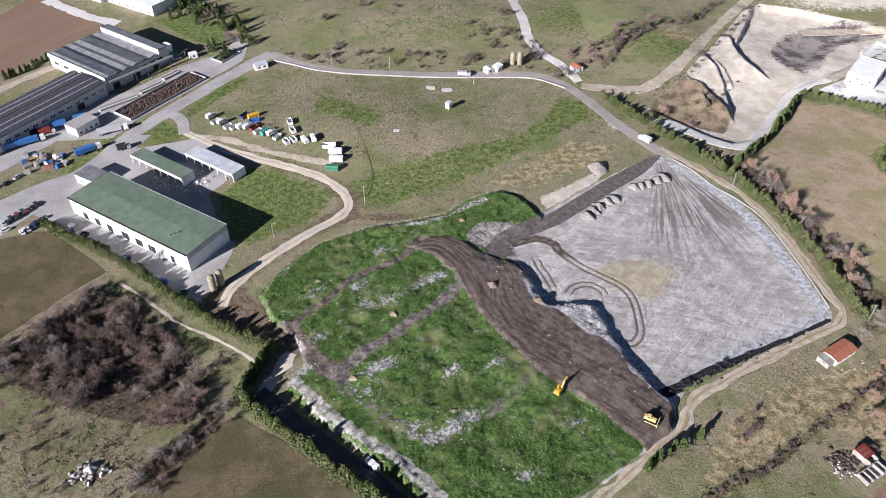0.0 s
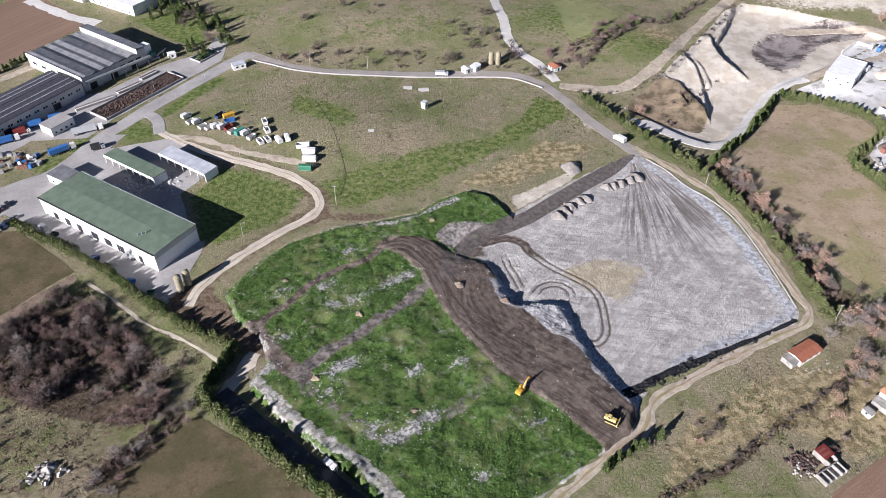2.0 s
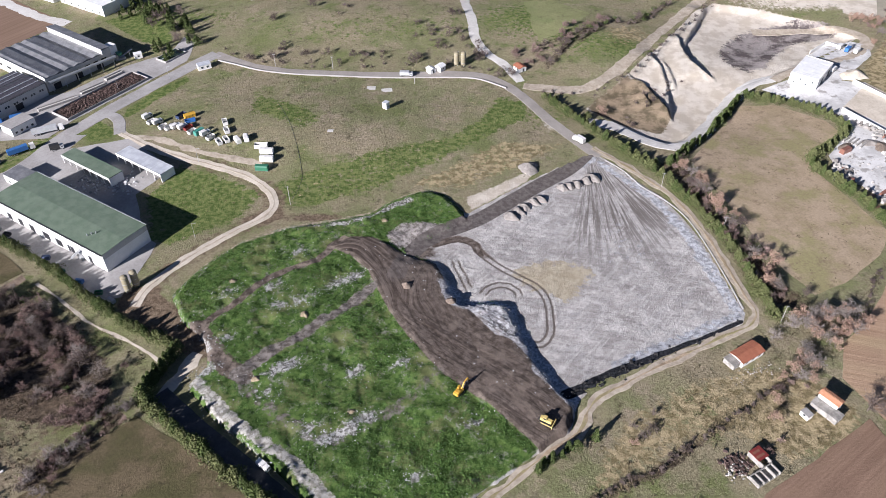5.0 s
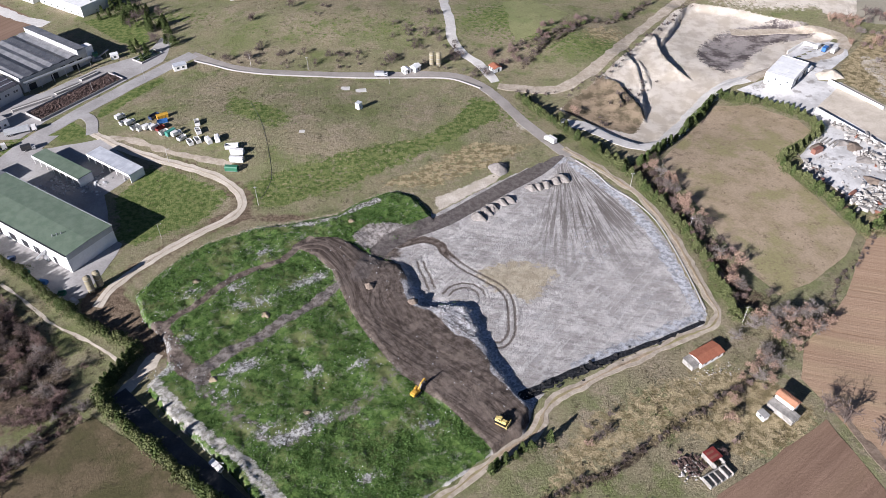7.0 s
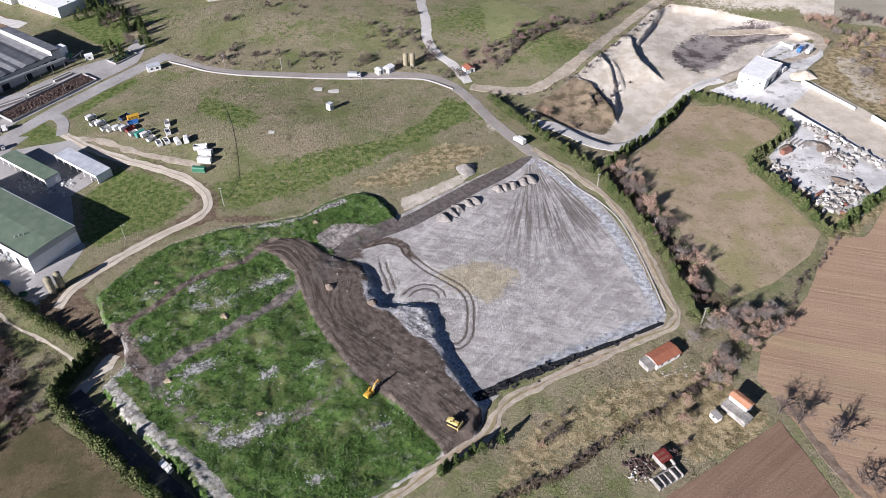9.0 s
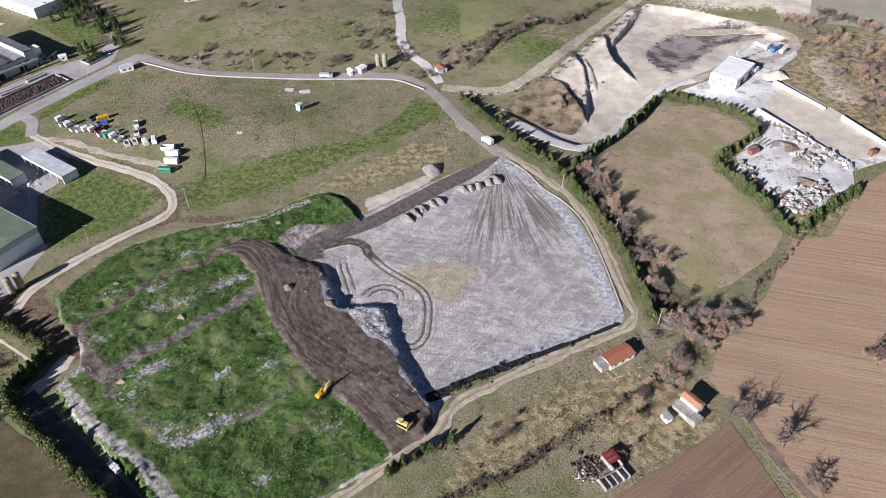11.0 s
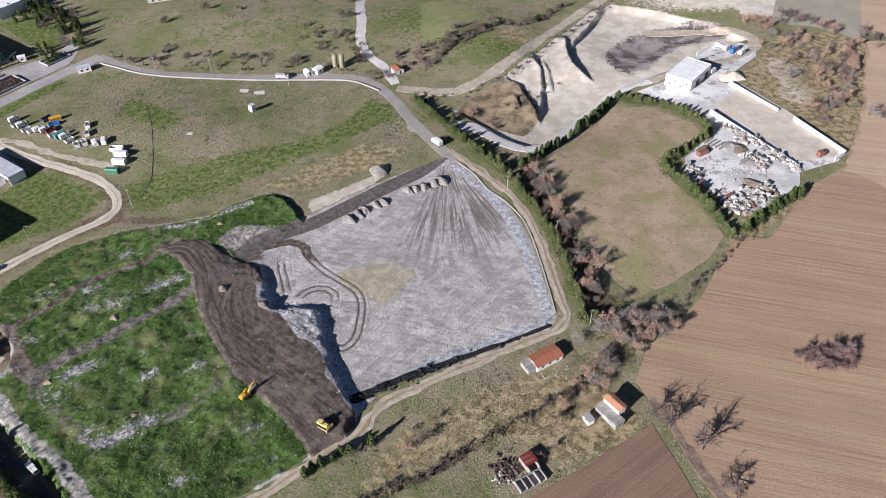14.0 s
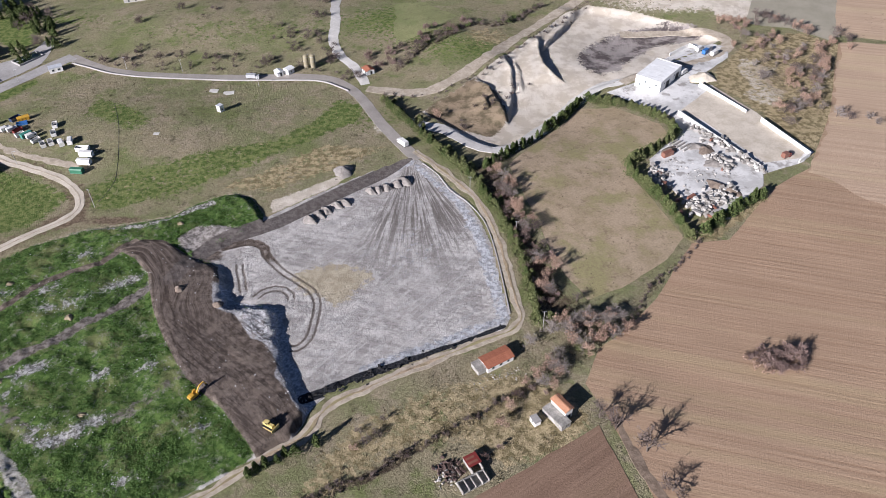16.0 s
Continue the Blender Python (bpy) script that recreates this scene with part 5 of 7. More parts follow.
def long_factory():
    """The long low factory with rows of roof lights."""
    f = thing("factory", -219.0, 342.2, 0.0, 59.4, "long grey factory with a dark roof and rows of skylights", "factory")
    L, W, H = 76.0, 27.0, 7.6
    walls(f, L, W, H, GREY_WALL, base=-2)
    for s in (-1, 1):
        slope = [(s * (W / 2 + .3), H - .05), (0, H + .9), (0, H + 1.1), (s * (W / 2 + .3), H + .15)]
        part("roof", Shape().prism(slope if s > 0 else slope[::-1], -L / 2, L / 2), DARK_ROOF, f)
    sheet = Shape().box(-1.72, -1.75, 0, 1.72, 1.75, .12, taper=.03)
    proto = mesh_of("roof_panel", sheet.v, sheet.f, ROOF_PANEL)
    for y in (-11.4, -7.0, -2.6, 2.6, 7.0, 11.4):
        for k in range(20):
            o = new("roof_panel", proto)
            o.matrix_basis = pose(-L / 2 + 2.6 + k * 3.73, y, H + 1.22 - abs(y) * .0688 + .02, -3.9 if y > 0 else 3.9, 0, 0)
            o.parent = f
    for y in (-9.2, -4.8, 4.8, 9.2):
        part("roof_rail", Shape().box(-L / 2 + .6, y - .22, H + .95 - abs(y) * .0688, L / 2 - .6, y + .22, H + 1.5 - abs(y) * .0688), LIGHT_ROOF, f)
    for k in range(14):
        openings(f, ["window"] * 2, [(-L / 2 + 3 + k * 5.3 + d, -W / 2, 4.0, 1.1, 1.2, "-y") for d in (0, 1.6)], GLASS)
    openings(f, ["door"] * 2, [(x, -W / 2, -.5, 4.5, 4.2, "-y") for x in (-10, 20)], DARK)


def white_hall():
    h = thing("workshop", 247.5, 391.0, None, 51.6, "white flat-roofed workshop hall on pale dust", "workshop")
    L, W, H = 26.0, 15.6, 6.8
    walls(h, L, W, H, WHITE_WALL, base=-4)
    part("roof", Shape().box(-L / 2 + .3, -W / 2 + .3, H - .5, L / 2 - .3, W / 2 - .3, H - .15), WHITE_ROOF, h)
    openings(h, ["window"] * 6, [(-L / 2, -5 + k * 3.3, 1.2 if k % 2 else 3.6, .9, .9, "-x") for k in range(4)] + [(-8, -W / 2, 3.6, 1.2, 1.0, "-y"), (4, -W / 2, 3.6, 1.2, 1.0, "-y")], GLASS)
    openings(h, ["door"] * 2, [(-4, -W / 2, -.4, 4.2, 4.6, "-y"), (8, -W / 2, -.4, 4.2, 4.6, "-y")], DARK)


def simple_house(name, x, y, turn, L, W, low, high, wall, roof, label, category="house", windows=3, annex=None):
    h = thing(name, x, y, None, turn, label, category)
    walls(h, L, W, low, wall, 0.25)
    gable(h, L, W, low, high, roof, 0.35, 0.14, under=wall)
    openings(h, ["window"] * windows, [(-L / 2 + (k + .7) * L / (windows + .4), -W / 2, 1.0, .9, 1.1, "-y") for k in range(windows)], GLASS)
    openings(h, ["door"], [(L / 2, 0.4, 0, 1.0, 2.0, "+x")], DARK)
    if roof in (TILE, TILE_PINK):
        rows = int(W / 2 / .55)
        row = Shape().box(-L / 2 - .36, -.06, 0, L / 2 + .36, .06, .07)
        proto = mesh_of("tile_strip", row.v, row.f, roof)
        for s in (-1, 1):
            for k in range(rows):
                t = (k + .5) / rows
                o = new("tile_strip", proto)
                o.matrix_basis = pose(0, s * (W / 2 + .3) * (1 - t), low + (high - low) * t + .16, 0, 0, 0)
                o.parent = h
    if annex:
        ax, ay, al, aw, ah, am, ar = annex
        part("annex", Shape().box(ax - al / 2, ay - aw / 2, -1, ax + al / 2, ay + aw / 2, ah), am, h)
        part("annex_roof", Shape().box(ax - al / 2 - .2, ay - aw / 2 - .2, ah + .01, ax + al / 2 + .2, ay + aw / 2 + .2, ah + .15), ar, h)
    return h


def flat_block(name, x, y, turn, L, W, H, wall, roof, label, category, windows=2, z=None):
    h = thing(name, x, y, z, turn, label, category)
    walls(h, L, W, H, wall, 0.2)
    part("roof", Shape().box(-L / 2 - .15, -W / 2 - .15, H + .005, L / 2 + .15, W / 2 + .15, H + .25), roof, h)
    if windows:
        openings(h, ["window"] * windows, [(-L / 2 + (k + .7) * L / (windows + .4), -W / 2, 1.0, min(1.2, L / 4), 1.1, "-y") for k in range(windows)], GLASS)
    openings(h, ["door"], [(0, W / 2, 0, .9, 2.0, "+y")], DARK)
    return h


def silo(x, y, height, radius, label, material, group):
    s = thing("silo", x, y, None, random.uniform(0, 90), label, "silo", group)
    part("tank", Shape().tube((0, 0, .9), (0, 0, height - .6), radius, radius, 20), material, s, smooth=False)
    part("top", Shape().tube((0, 0, height - .6), (0, 0, height), radius, radius * .35, 20), material, s)
    for k in range(3):
        z = 2 + k * (height - 3.5) / 2
        part("hoop", Shape().tube((0, 0, z), (0, 0, z + .14), radius + .05, radius + .05, 20), STEEL, s)
    for k in range(4):
        a = k * math.pi / 2
        px, py = radius * .8 * math.cos(a), radius * .8 * math.sin(a)
        part("leg", Shape().box(px - .1, py - .1, -.6, px + .1, py + .1, 1.0), STEEL, s)
    part("ladder", Shape().box(radius, -.25, .2, radius + .08, -.18, height).box(radius, .18, .2, radius + .08, .25, height), STEEL, s)


def wall_run(name, line, height, thick, material, label, panel=4.0):
    """A straight concrete wall of panels with gaps between them."""
    (ax, ay), (bx, by) = line
    n = max(1, int(math.hypot(bx - ax, by - ay) / panel))
    turn = math.degrees(math.atan2(by - ay, bx - ax))
    w = tagged(new(name), label, "wall")
    z = min(level(ax, ay), level(bx, by), level((ax + bx) / 2, (ay + by) / 2)) - 1.2
    w.matrix_basis = pose(ax, ay, z, 0, 0, turn)
    length = math.hypot(bx - ax, by - ay) / n
    sh = Shape().box(0.015, -thick / 2, 0, length - .015, thick / 2, height + 1.2, taper=.02)
    me = mesh_of("panel", sh.v, sh.f, material)
    for k in range(n):
        o = new("panel", me)
        o.matrix_basis = pose(k * length, 0, 0.05 * (lattice(k, 1, 2) - .5), 0, 0, 0)
        o.parent = w
    return w


def kerb(name, line, height, width, material, label, lift=0.0, category="kerb", kind="structure"):
    pts = curve(line, 3.0)
    sh = Shape()
    for a, b in zip(pts, pts[1:]):
        za, zb = float(base_level(*a)) + lift, float(base_level(*b)) + lift
        d = (Vector(b) - Vector(a)).normalized() * 0.02
        sh.beam((a[0], a[1], za), (b[0] + d.x, b[1] + d.y, zb), width, height)
    return tagged(part(name, sh, material), label, category, kind=kind)


def swept_pipe(name, line, radius, material, label, category, sides=8):
    """One continuous round pipe laid along a line on the ground."""
    pts = curve(line, 2.0)
    sh = Shape()
    for i, (x, y) in enumerate(pts):
        a, b = Vector(pts[max(i - 1, 0)]), Vector(pts[min(i + 1, len(pts) - 1)])
        t = (b - a).normalized()
        z = float(base_level(x, y)) + radius * .8
        for k in range(sides):
            c, s = radius * math.cos(2 * math.pi * k / sides), radius * math.sin(2 * math.pi * k / sides)
            sh.v.append((x - t.y * c, y + t.x * c, z + s))
    for i in range(len(pts) - 1):
        for k in range(sides):
            p, q = i * sides + k, i * sides + (k + 1) % sides
            sh.f.append((p, q, q + sides, p + sides))
    return tagged(part(name, sh, material, smooth=True), label, category)


green_hall()
flat_block("annex_building", -167.6, 286.5, -30, 12, 9, 4.6, WHITE_WALL, GREY_ROOF, "small white annex with a flat grey roof", "annex", 2, 0.1)
shed_roof("shelter", -136.0, 294.5, -33, 36, 7.8, 4.8, GREEN_ROOF, "open storage shelter with a green roof and white fascia")
shed_roof("shelter", -111.0, 297.0, -33.5, 32.5, 8.2, 4.8, LIGHT_ROOF, "open storage shelter with a pale grey roof")
factory_block()
long_factory()
flat_block("office", -189.5, 333.5, 58.6, 13.6, 9.4, 4.6, WHITE_WALL, CONCRETE, "low cream office block with a flat roof", "office", 4)
white_hall()
simple_house("house", 146.2, 178.4, 31.7, 11.2, 5.8, 2.6, 3.3, WHITE_WALL, TILE, "small house with an orange clay tile roof", annex=(-7.4, .3, 3.4, 4.8, 2.2, WEATHERED, WEATHERED))
simple_house("house", 167.6, 156.4, -53, 7.0, 3.4, 4.4, 5.0, WHITE_WALL, TILE_PINK, "two-storey white house with a faded orange tile roof", annex=(-.4, -3.6, 6.4, 3.6, 2.3, WEATHERED, WEATHERED))
flat_block("outbuilding", 167.6, 150.6, 35, 4.0, 3.2, 2.3, WEATHERED, WEATHERED, "small white outbuilding beside the house", "outbuilding", 1)
flat_block("shed", 158.4, 151.8, -62, 3.2, 2.4, 2.0, WHITE_WALL, CONCRETE, "small pale garden shed", "shed", 1)
simple_house("house", 78.9, 397.0, -58, 5.8, 5.0, 2.4, 3.4, WHITE_WALL, TILE, "small country house with a red tile roof", windows=2)
flat_block("kiosk", 3.0, 350.5, 58, 2.8, 2.6, 3.6, WHITE_WALL, LIGHT_ROOF, "tall white utility kiosk in the meadow", "kiosk", 1)
simple_house("shed", 26.5, 394.0, -54, 4.2, 3.8, 2.4, 3.1, WHITE_WALL, WHITE_ROOF, "small white shed beside the road", "shed", 1)
simple_house("shed", 32.0, 396.5, 54, 4.8, 4.2, 2.8, 3.7, WHITE_WALL, WHITE_ROOF, "white gabled shed beside the silos", "shed", 1)
BEIGE = surface("beige_silo_steel", (0.22, 0.19, 0.125), (0.33, 0.29, 0.20), 0.3, 2, 0.6, bump=0.05)
silo(-92.7, 212.4, 8.6, 1.45, "tall beige steel silo beside the hall", BEIGE, "silos by the hall")
silo(-90.3, 215.6, 8.3, 1.45, "tall beige steel silo beside the hall", BEIGE, "silos by the hall")
silo(41.5, 402.6, 8.6, 1.5, "beige steel silo by the north road", BEIGE, "silos by the road")
silo(45.6, 402.2, 9.0, 1.5, "beige steel silo by the north road", BEIGE, "silos by the road")
wall_run("retaining_wall", ((269.3, 383.0), (287.0, 352.2)), 2.8, 0.5, WHITE_WALL, "white concrete retaining wall of the yard")
wall_run("retaining_wall", ((292.2, 343.6), (306.6, 311.0)), 2.8, 0.5, WHITE_WALL, "white concrete retaining wall of the yard")
wall_run("retaining_wall", ((306.2, 310.6), (299.0, 304.8)), 2.4, 0.5, WHITE_WALL, "white concrete end wall of the yard", 3.0)
wall_run("retaining_wall", ((250.6, 352.2), (279.1, 301.2)), 3.2, 0.5, GREY_WALL, "grey concrete dividing wall of the stone yard")
kerb("kerb", KERB_EAST, 0.45, 0.45, CONCRETE, "pale concrete drain edge round the landfill", 0.12)
kerb("kerb", KERB_NORTH, 0.9, 0.5, CONCRETE, "low pale concrete wall along the road", 0.35)


# ---------------------------------------------------------------- vehicles and machines
def wheels(parent, spots, radius, width):
    for x, y in spots:
        w = part("wheel", Shape().tube((x, y - width / 2, radius), (x, y + width / 2, radius), radius, radius, 14), RUBBER, parent)
        s = 1 if y > 0 else -1
        part("rim", Shape().tube((x, y + s * width * .5, radius), (x, y + s * (width * .5 + .02), radius), radius * .55, radius * .5, 10), STEEL, w)


def car(x, y, turn, paint, label, group="parked cars"):
    c = thing("car", x, y, level(x, y) + .12, turn, label, "car", group)
    part("body", Shape().prism([(-.86, .28), (.86, .28), (.9, .62), (.82, .92), (-.82, .92), (-.9, .62)], -2.15, 2.15), paint, c)
    part("cabin", Shape().box(-1.35, -.78, .92, 1.0, .78, 1.45, taper=.22), GLASS, c, "dark window glass")
    part("roof", Shape().box(-1.02, -.56, 1.452, .72, .56, 1.50), paint, c)
    wheels(c, [(-1.35, -.8), (-1.35, .8), (1.35, -.8), (1.35, .8)], .32, .22)
    for s in (-1, 1):
        part("headlight", Shape().box(2.14, s * .6 - .18, .6, 2.18, s * .6 + .18, .75), PAINT["silver"], c)


def box_truck(x, y, turn, paint, label, length=6.0, cab="white", group="", lean=0, name="truck", category="truck", width=2.3, tall=2.4):
    c = thing(name, x, y, level(x, y) + .1, turn, label, category, group)
    k = length / 2
    w = width / 2
    part("cargo_box", Shape().box(-k, -w, .95, k - 1.9, w, .95 + tall, taper=.04), paint, c)
    part("chassis", Shape().box(-k + .1, -.45, .6, k - .2, .45, .93), PAINT["black"], c)
    b = part("cab", Shape().prism([(-w + .08, .55), (w - .08, .55), (w - .08, 1.7), (w - .25, 2.35), (-w + .25, 2.35), (-w + .08, 1.7)], k - 1.75, k), PAINT[cab], c)
    part("windscreen", Shape().box(k - .02, -w + .25, 1.45, k + .04, w - .25, 2.15), GLASS, b)
    for s in (-1, 1):
        part("side_window", Shape().box(k - 1.3, s * (w - .08) - .03, 1.45, k - .4, s * (w - .08) + .03, 2.0), GLASS, b)
    wheels(c, [(-k + 1.2, -w + .2), (-k + 1.2, w - .2), (k - .9, -w + .2), (k - .9, w - .2)], .45, .3)


def skip(x, y, turn, paint, label, length=4.6, group="parked skips", width=2.2, tall=1.7, lid=False, lean=0.0):
    c = thing("skip", x, y, level(x, y) + .02, turn, label, "skip", group)
    k, w, t = length / 2, width / 2, .1
    part("floor", Shape().box(-k, -w, .12, k, w, .25), PAINT["grey"], c)
    for b in ((-k, -w, k, -w + t), (-k, w - t, k, w), (-k, -w + t, -k + t, w - t), (k - t, -w + t, k, w - t)):
        part("side", Shape().box(b[0], b[1], .25, b[2], b[3], tall), paint, c)
    if lid:
        part("lid", Shape().prism([(-w - .05, tall + .01), (w + .05, tall + .01), (w * .7, tall + .5), (-w * .7, tall + .5)], -k - .05, k + .05), paint, c)
    for s in (-1, 1):
        part("runner", Shape().box(-k, s * .6 - .08, -.2, k, s * .6 + .08, .12), PAINT["black"], c)
        for q in range(4):
            px = -k + .4 + q * (length - .8) / 3
            part("rib", Shape().box(px - .06, s * (w + .05) - .05, .25, px + .06, s * (w + .05) + .05, tall - .05), paint, c)


def excavator(x, y, turn):
    e = thing("excavator", x, y, level(x, y) + .05, turn, "yellow tracked excavator with its boom raised", "excavator")
    e.scale = (.82, .82, .82)
    for s in (-1, 1):
        tr = part("track", Shape().prism([(s * 1.2 - .3, 0.05), (s * 1.2 + .3, 0.05), (s * 1.2 + .3, .85), (s * 1.2 - .3, .85)], -2.1, 2.1), RUBBER, e)
        for k in range(4):
            part("roller", Shape().tube((-1.5 + k, s * 1.2 - .33, .42), (-1.5 + k, s * 1.2 + .33, .42), .3, .3, 10), PAINT["grey"], tr)
    part("turntable", Shape().tube((0, 0, .8), (0, 0, 1.15), .9, .9, 16), PAINT["black"], e)
    part("body", Shape().box(-2.4, -1.3, 1.15, 1.4, 1.3, 2.1, taper=.06), YELLOW, e)
    part("counterweight", Shape().box(-2.95, -1.3, 1.1, -2.35, 1.3, 2.3, taper=.1), YELLOW, e)
    part("engine_cover", Shape().box(-2.3, -1.2, 2.1, -.4, 1.2, 2.6, taper=.12), YELLOW, e)
    cab = part("cab", Shape().box(-.1, .35, 2.1, 1.4, 1.28, 3.3, taper=.08), YELLOW, e)
    part("cab_window", Shape().box(1.36, .48, 2.25, 1.43, 1.16, 3.1), GLASS, cab)
    part("cab_window", Shape().box(.1, 1.24, 2.35, 1.2, 1.3, 3.05), GLASS, cab)
    part("boom", Shape().beam((1.2, -.2, 1.8), (3.2, -.2, 4.6), .5, .7).beam((3.1, -.2, 4.5), (5.2, -.2, 5.1), .45, .55), YELLOW, e)
    part("stick", Shape().beam((5.2, -.2, 5.2), (6.3, -.2, 2.6), .35, .45), YELLOW, e)
    part("bucket", Shape().prism([(-.8, 1.6), (.4, 1.6), (.4, 2.7), (-.8, 2.7)], 5.7, 6.7), PAINT["black"], e)
    for s in (-.55, .15):
        part("ram", Shape().tube((1.6, s, 1.7), (3.0, s, 3.9), .09, .07, 8), STEEL, e)


def dozer(x, y, turn):
    e = thing("bulldozer", x, y, level(x, y) + .05, turn, "dusty yellow landfill bulldozer with a tall blade", "bulldozer")
    e.scale = (.85, .85, .85)
    for s in (-1, 1):
        part("track", Shape().prism([(s * 1.25 - .35, 0), (s * 1.25 + .35, 0), (s * 1.25 + .35, 1.2), (s * 1.25 - .35, 1.2)], -2.4, 2.2), RUBBER, e)
        part("track_frame", Shape().box(-1.8, s * 1.25 - .38, .35, 1.6, s * 1.25 + .38, .85), PALE_YELLOW, e)
        part("push_arm", Shape().beam((-.4, s * 1.7, .7), (3.0, s * 1.7, .7), .25), PALE_YELLOW, e)
    part("body", Shape().box(-2.5, -.9, .6, 2.2, .9, 1.7, taper=.05), PALE_YELLOW, e)
    part("hood", Shape().box(.3, -.75, 1.7, 2.3, .75, 2.4, taper=.1), PALE_YELLOW, e)
    part("exhaust", Shape().tube((1.3, .3, 2.4), (1.3, .3, 3.3), .1, .1, 8), PAINT["black"], e)
    cab = part("cab", Shape().box(-1.4, -.85, 1.7, .2, .85, 3.3, taper=.1), PALE_YELLOW, e)
    for s in (-1, 1):
        part("cab_window", Shape().box(-1.15, s * .8 - .05, 2.3, -.05, s * .8 + .05, 3.05), GLASS, cab)
    part("cab_window", Shape().box(.12, -.65, 2.4, .2, .65, 3.05), GLASS, cab)
    part("fuel_tank", Shape().box(-2.6, -.85, 1.7, -1.5, .85, 2.5, taper=.08), PALE_YELLOW, e)
    part("blade", Shape().prism([(-2.1, .1), (2.1, .1), (2.1, 2.1), (-2.1, 2.1)], 3.0, 3.25), PALE_YELLOW, e)
    part("ripper", Shape().box(-3.2, -.5, .3, -2.55, .5, 1.2), PAINT["black"], e)


def trailer(x, y, turn, paint, label, length=12.0, cab="white"):
    c = thing("lorry", x, y, level(x, y) + .2, turn, label, "lorry")
    k = length / 2
    part("trailer_body", Shape().box(-k, -1.25, 1.15, k - 3.2, 1.25, 3.6, taper=.05), paint, c)
    part("chassis", Shape().box(-k + .2, -.5, .75, k - .3, .5, 1.12), PAINT["black"], c)
    b = part("cab", Shape().box(k - 2.4, -1.2, .7, k, 1.2, 3.2, taper=.12), PAINT[cab], c)
    part("windscreen", Shape().box(k - .1, -1.0, 1.9, k + .02, 1.0, 2.8), GLASS, b)
    wheels(c, [(q, s) for q in (-k + 1.2, -k + 2.5, -k + 3.8, k - 3.0, k - .9) for s in (-1.05, 1.05)], .5, .35)


def pole(x, y, height, label="grey concrete utility pole", lamp=False, wide=.16):
    p = thing("utility_pole" if not lamp else "street_lamp", x, y, None, random.uniform(-20, 20), label, "pole" if not lamp else "street lamp", "utility poles" if not lamp else "street lamps")
    part("shaft", Shape().tube((0, 0, -.5), (0, 0, height), wide, wide * .6, 8), CONCRETE if not lamp else STEEL, p)
    if lamp:
        part("arm", Shape().beam((0, 0, height - .05), (1.3, 0, height + .15), .08), STEEL, p)
        part("lamp_head", Shape().box(1.2, -.16, height + .05, 1.9, .16, height + .22, taper=.03), PAINT["silver"], p)
    else:
        part("crossarm", Shape().beam((-.8, 0, height - .4), (.8, 0, height - .4), .12), STEEL, p)
        for s in (-.7, 0, .7):
            part("insulator", Shape().tube((s, 0, height - .34), (s, 0, height - .1), .06, .04, 6), PAINT["white"], p)


def heap(x, y, radius, height, material, label, seed, name="soil_mound", category="heap", group="", stretch=1.0, turn=0.0):
    n, rings = 22, 7
    z0 = level(x, y)
    vs, fs = [(0, 0, height)], []
    for r in range(1, rings + 1):
        for k in range(n):
            a = 2 * math.pi * k / n
            q = r / rings
            rad = radius * q * (1 + .7 * float(smooth_noise(math.cos(a) * 2 + seed, math.sin(a) * 2, 1.0, seed)))
            z = height * (1 - q ** 1.1) + 1.3 * height * q * (1 - q) * float(smooth_noise(math.cos(a) * 3 * q + seed, math.sin(a) * 3 * q, .7, seed + 4)) - (.5 if r == rings else 0)
            vs.append((rad * math.cos(a) * stretch, rad * math.sin(a), z))
    for k in range(n):
        fs.append((0, 1 + k, 1 + (k + 1) % n))
        for r in range(rings - 1):
            a, b = 1 + r * n + k, 1 + r * n + (k + 1) % n
            fs.append((a, a + n, b + n, b))
    ob = new(name, mesh_of(name, vs, fs, material, True))
    ob.matrix_basis = pose(x, y, z0, 0, 0, turn)
    return tagged(ob, label, category, group)


excavator(40.6, 159.9, 52)
dozer(69.4, 147.0, -30)
LINE_TURN = 52
_row = [(-124.0, 341.6, "van"), (-120.3, 336.4, "skip"), (-116.4, 335.1, "van"), (-112.5, 331.1, "skip"), (-108.9, 329.9, "skip"), (-105.3, 330.1, "van"),
        (-101.6, 329.5, "van"), (-98.4, 328.9, "maroon"), (-95.6, 325.1, "skip"), (-91.5, 323.9, "teal"), (-88.0, 322.4, "van"), (-84.6, 319.4, "skip")]
for _k, (_px, _py, _what) in enumerate(_row):
    _t = LINE_TURN + 8 * (lattice(_k, 3, 1) - .5)
    if _what == "van":
        box_truck(_px, _py, _t, PAINT["white"], "old white box truck parked in the row", 5.2, "white", "parked row", width=2.5, tall=2.0)
    elif _what == "skip":
        skip(_px, _py, _t, PAINT["white"], "open white waste skip in the row", 4.6, "parked row", 2.3, 1.8)
    elif _what == "maroon":
        skip(_px, _py, _t, PAINT["maroon"], "open dark red waste skip", 4.8, "parked row", 2.3, 1.8)
    else:
        skip(_px, _py, _t, PAINT["teal"], "covered teal waste container", 5.4, "parked row", 2.4, 2.2, lid=True)
for _px, _py, _t, _l in ((-79.3, 315.4, 125, False), (-75.9, 317.0, 125, False), (-69.9, 315.9, 125, True), (-65.8, 317.3, 110, True), (-80.1, 332.9, 112, False), (-77.4, 324.7, 118, False)):
    skip(_px, _py, _t, PAINT["white"], "closed white waste container" if _l else "open white waste skip on the grass", 4.8, "scattered skips", 2.4, 2.0, lid=_l)
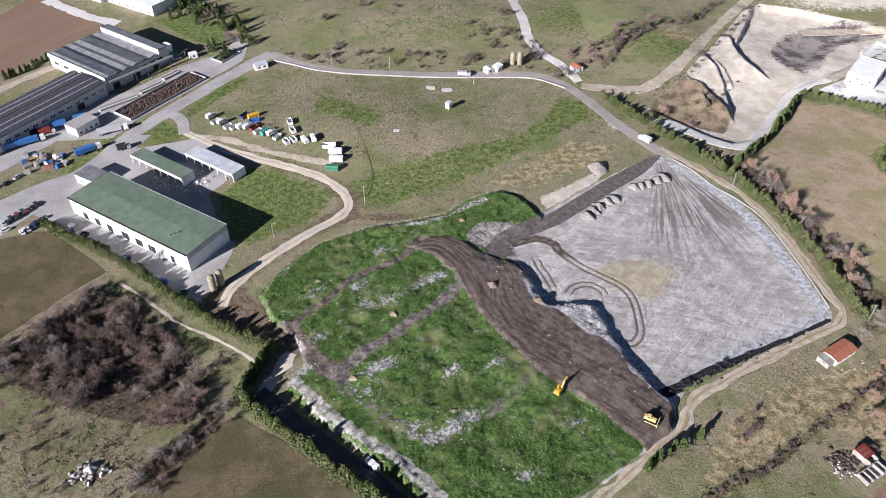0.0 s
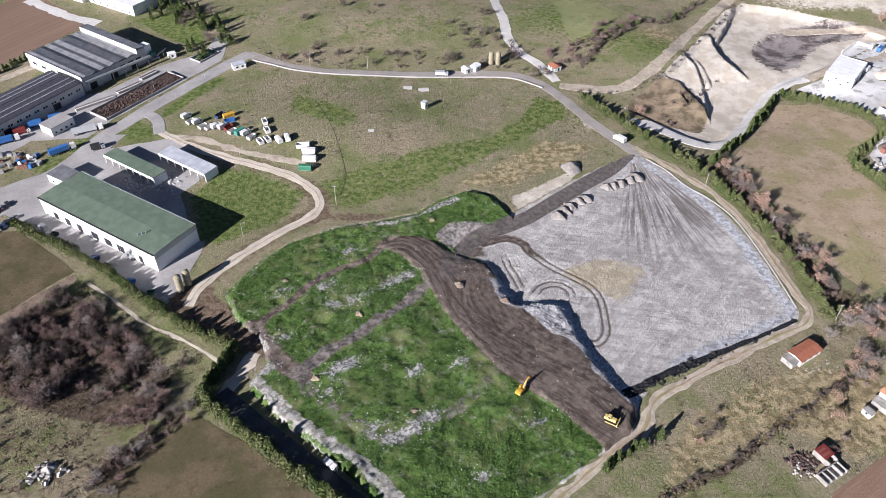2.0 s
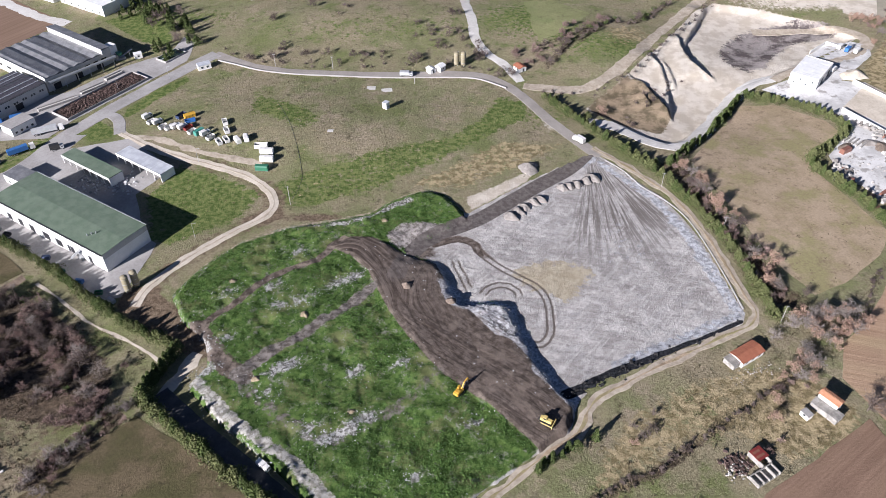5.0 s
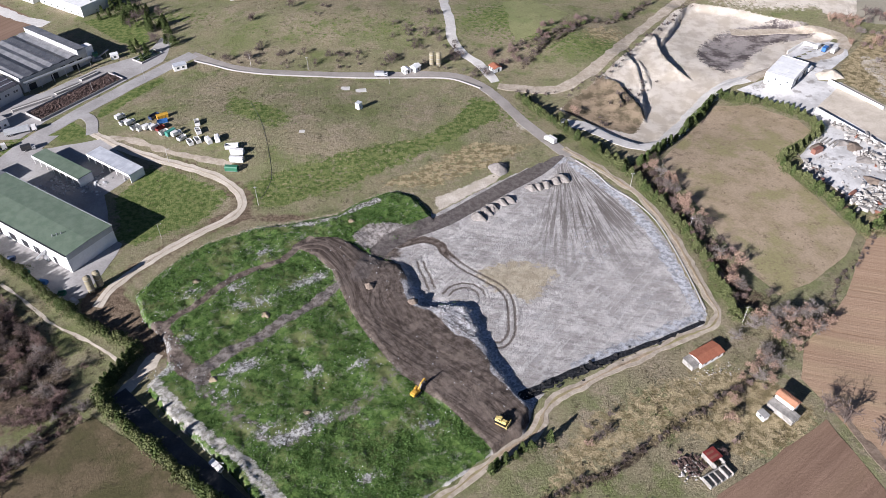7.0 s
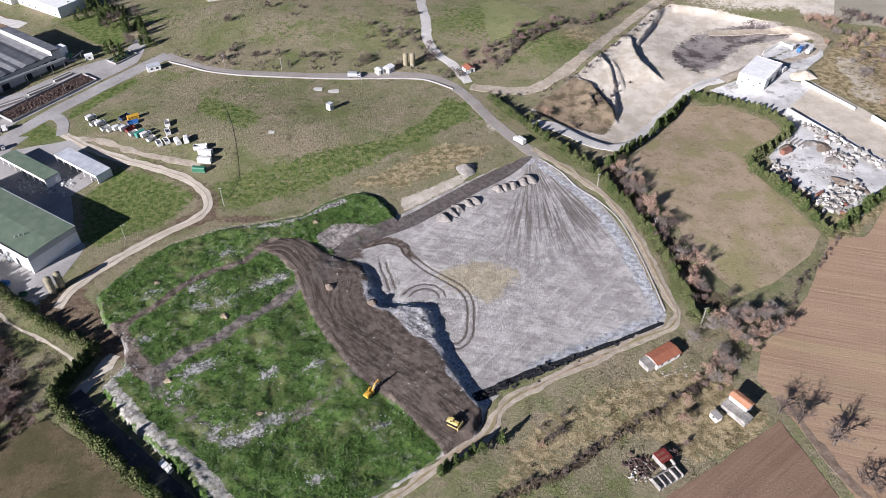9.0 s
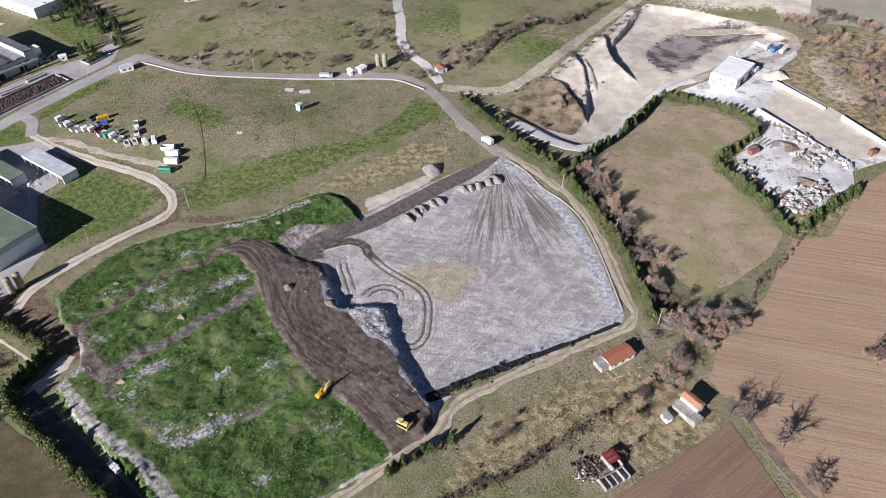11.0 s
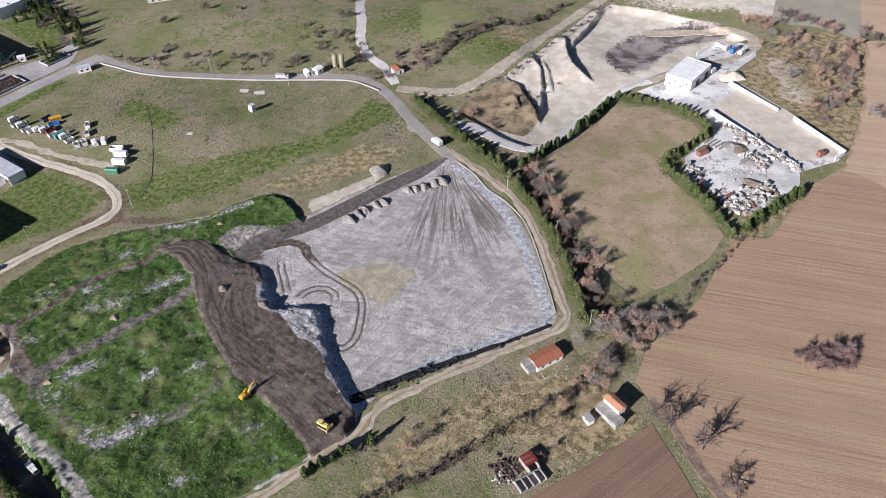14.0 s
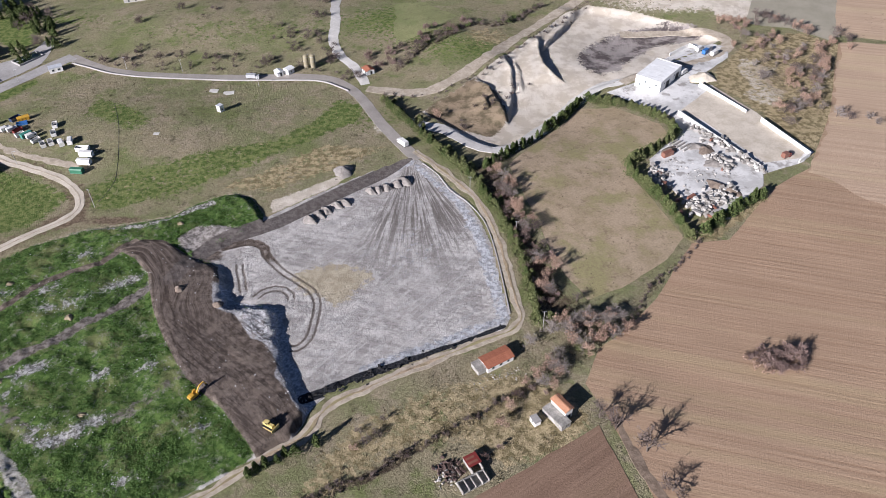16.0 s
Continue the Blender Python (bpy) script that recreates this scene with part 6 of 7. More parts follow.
for _px, _py, _t in ((-57.0, 310.9, 5), (-53.4, 306.4, -5), (-52.4, 300.5, -4)):
    skip(_px, _py, _t, PAINT["white"], "long white waste container on the grass", 6.6, "long containers", 2.6, 2.4, lid=_py < 307.5)
skip(-53.6, 293.9, -5, PAINT["green"], "dark green covered waste container", 6.2, "long containers", 2.6, 2.2, lid=True)
skip(-101.0, 341.1, 35, YELLOW, "yellow covered waste container on grass", 6.0, "rear containers", 2.5, 2.0, lid=True)
skip(-105.8, 341.7, 60, PAINT["navy"], "dark blue open waste skip on grass", 5.6, "rear containers", 2.5, 2.0)
skip(-99.6, 336.4, 25, PAINT["blue"], "blue open waste skip on grass", 5.4, "rear containers", 2.4, 1.6)
box_truck(103.6, 320.6, 130, PAINT["white"], "white tipper truck at the road fork", 7.0, "white", width=2.5)
box_truck(12.2, 389.2, 0, PAINT["silver"], "grey truck standing at the road", 7.5, "silver", width=2.5, tall=2.0)
trailer(-213.5, 317.5, 33, PAINT["blue"], "lorry with a blue covered trailer", 20.0)
trailer(-172.5, 329.5, 26, PAINT["silver"], "lorry with a pale grey tank trailer", 15.5)
box_truck(-201.6, 335.8, 28, PAINT["blue"], "blue covered truck beside the factory", 8.5, "blue", width=2.5)
box_truck(-193.6, 342.0, 28, PAINT["blue"], "blue covered truck beside the factory", 8.0, "blue", width=2.5)
box_truck(-206.5, 328.5, 28, PAINT["maroon"], "dark red truck beside the factory", 8.0, "white", width=2.5)
trailer(-178.5, 311.0, 40, PAINT["blue"], "lorry with a blue open trailer", 13.0)
box_truck(-161.4, 313.2, 30, PAINT["black"], "dark grey truck in the yard", 6.5, "silver")
box_truck(-22.6, 131.4, -36, PAINT["white"], "white van on the dark road", 5.0, "white", name="van", category="van", width=2.0, tall=1.5)
flat_block("cabin", -108.0, 399.0, 30, 7.5, 4.5, 2.8, WHITE_WALL, LIGHT_ROOF, "small white site cabin beside the road", "cabin", 2)
for _k, (_px, _py, _t, _c) in enumerate(((-193.3, 254.9, 58, "navy"), (-190.9, 257.9, 58, "black"), (-189.1, 261.8, 58, "maroon"), (-193.2, 249.0, 40, "white"), (-184.7, 249.0, 35, "white"),
                                         (-182.4, 251.6, 35, "navy"), (-181.4, 254.6, 35, "black"), (-180.2, 257.4, 35, "grey"), (-208.0, 283.5, 70, "black"), (-205.0, 289.0, 70, "silver"), (-212, 279, 70, "navy"))):
    car(_px, _py, _t, PAINT[_c], {"navy": "dark blue", "maroon": "dark red"}.get(_c, _c) + " parked car in the hall's car park")
for _px, _py, _h in ((137.6, 282.4, 8), (157.3, 249.8, 8), (164.7, 195.4, 9), (-36.0, 268.4, 10.4), (-65.9, 400.4, 8), (-31.4, 396.9, 8), (17.5, 380.0, 5), (110, 195, 6)):
    if float(inside(_px, _py, LANDFILL)) < 0:
        pole(_px, _py, _h, "pale concrete utility pole" if _px > 100 else "weathered grey concrete utility pole")
for _px, _py in ((-150, 372), (-125, 386), (-86, 300), (-74, 245), (-20, 128.5)):
    pole(_px, _py, 8, "slim galvanised street lamp", True, .1)
for _k, (_px, _py) in enumerate(((64.0, 261.8), (67.7, 265.9), (70.9, 268.4), (74.7, 272.7), (78.7, 274.4), (89.9, 283.3), (93.3, 284.2), (97.2, 286.0), (102.0, 289.2), (105.2, 291.5))):
    heap(_px + 1.0, _py - 1.5, 2.5 + .6 * lattice(_k, 1, 1), 2.0 + .6 * lattice(_k, 2, 1), SOIL, "tipped heap of grey cover soil", _k, group="tipped soil heaps", stretch=1.5, turn=-40)
heap(76.0, 297.2, 5.5, 3.2, SOIL, "large heap of sandy soil by the track", 31)
heap(20.0, 212.5, 2.6, 1.9, BROWN_SOIL, "tan mound of soil on the brown ground", 33, stretch=.9)
heap(38.0, 204.0, 2.2, 1.3, BROWN_SOIL, "low mound of brown soil at the edge", 35)
for _k, (_px, _py) in enumerate(((-50.9, 215.7), (-19.0, 197.4), (-31.5, 166.0), (3.7, 152.1), (8.3, 254.9))):
    heap(_px, _py, 1.5, .9, TAN_SPOIL, "small tan heap of spoil among the weeds", 70 + _k, "soil_mound", "heap", "spoil heaps on the mound", 1.2)
heap(274.0, 391.5, 6.5, 4.0, SAND, "heap of pale sand behind the wall", 36, stretch=1.3)


# ---------------------------------------------------------------- plants
rng = np.random.default_rng(5)


def leaves(centres, size, flat=0.0, seed=1, squeeze=0.6):
    """Lozenge-shaped leaf clumps at the given centres; flat=1 lays them level."""
    r = np.random.default_rng(seed)
    c = np.asarray(centres, float)
    n = len(c)
    s = np.broadcast_to(np.asarray(size, float), (n,)) * r.uniform(.6, 1.4, n)
    u = r.normal(size=(n, 3))
    u[:, 2] *= 1 - flat
    u /= np.linalg.norm(u, axis=1)[:, None]
    w = r.normal(size=(n, 3))
    w[:, 2] *= 1 - flat * .7
    w -= u * np.sum(u * w, axis=1)[:, None]
    w /= np.linalg.norm(w, axis=1)[:, None]
    u, w = u * s[:, None], w * s[:, None] * squeeze
    v = np.stack((c - u, c + w * r.uniform(.6, 1.2, (n, 1)), c + u, c - w * r.uniform(.6, 1.2, (n, 1))), 1).reshape(-1, 3)
    sh = Shape()
    sh.v = v.tolist()
    sh.f = (np.arange(n)[:, None] * 4 + np.arange(4)).tolist()
    return sh


def conifer(name, height, radius, seed, material, label, category="conifer", taper=1.0):
    t = tagged(new(name), label, category)
    part("trunk", Shape().tube((0, 0, -.4), (0, 0, height * .9), .13, .03, 7), BARK, t)
    r = np.random.default_rng(seed)
    n = 680
    h = r.uniform(.04, 1, n) ** 1.15
    env = radius * (1 - h ** 1.6 * taper) * (1 + .22 * np.sin(h * 21 + r.uniform(0, 6))) * (.9 + .3 * np.sin(6.28 * r.uniform(0, 1)))
    a = r.uniform(0, 6.283, n)
    rad = env * r.uniform(.45, 1.12, n) * (1 + .25 * np.sin(3 * a + seed))
    c = np.column_stack((rad * np.cos(a), rad * np.sin(a), h * height))
    part("crown", leaves(c, .40, .25, seed), material, t)
    return t


def branches(seed, height, spread_, levels, fan, thick):
    """Limbs and twigs of a leafless tree, as two shapes."""
    r = random.Random(seed)
    limbs, twigs = Shape(), Shape()

    def grow(a, d, length, radius, depth):
        b = a + d * length
        if depth < 2:
            limbs.tube(a, b, radius, radius * .62, 6 if depth else 8, False)
        else:
            twigs.tube(a, b, max(radius, .045), max(radius * .5, .022), 3, False)
        if depth == levels:
            return
        count = fan[depth]
        for k in range(count):
            t = 1.0 if k == 0 else r.uniform(.35, .95)
            side = Vector((r.gauss(0, 1), r.gauss(0, 1), r.gauss(.15, .55)))
            nd = (d * (1.0 if k == 0 else .55) + side.normalized() * spread_ * r.uniform(.6, 1.2)).normalized()
            nd.z = max(nd.z, -.12)
            grow(a + d * length * t, nd, length * r.uniform(.55, .8), radius * .55, depth + 1)

    grow(Vector((0, 0, -.3)), Vector((r.gauss(0, .06), r.gauss(0, .06), 1)).normalized(), height * .36, thick, 0)
    return limbs, twigs


def bare_tree(seed, height, label, material, spread_=.9, name="bare_tree", category="tree", fan=(6, 5, 4, 3), thick=.2, levels=4):
    t = tagged(new(name), label, category)
    limbs, twigs = branches(seed, height, spread_, levels, fan, thick)
    part("trunk", limbs, BARK, t)
    part("crown", twigs, material, t)
    return t


def leafy_shrub(seed, height, radius, label, material, name="leafy_tree", n=520, size=.26):
    t = tagged(new(name), label, "tree")
    limbs, _ = branches(seed, height, .9, 2, (5, 3, 2, 2), .14)
    part("trunk", limbs, BARK, t)
    r = np.random.default_rng(seed)
    lumps = r.normal(size=(11, 3)) * np.array([radius * .42, radius * .42, height * .16]) + np.array([0, 0, height * .62])
    pick = lumps[r.integers(0, 11, n)]
    d = r.normal(size=(n, 3))
    d /= np.linalg.norm(d, axis=1)[:, None]
    c = pick + d * radius * r.uniform(.2, .48, (n, 1))
    part("crown", leaves(c, size, .1, seed), material, t)
    return t


def bank(makers):
    """Originals, kept at a first place and copied to the others."""
    return {"made": makers, "used": [False] * len(makers)}


def plant(kind, x, y, scale=1.0, label="", group=""):
    k = int(rng.integers(0, len(kind["made"])))
    m = pose(x, y, level(x, y) - .05, 0, 0, float(rng.uniform(0, 360)))
    if not kind["used"][k]:
        kind["used"][k] = True
        ob = kind["made"][k]
        ob.scale = (scale, scale, scale * float(rng.uniform(.9, 1.1)))
        ob.matrix_basis = m @ Matrix.Diagonal((*ob.scale, 1))
    else:
        ob = copy_thing(kind["made"][k], m)
        ob.scale = (scale, scale, scale * float(rng.uniform(.9, 1.1)))
    return tagged(ob, label, group=group)


def along(line, spacing, wobble):
    pts = curve(line, 1.0)
    out, run = [], 0.0
    for a, b in zip(pts, pts[1:]):
        run += math.hypot(b[0] - a[0], b[1] - a[1])
        if run >= spacing:
            run = 0.0
            out.append((b[0] + float(rng.normal(0, wobble)), b[1] + float(rng.normal(0, wobble))))
    return out


HEDGE = bank([conifer("conifer", 5.8, 2.4, 11 + k, CONIFER, "dense dark green hedge conifer") for k in range(4)])
HEDGE_LIGHT = bank([conifer("conifer", 4.9, 2.45, 31 + k, CONIFER_LIGHT, "yellow-green conifer in a dense hedge") for k in range(4)])
BARE = bank([bare_tree(40 + k, 8.0, "leafless grey-brown tree with fine twigs", TWIG) for k in range(4)])
BARE_PALE = bank([bare_tree(60 + k, 8.0, "leafless pale grey tree with fine twigs", TWIG_PALE, 1.0) for k in range(3)])
BRUSH = bank([bare_tree(80 + k, 5.4, "leafless reddish-brown brushwood shrub", TWIG_RED, .85, "shrub", "shrub", (7, 5, 4, 2), .1, 4) for k in range(4)])
SMALL = bank([bare_tree(90 + k, 4.6, "low brown bramble bush without leaves", TWIG, 1.15, "bramble_bush", "bush", (7, 5, 4, 2), .1, 4) for k in range(3)])
RUSSET = bank([leafy_shrub(100 + k, 5.6, 2.6, "tree with russet dry leaves", DRYLEAF) for k in range(3)])
BUSH = bank([leafy_shrub(120 + k, 2.6, 1.8, "low dark green bush", CONIFER, "bush", 300, .26) for k in range(3)])

for _line, _kind, _step, _s, _g in ((HEDGE_WEST, HEDGE_LIGHT, 1.9, 1.0, "hedge by the hall"), (HEDGE_EAST, HEDGE_LIGHT, 2.3, 1.0, "hedge along the ring track"),
                                    (HEDGE_PIT, HEDGE, 2.2, 1.05, "hedge by the sand pit"), (HEDGE_FIELD, HEDGE_LIGHT, 2.3, 1.1, "hedge round the mown field"),
                                    (HEDGE_SOUTH, HEDGE_LIGHT, 1.8, 1.2, "hedge along the dark road"), (HEDGE_LINK, HEDGE, 1.8, 1.15, "hedge along the dark road"), (HEDGE_BACK, HEDGE, 2.4, .9, "hedge behind the factory"), (HEDGE_RUIN, HEDGE, 3.0, .9, "conifers by the gate"),
                                    (HEDGE_RUBBLE, HEDGE, 2.8, 1.1, "conifers by the stone yard")):
    for _px, _py in along(_line, _step, .45):
        if rng.random() > .04:
            plant(_kind if rng.random() > .25 else HEDGE, _px, _py, _s * float(rng.uniform(.72, 1.15)), group=_g)
for _px, _py in along(HEDGE_EAST, 6.0, 1.6):
    plant(HEDGE_LIGHT, _px + 1.6, _py + 2.0, float(rng.uniform(.6, .95)), group="hedge along the ring track")

for _px, _py in along(BARE_EAST, 2.1, 2.8):
    _r = rng.random()
    plant(RUSSET if _r < .33 else BARE if _r < .75 else BARE_PALE, _px + 3, _py + 2, float(rng.uniform(.7, 1.25)), group="tree belt east of the track")
for _px, _py in along(BARE_EAST, 3.0, 2.4):
    plant(BRUSH, _px + 2, _py + 1, float(rng.uniform(.6, 1.1)), group="tree belt east of the track")


def scatter(shape, count, margin=0.0):
    xs, ys = [p[0] for p in shape], [p[1] for p in shape]
    q = rng.uniform((min(xs), min(ys)), (max(xs), max(ys)), (count * 6, 2))
    q = q[inside(q[:, 0], q[:, 1], shape) > margin]
    return [tuple(p) for p in q[:count].tolist()]


for _px, _py in [p for p in scatter(BRUSHWOOD, 330, 0) if float(fractal(p[0], p[1], 17, 55)) > -.14] + along([(-158.0, 186.0), (-146.0, 202.0), (-139.0, 212.0)], 2.2, 1.2):
    _r = rng.random()
    plant(BRUSH if _r < .66 else BARE if _r < .9 else BARE_PALE, _px, _py, float(rng.uniform(.6, 1.25)), group="brushwood west of the hedge")
for _px, _py in scatter(BRUSH_STRIP, 44, 0):
    plant(BARE_PALE if rng.random() < .45 else BRUSH, _px, _py, float(rng.uniform(.55, .9)), group="grey brush along the field edge")
for _px, _py in scatter(SCRUB_WEST, 34, 3):
    plant(BRUSH if rng.random() < .8 else BUSH, _px, _py, float(rng.uniform(.4, .9)), group="brushwood west of the hedge")
for _name, _kind, _low, _high, _g in (("corner", BARE_PALE, .75, 1.2, "trees by the field corner"), ("dark", BARE, 1.2, 1.7, "bare trees beside the ploughed field"),
                                      ("fareast", BARE, .7, 1.2, "trees by the far fields"), ("river", BARE, .55, .95, "trees along the far lane"),
                                      ("quarry", BRUSH, .8, 1.3, "shrubs above the sand pit"), ("north", BARE, .4, .8, "sparse trees on the far meadow"), ("northwest", HEDGE, .9, 1.4, "dark trees by the factories")):
    _spots = {"corner": BARE_CORNER, "dark": DARK_TREES, "fareast": BARE_FAREAST, "river": BARE_FARRIVER, "quarry": BARE_QUARRYTOP, "north": BARE_NORTH, "northwest": TREES_NW}[_name]
    for _px, _py in _spots:
        for _k in range({"corner": 3, "dark": 1, "fareast": 3, "river": 4, "quarry": 4, "north": 1, "northwest": 2}[_name]):
            _o = 0 if _k == 0 else 4.0
            _other = RUSSET if _name in ("corner", "fareast") and rng.random() < .42 else _kind
            plant(_other, _px + float(rng.normal(0, _o)), _py + float(rng.normal(0, _o)), float(rng.uniform(_low, _high)), group=_g)
for _px, _py in along(BARE_LINE, 1.25, .8):
    plant(SMALL, _px, _py, float(rng.uniform(.35, .75)), group="brush along the field boundary")
for _px, _py in along(BARE_ROW_FIELD, 1.8, .6):
    plant(SMALL, _px, _py, float(rng.uniform(.35, .75)), group="brush along the ploughed field")
for _px, _py in ((105.5, 146.5), (102.0, 143.0), (99.0, 147.5), (107.0, 152.0)):
    plant(BARE, _px, _py, float(rng.uniform(.5, .75)), group="bare trees by the gate")
for _px, _py in ((153, 163), (156, 168), (160, 171), (150, 158), (147, 150), (158, 166), (163, 164), (166, 167), (141, 138), (146, 141)):
    plant(BRUSH if rng.random() < .6 else RUSSET, _px, _py, float(rng.uniform(.5, .9)), group="garden trees by the houses")
for _px, _py in scatter(THICKET, 30):
    plant(BRUSH, _px, _py, float(rng.uniform(.8, 1.25)), group="thicket in the ploughed field")
plant(RUSSET, 120.0, 352.0, 1.0, "round tree with russet dry leaves", "trees by the ring track")
plant(RUSSET, 97.5, 140.5, .55, "small tree with orange dry leaves", "bare trees by the gate")


def ground_heights(q):
    d = inside(q[:, 0], q[:, 1], LANDFILL)
    return np.where(d > 0.3, landfill_level(q[:, 0], q[:, 1]), ground_level(q[:, 0], q[:, 1]))


def tufts(name, spots, size, count, spread_, rise, material, label, category, seed, flat=.2):
    """Low plants that nobody could count, as one mesh."""
    r = np.random.default_rng(seed)
    q = np.asarray(spots, float)
    z = ground_heights(q)
    scale = r.uniform(.5, 1.3, len(q))
    c = np.repeat(np.column_stack((q, z)), count, 0)
    k = np.repeat(scale, count)
    c[:, 0] += r.normal(0, spread_, len(c)) * k
    c[:, 1] += r.normal(0, spread_, len(c)) * k
    c[:, 2] += np.abs(r.normal(rise * .6, rise * .4, len(c))) * k
    return tagged(part(name, leaves(c, size * k, flat, seed), material), label, category, kind="stuff")


def scatter_np(lo, hi, count, seed):
    return np.random.default_rng(seed).uniform(lo, hi, (count, 2))


_q = scatter_np((-78, 98), (80, 284), 60000, 3)
_m, _b = inside(_q[:, 0], _q[:, 1], MOUND), inside(_q[:, 0], _q[:, 1], BROWN)
_off = np.minimum.reduce([near_line(_q[:, 0], _q[:, 1], t) for t in TRACKS])
_lit = 1.2 * (near_line(_q[:, 0], _q[:, 1], BANK_PALE) < 2.6) + 1.2 * (near_line(_q[:, 0], _q[:, 1], RIM_PALE) < 1.8) + sum(bell(_q[:, 0], _q[:, 1], px, py, 4.5) for px, py in LITTER)
_deb = inside(_q[:, 0], _q[:, 1], DEBRIS)
_dens = .46 + 1.2 * fractal(_q[:, 0], _q[:, 1], 15, 77) + 1.2 * smooth_noise(_q[:, 0], _q[:, 1], 4, 78)
_keep = (_m > .4) & (_b < -.3) & (_off > 3.2) & (_deb < 0) & (_dens - _lit > np.random.default_rng(8).uniform(0, 1, len(_q)))
tufts("weeds", _q[_keep], .23, 9, .5, .34, WEED, "lush green weeds covering the mound", "weeds", 21, .5)

_q = scatter_np((-190, 96), (20, 235), 16000, 4)
_w = inside(_q[:, 0], _q[:, 1], SCRUB_WEST)
_keep = (_w > -2) & (fractal(_q[:, 0], _q[:, 1], 14, 5) + .22 > np.random.default_rng(9).uniform(0, .9, len(_q)))
tufts("brambles", _q[_keep], .32, 6, .5, .45, SCRUBLEAF, "brown brambles and dead undergrowth", "brambles", 22)

_q = scatter_np((70, 98), (290, 330), 30000, 6)
_l = inside(_q[:, 0], _q[:, 1], LANDFILL)
_ring = near_line(_q[:, 0], _q[:, 1], curve(ROAD_RING))
_belt = near_line(_q[:, 0], _q[:, 1], BARE_EAST)
_rows = np.minimum(near_line(_q[:, 0], _q[:, 1], BARE_LINE), near_line(_q[:, 0], _q[:, 1], BARE_ROW_FIELD))
_field = np.maximum.reduce([inside(_q[:, 0], _q[:, 1], s) for s in (FIELD_EAST, FIELD_SOUTH)])
_south = (_q[:, 1] < 190) & (_field < -1) & (_q[:, 0] < 185)
_p = .9 * (_belt < 7) + .75 * (_rows < 2.0) + _south * np.clip(.10 + .9 * fractal(_q[:, 0], _q[:, 1], 18, 14), 0, .5)
_keep = (_l < -3) & (_ring > 3.4) & (_field < -.5) & (_p > np.random.default_rng(10).uniform(0, 1, len(_q)))
_house = np.minimum.reduce([np.hypot(_q[:, 0] - a, _q[:, 1] - b) for a, b in ((146, 178), (139, 174), (167, 155), (158, 152), (136, 131))])
tufts("undergrowth", _q[_keep & (_house > 7)], .28, 6, .45, .35, SCRUBLEAF, "brown undergrowth and dead bushes", "undergrowth", 23)

_q = scatter_np((-330, 90), (440, 540), 60000, 7)
_bad = np.maximum.reduce([inside(_q[:, 0], _q[:, 1], s) for s in (LANDFILL, YARD_MAIN, YARD_NW, YARD_WHITE, QUARRY, FIELD_EAST, FIELD_SOUTH, FIELD_NW, SCRUB_WEST)])
_way = np.minimum.reduce([near_line(_q[:, 0], _q[:, 1], curve(s)) for s in (ROAD_NORTH, ROAD_RING, ROAD_QUARRY, ROAD_PIT, ROAD_LOOP, ROAD_WEST, ROAD_FAR, ROAD_SOUTH, ROAD_WEST_FORK, PATH_TRUCKS)])
_keep = (_bad < -2) & (_way > 5.5) & (.12 + .55 * fractal(_q[:, 0], _q[:, 1], 35, 18) > np.random.default_rng(11).uniform(0, 1, len(_q)))
tufts("grass_tufts", _q[_keep], .3, 4, .35, .16, SCRUBLEAF, "coarse brown grass tufts on the meadows", "grass", 24, .5)


# ---------------------------------------------------------------- litter, stones and scrap
def lumps(name, spots, size, material, label, category, seed, flatness=.5, lift=0.0, pile=0.0):
    """Many small broken pieces as one mesh."""
    r = np.random.default_rng(seed)
    q = np.asarray(spots, float)
    z = ground_heights(q) + lift + pile * r.uniform(0, 1, len(q)) ** 2
    sh = Shape()
    for (x, y), h in zip(q.tolist(), z.tolist()):
        s = size * float(r.uniform(.4, 1.5))
        m = pose(x, y, h + s * flatness * .3, *[float(v) for v in r.uniform(-25, 25, 2)], float(r.uniform(0, 360)))
        sh.box(-s * .6, -s * .4, -s * flatness * .5, s * .6, s * .4, s * flatness * .5, m, s * .1)
    return tagged(part(name, sh, material), label, category, kind="stuff")


_r = np.random.default_rng(12)
_spots = [(px + _r.normal(0, 5), py + _r.normal(0, 2.6)) for px, py in LITTER for _k in range(40)]
_spots += [p for p in along(CREST, .12, 1.1) if p[1] < 226]
_spots += scatter(RUBBLE, 420) + [(p[0] - 1.5, p[1] - .8) for p in along(CREST, .1, 1.5) if p[1] < 222]
_spots += [p for p in along([LANDFILL[-1], LANDFILL[-2], LANDFILL[-3], LANDFILL[-4], LANDFILL[-5], LANDFILL[-6], LANDFILL[-7]], .5, 1.4)]
_spots += scatter(BROWN, 40) + scatter(MOUND, 90)
lumps("litter", _spots, .34, LITTER_MAT, "white plastic litter and rubble on the landfill", "litter", 41, .35)
_spots = [p for p in along(BLACK_EDGE, .12, 1.2) if rng.random() < .22 + 1.0 * float(bell(p[0], p[1], 92, 167, 18))]
lumps("black_sheeting", _spots, 1.0, RUBBER, "torn black plastic sheeting and tyres", "sheeting", 42, .55)
_spots = [(a + _r.normal(0, 1.4), b + _r.normal(0, 1.2)) for a, b in ((144, 170), (147, 172), (150, 173.5), (152, 172), (140, 166), (155, 174)) for _k in range(8)]
lumps("garden_clutter", _spots, .36, STONE, "pale scattered garden clutter", "clutter", 43, .7)


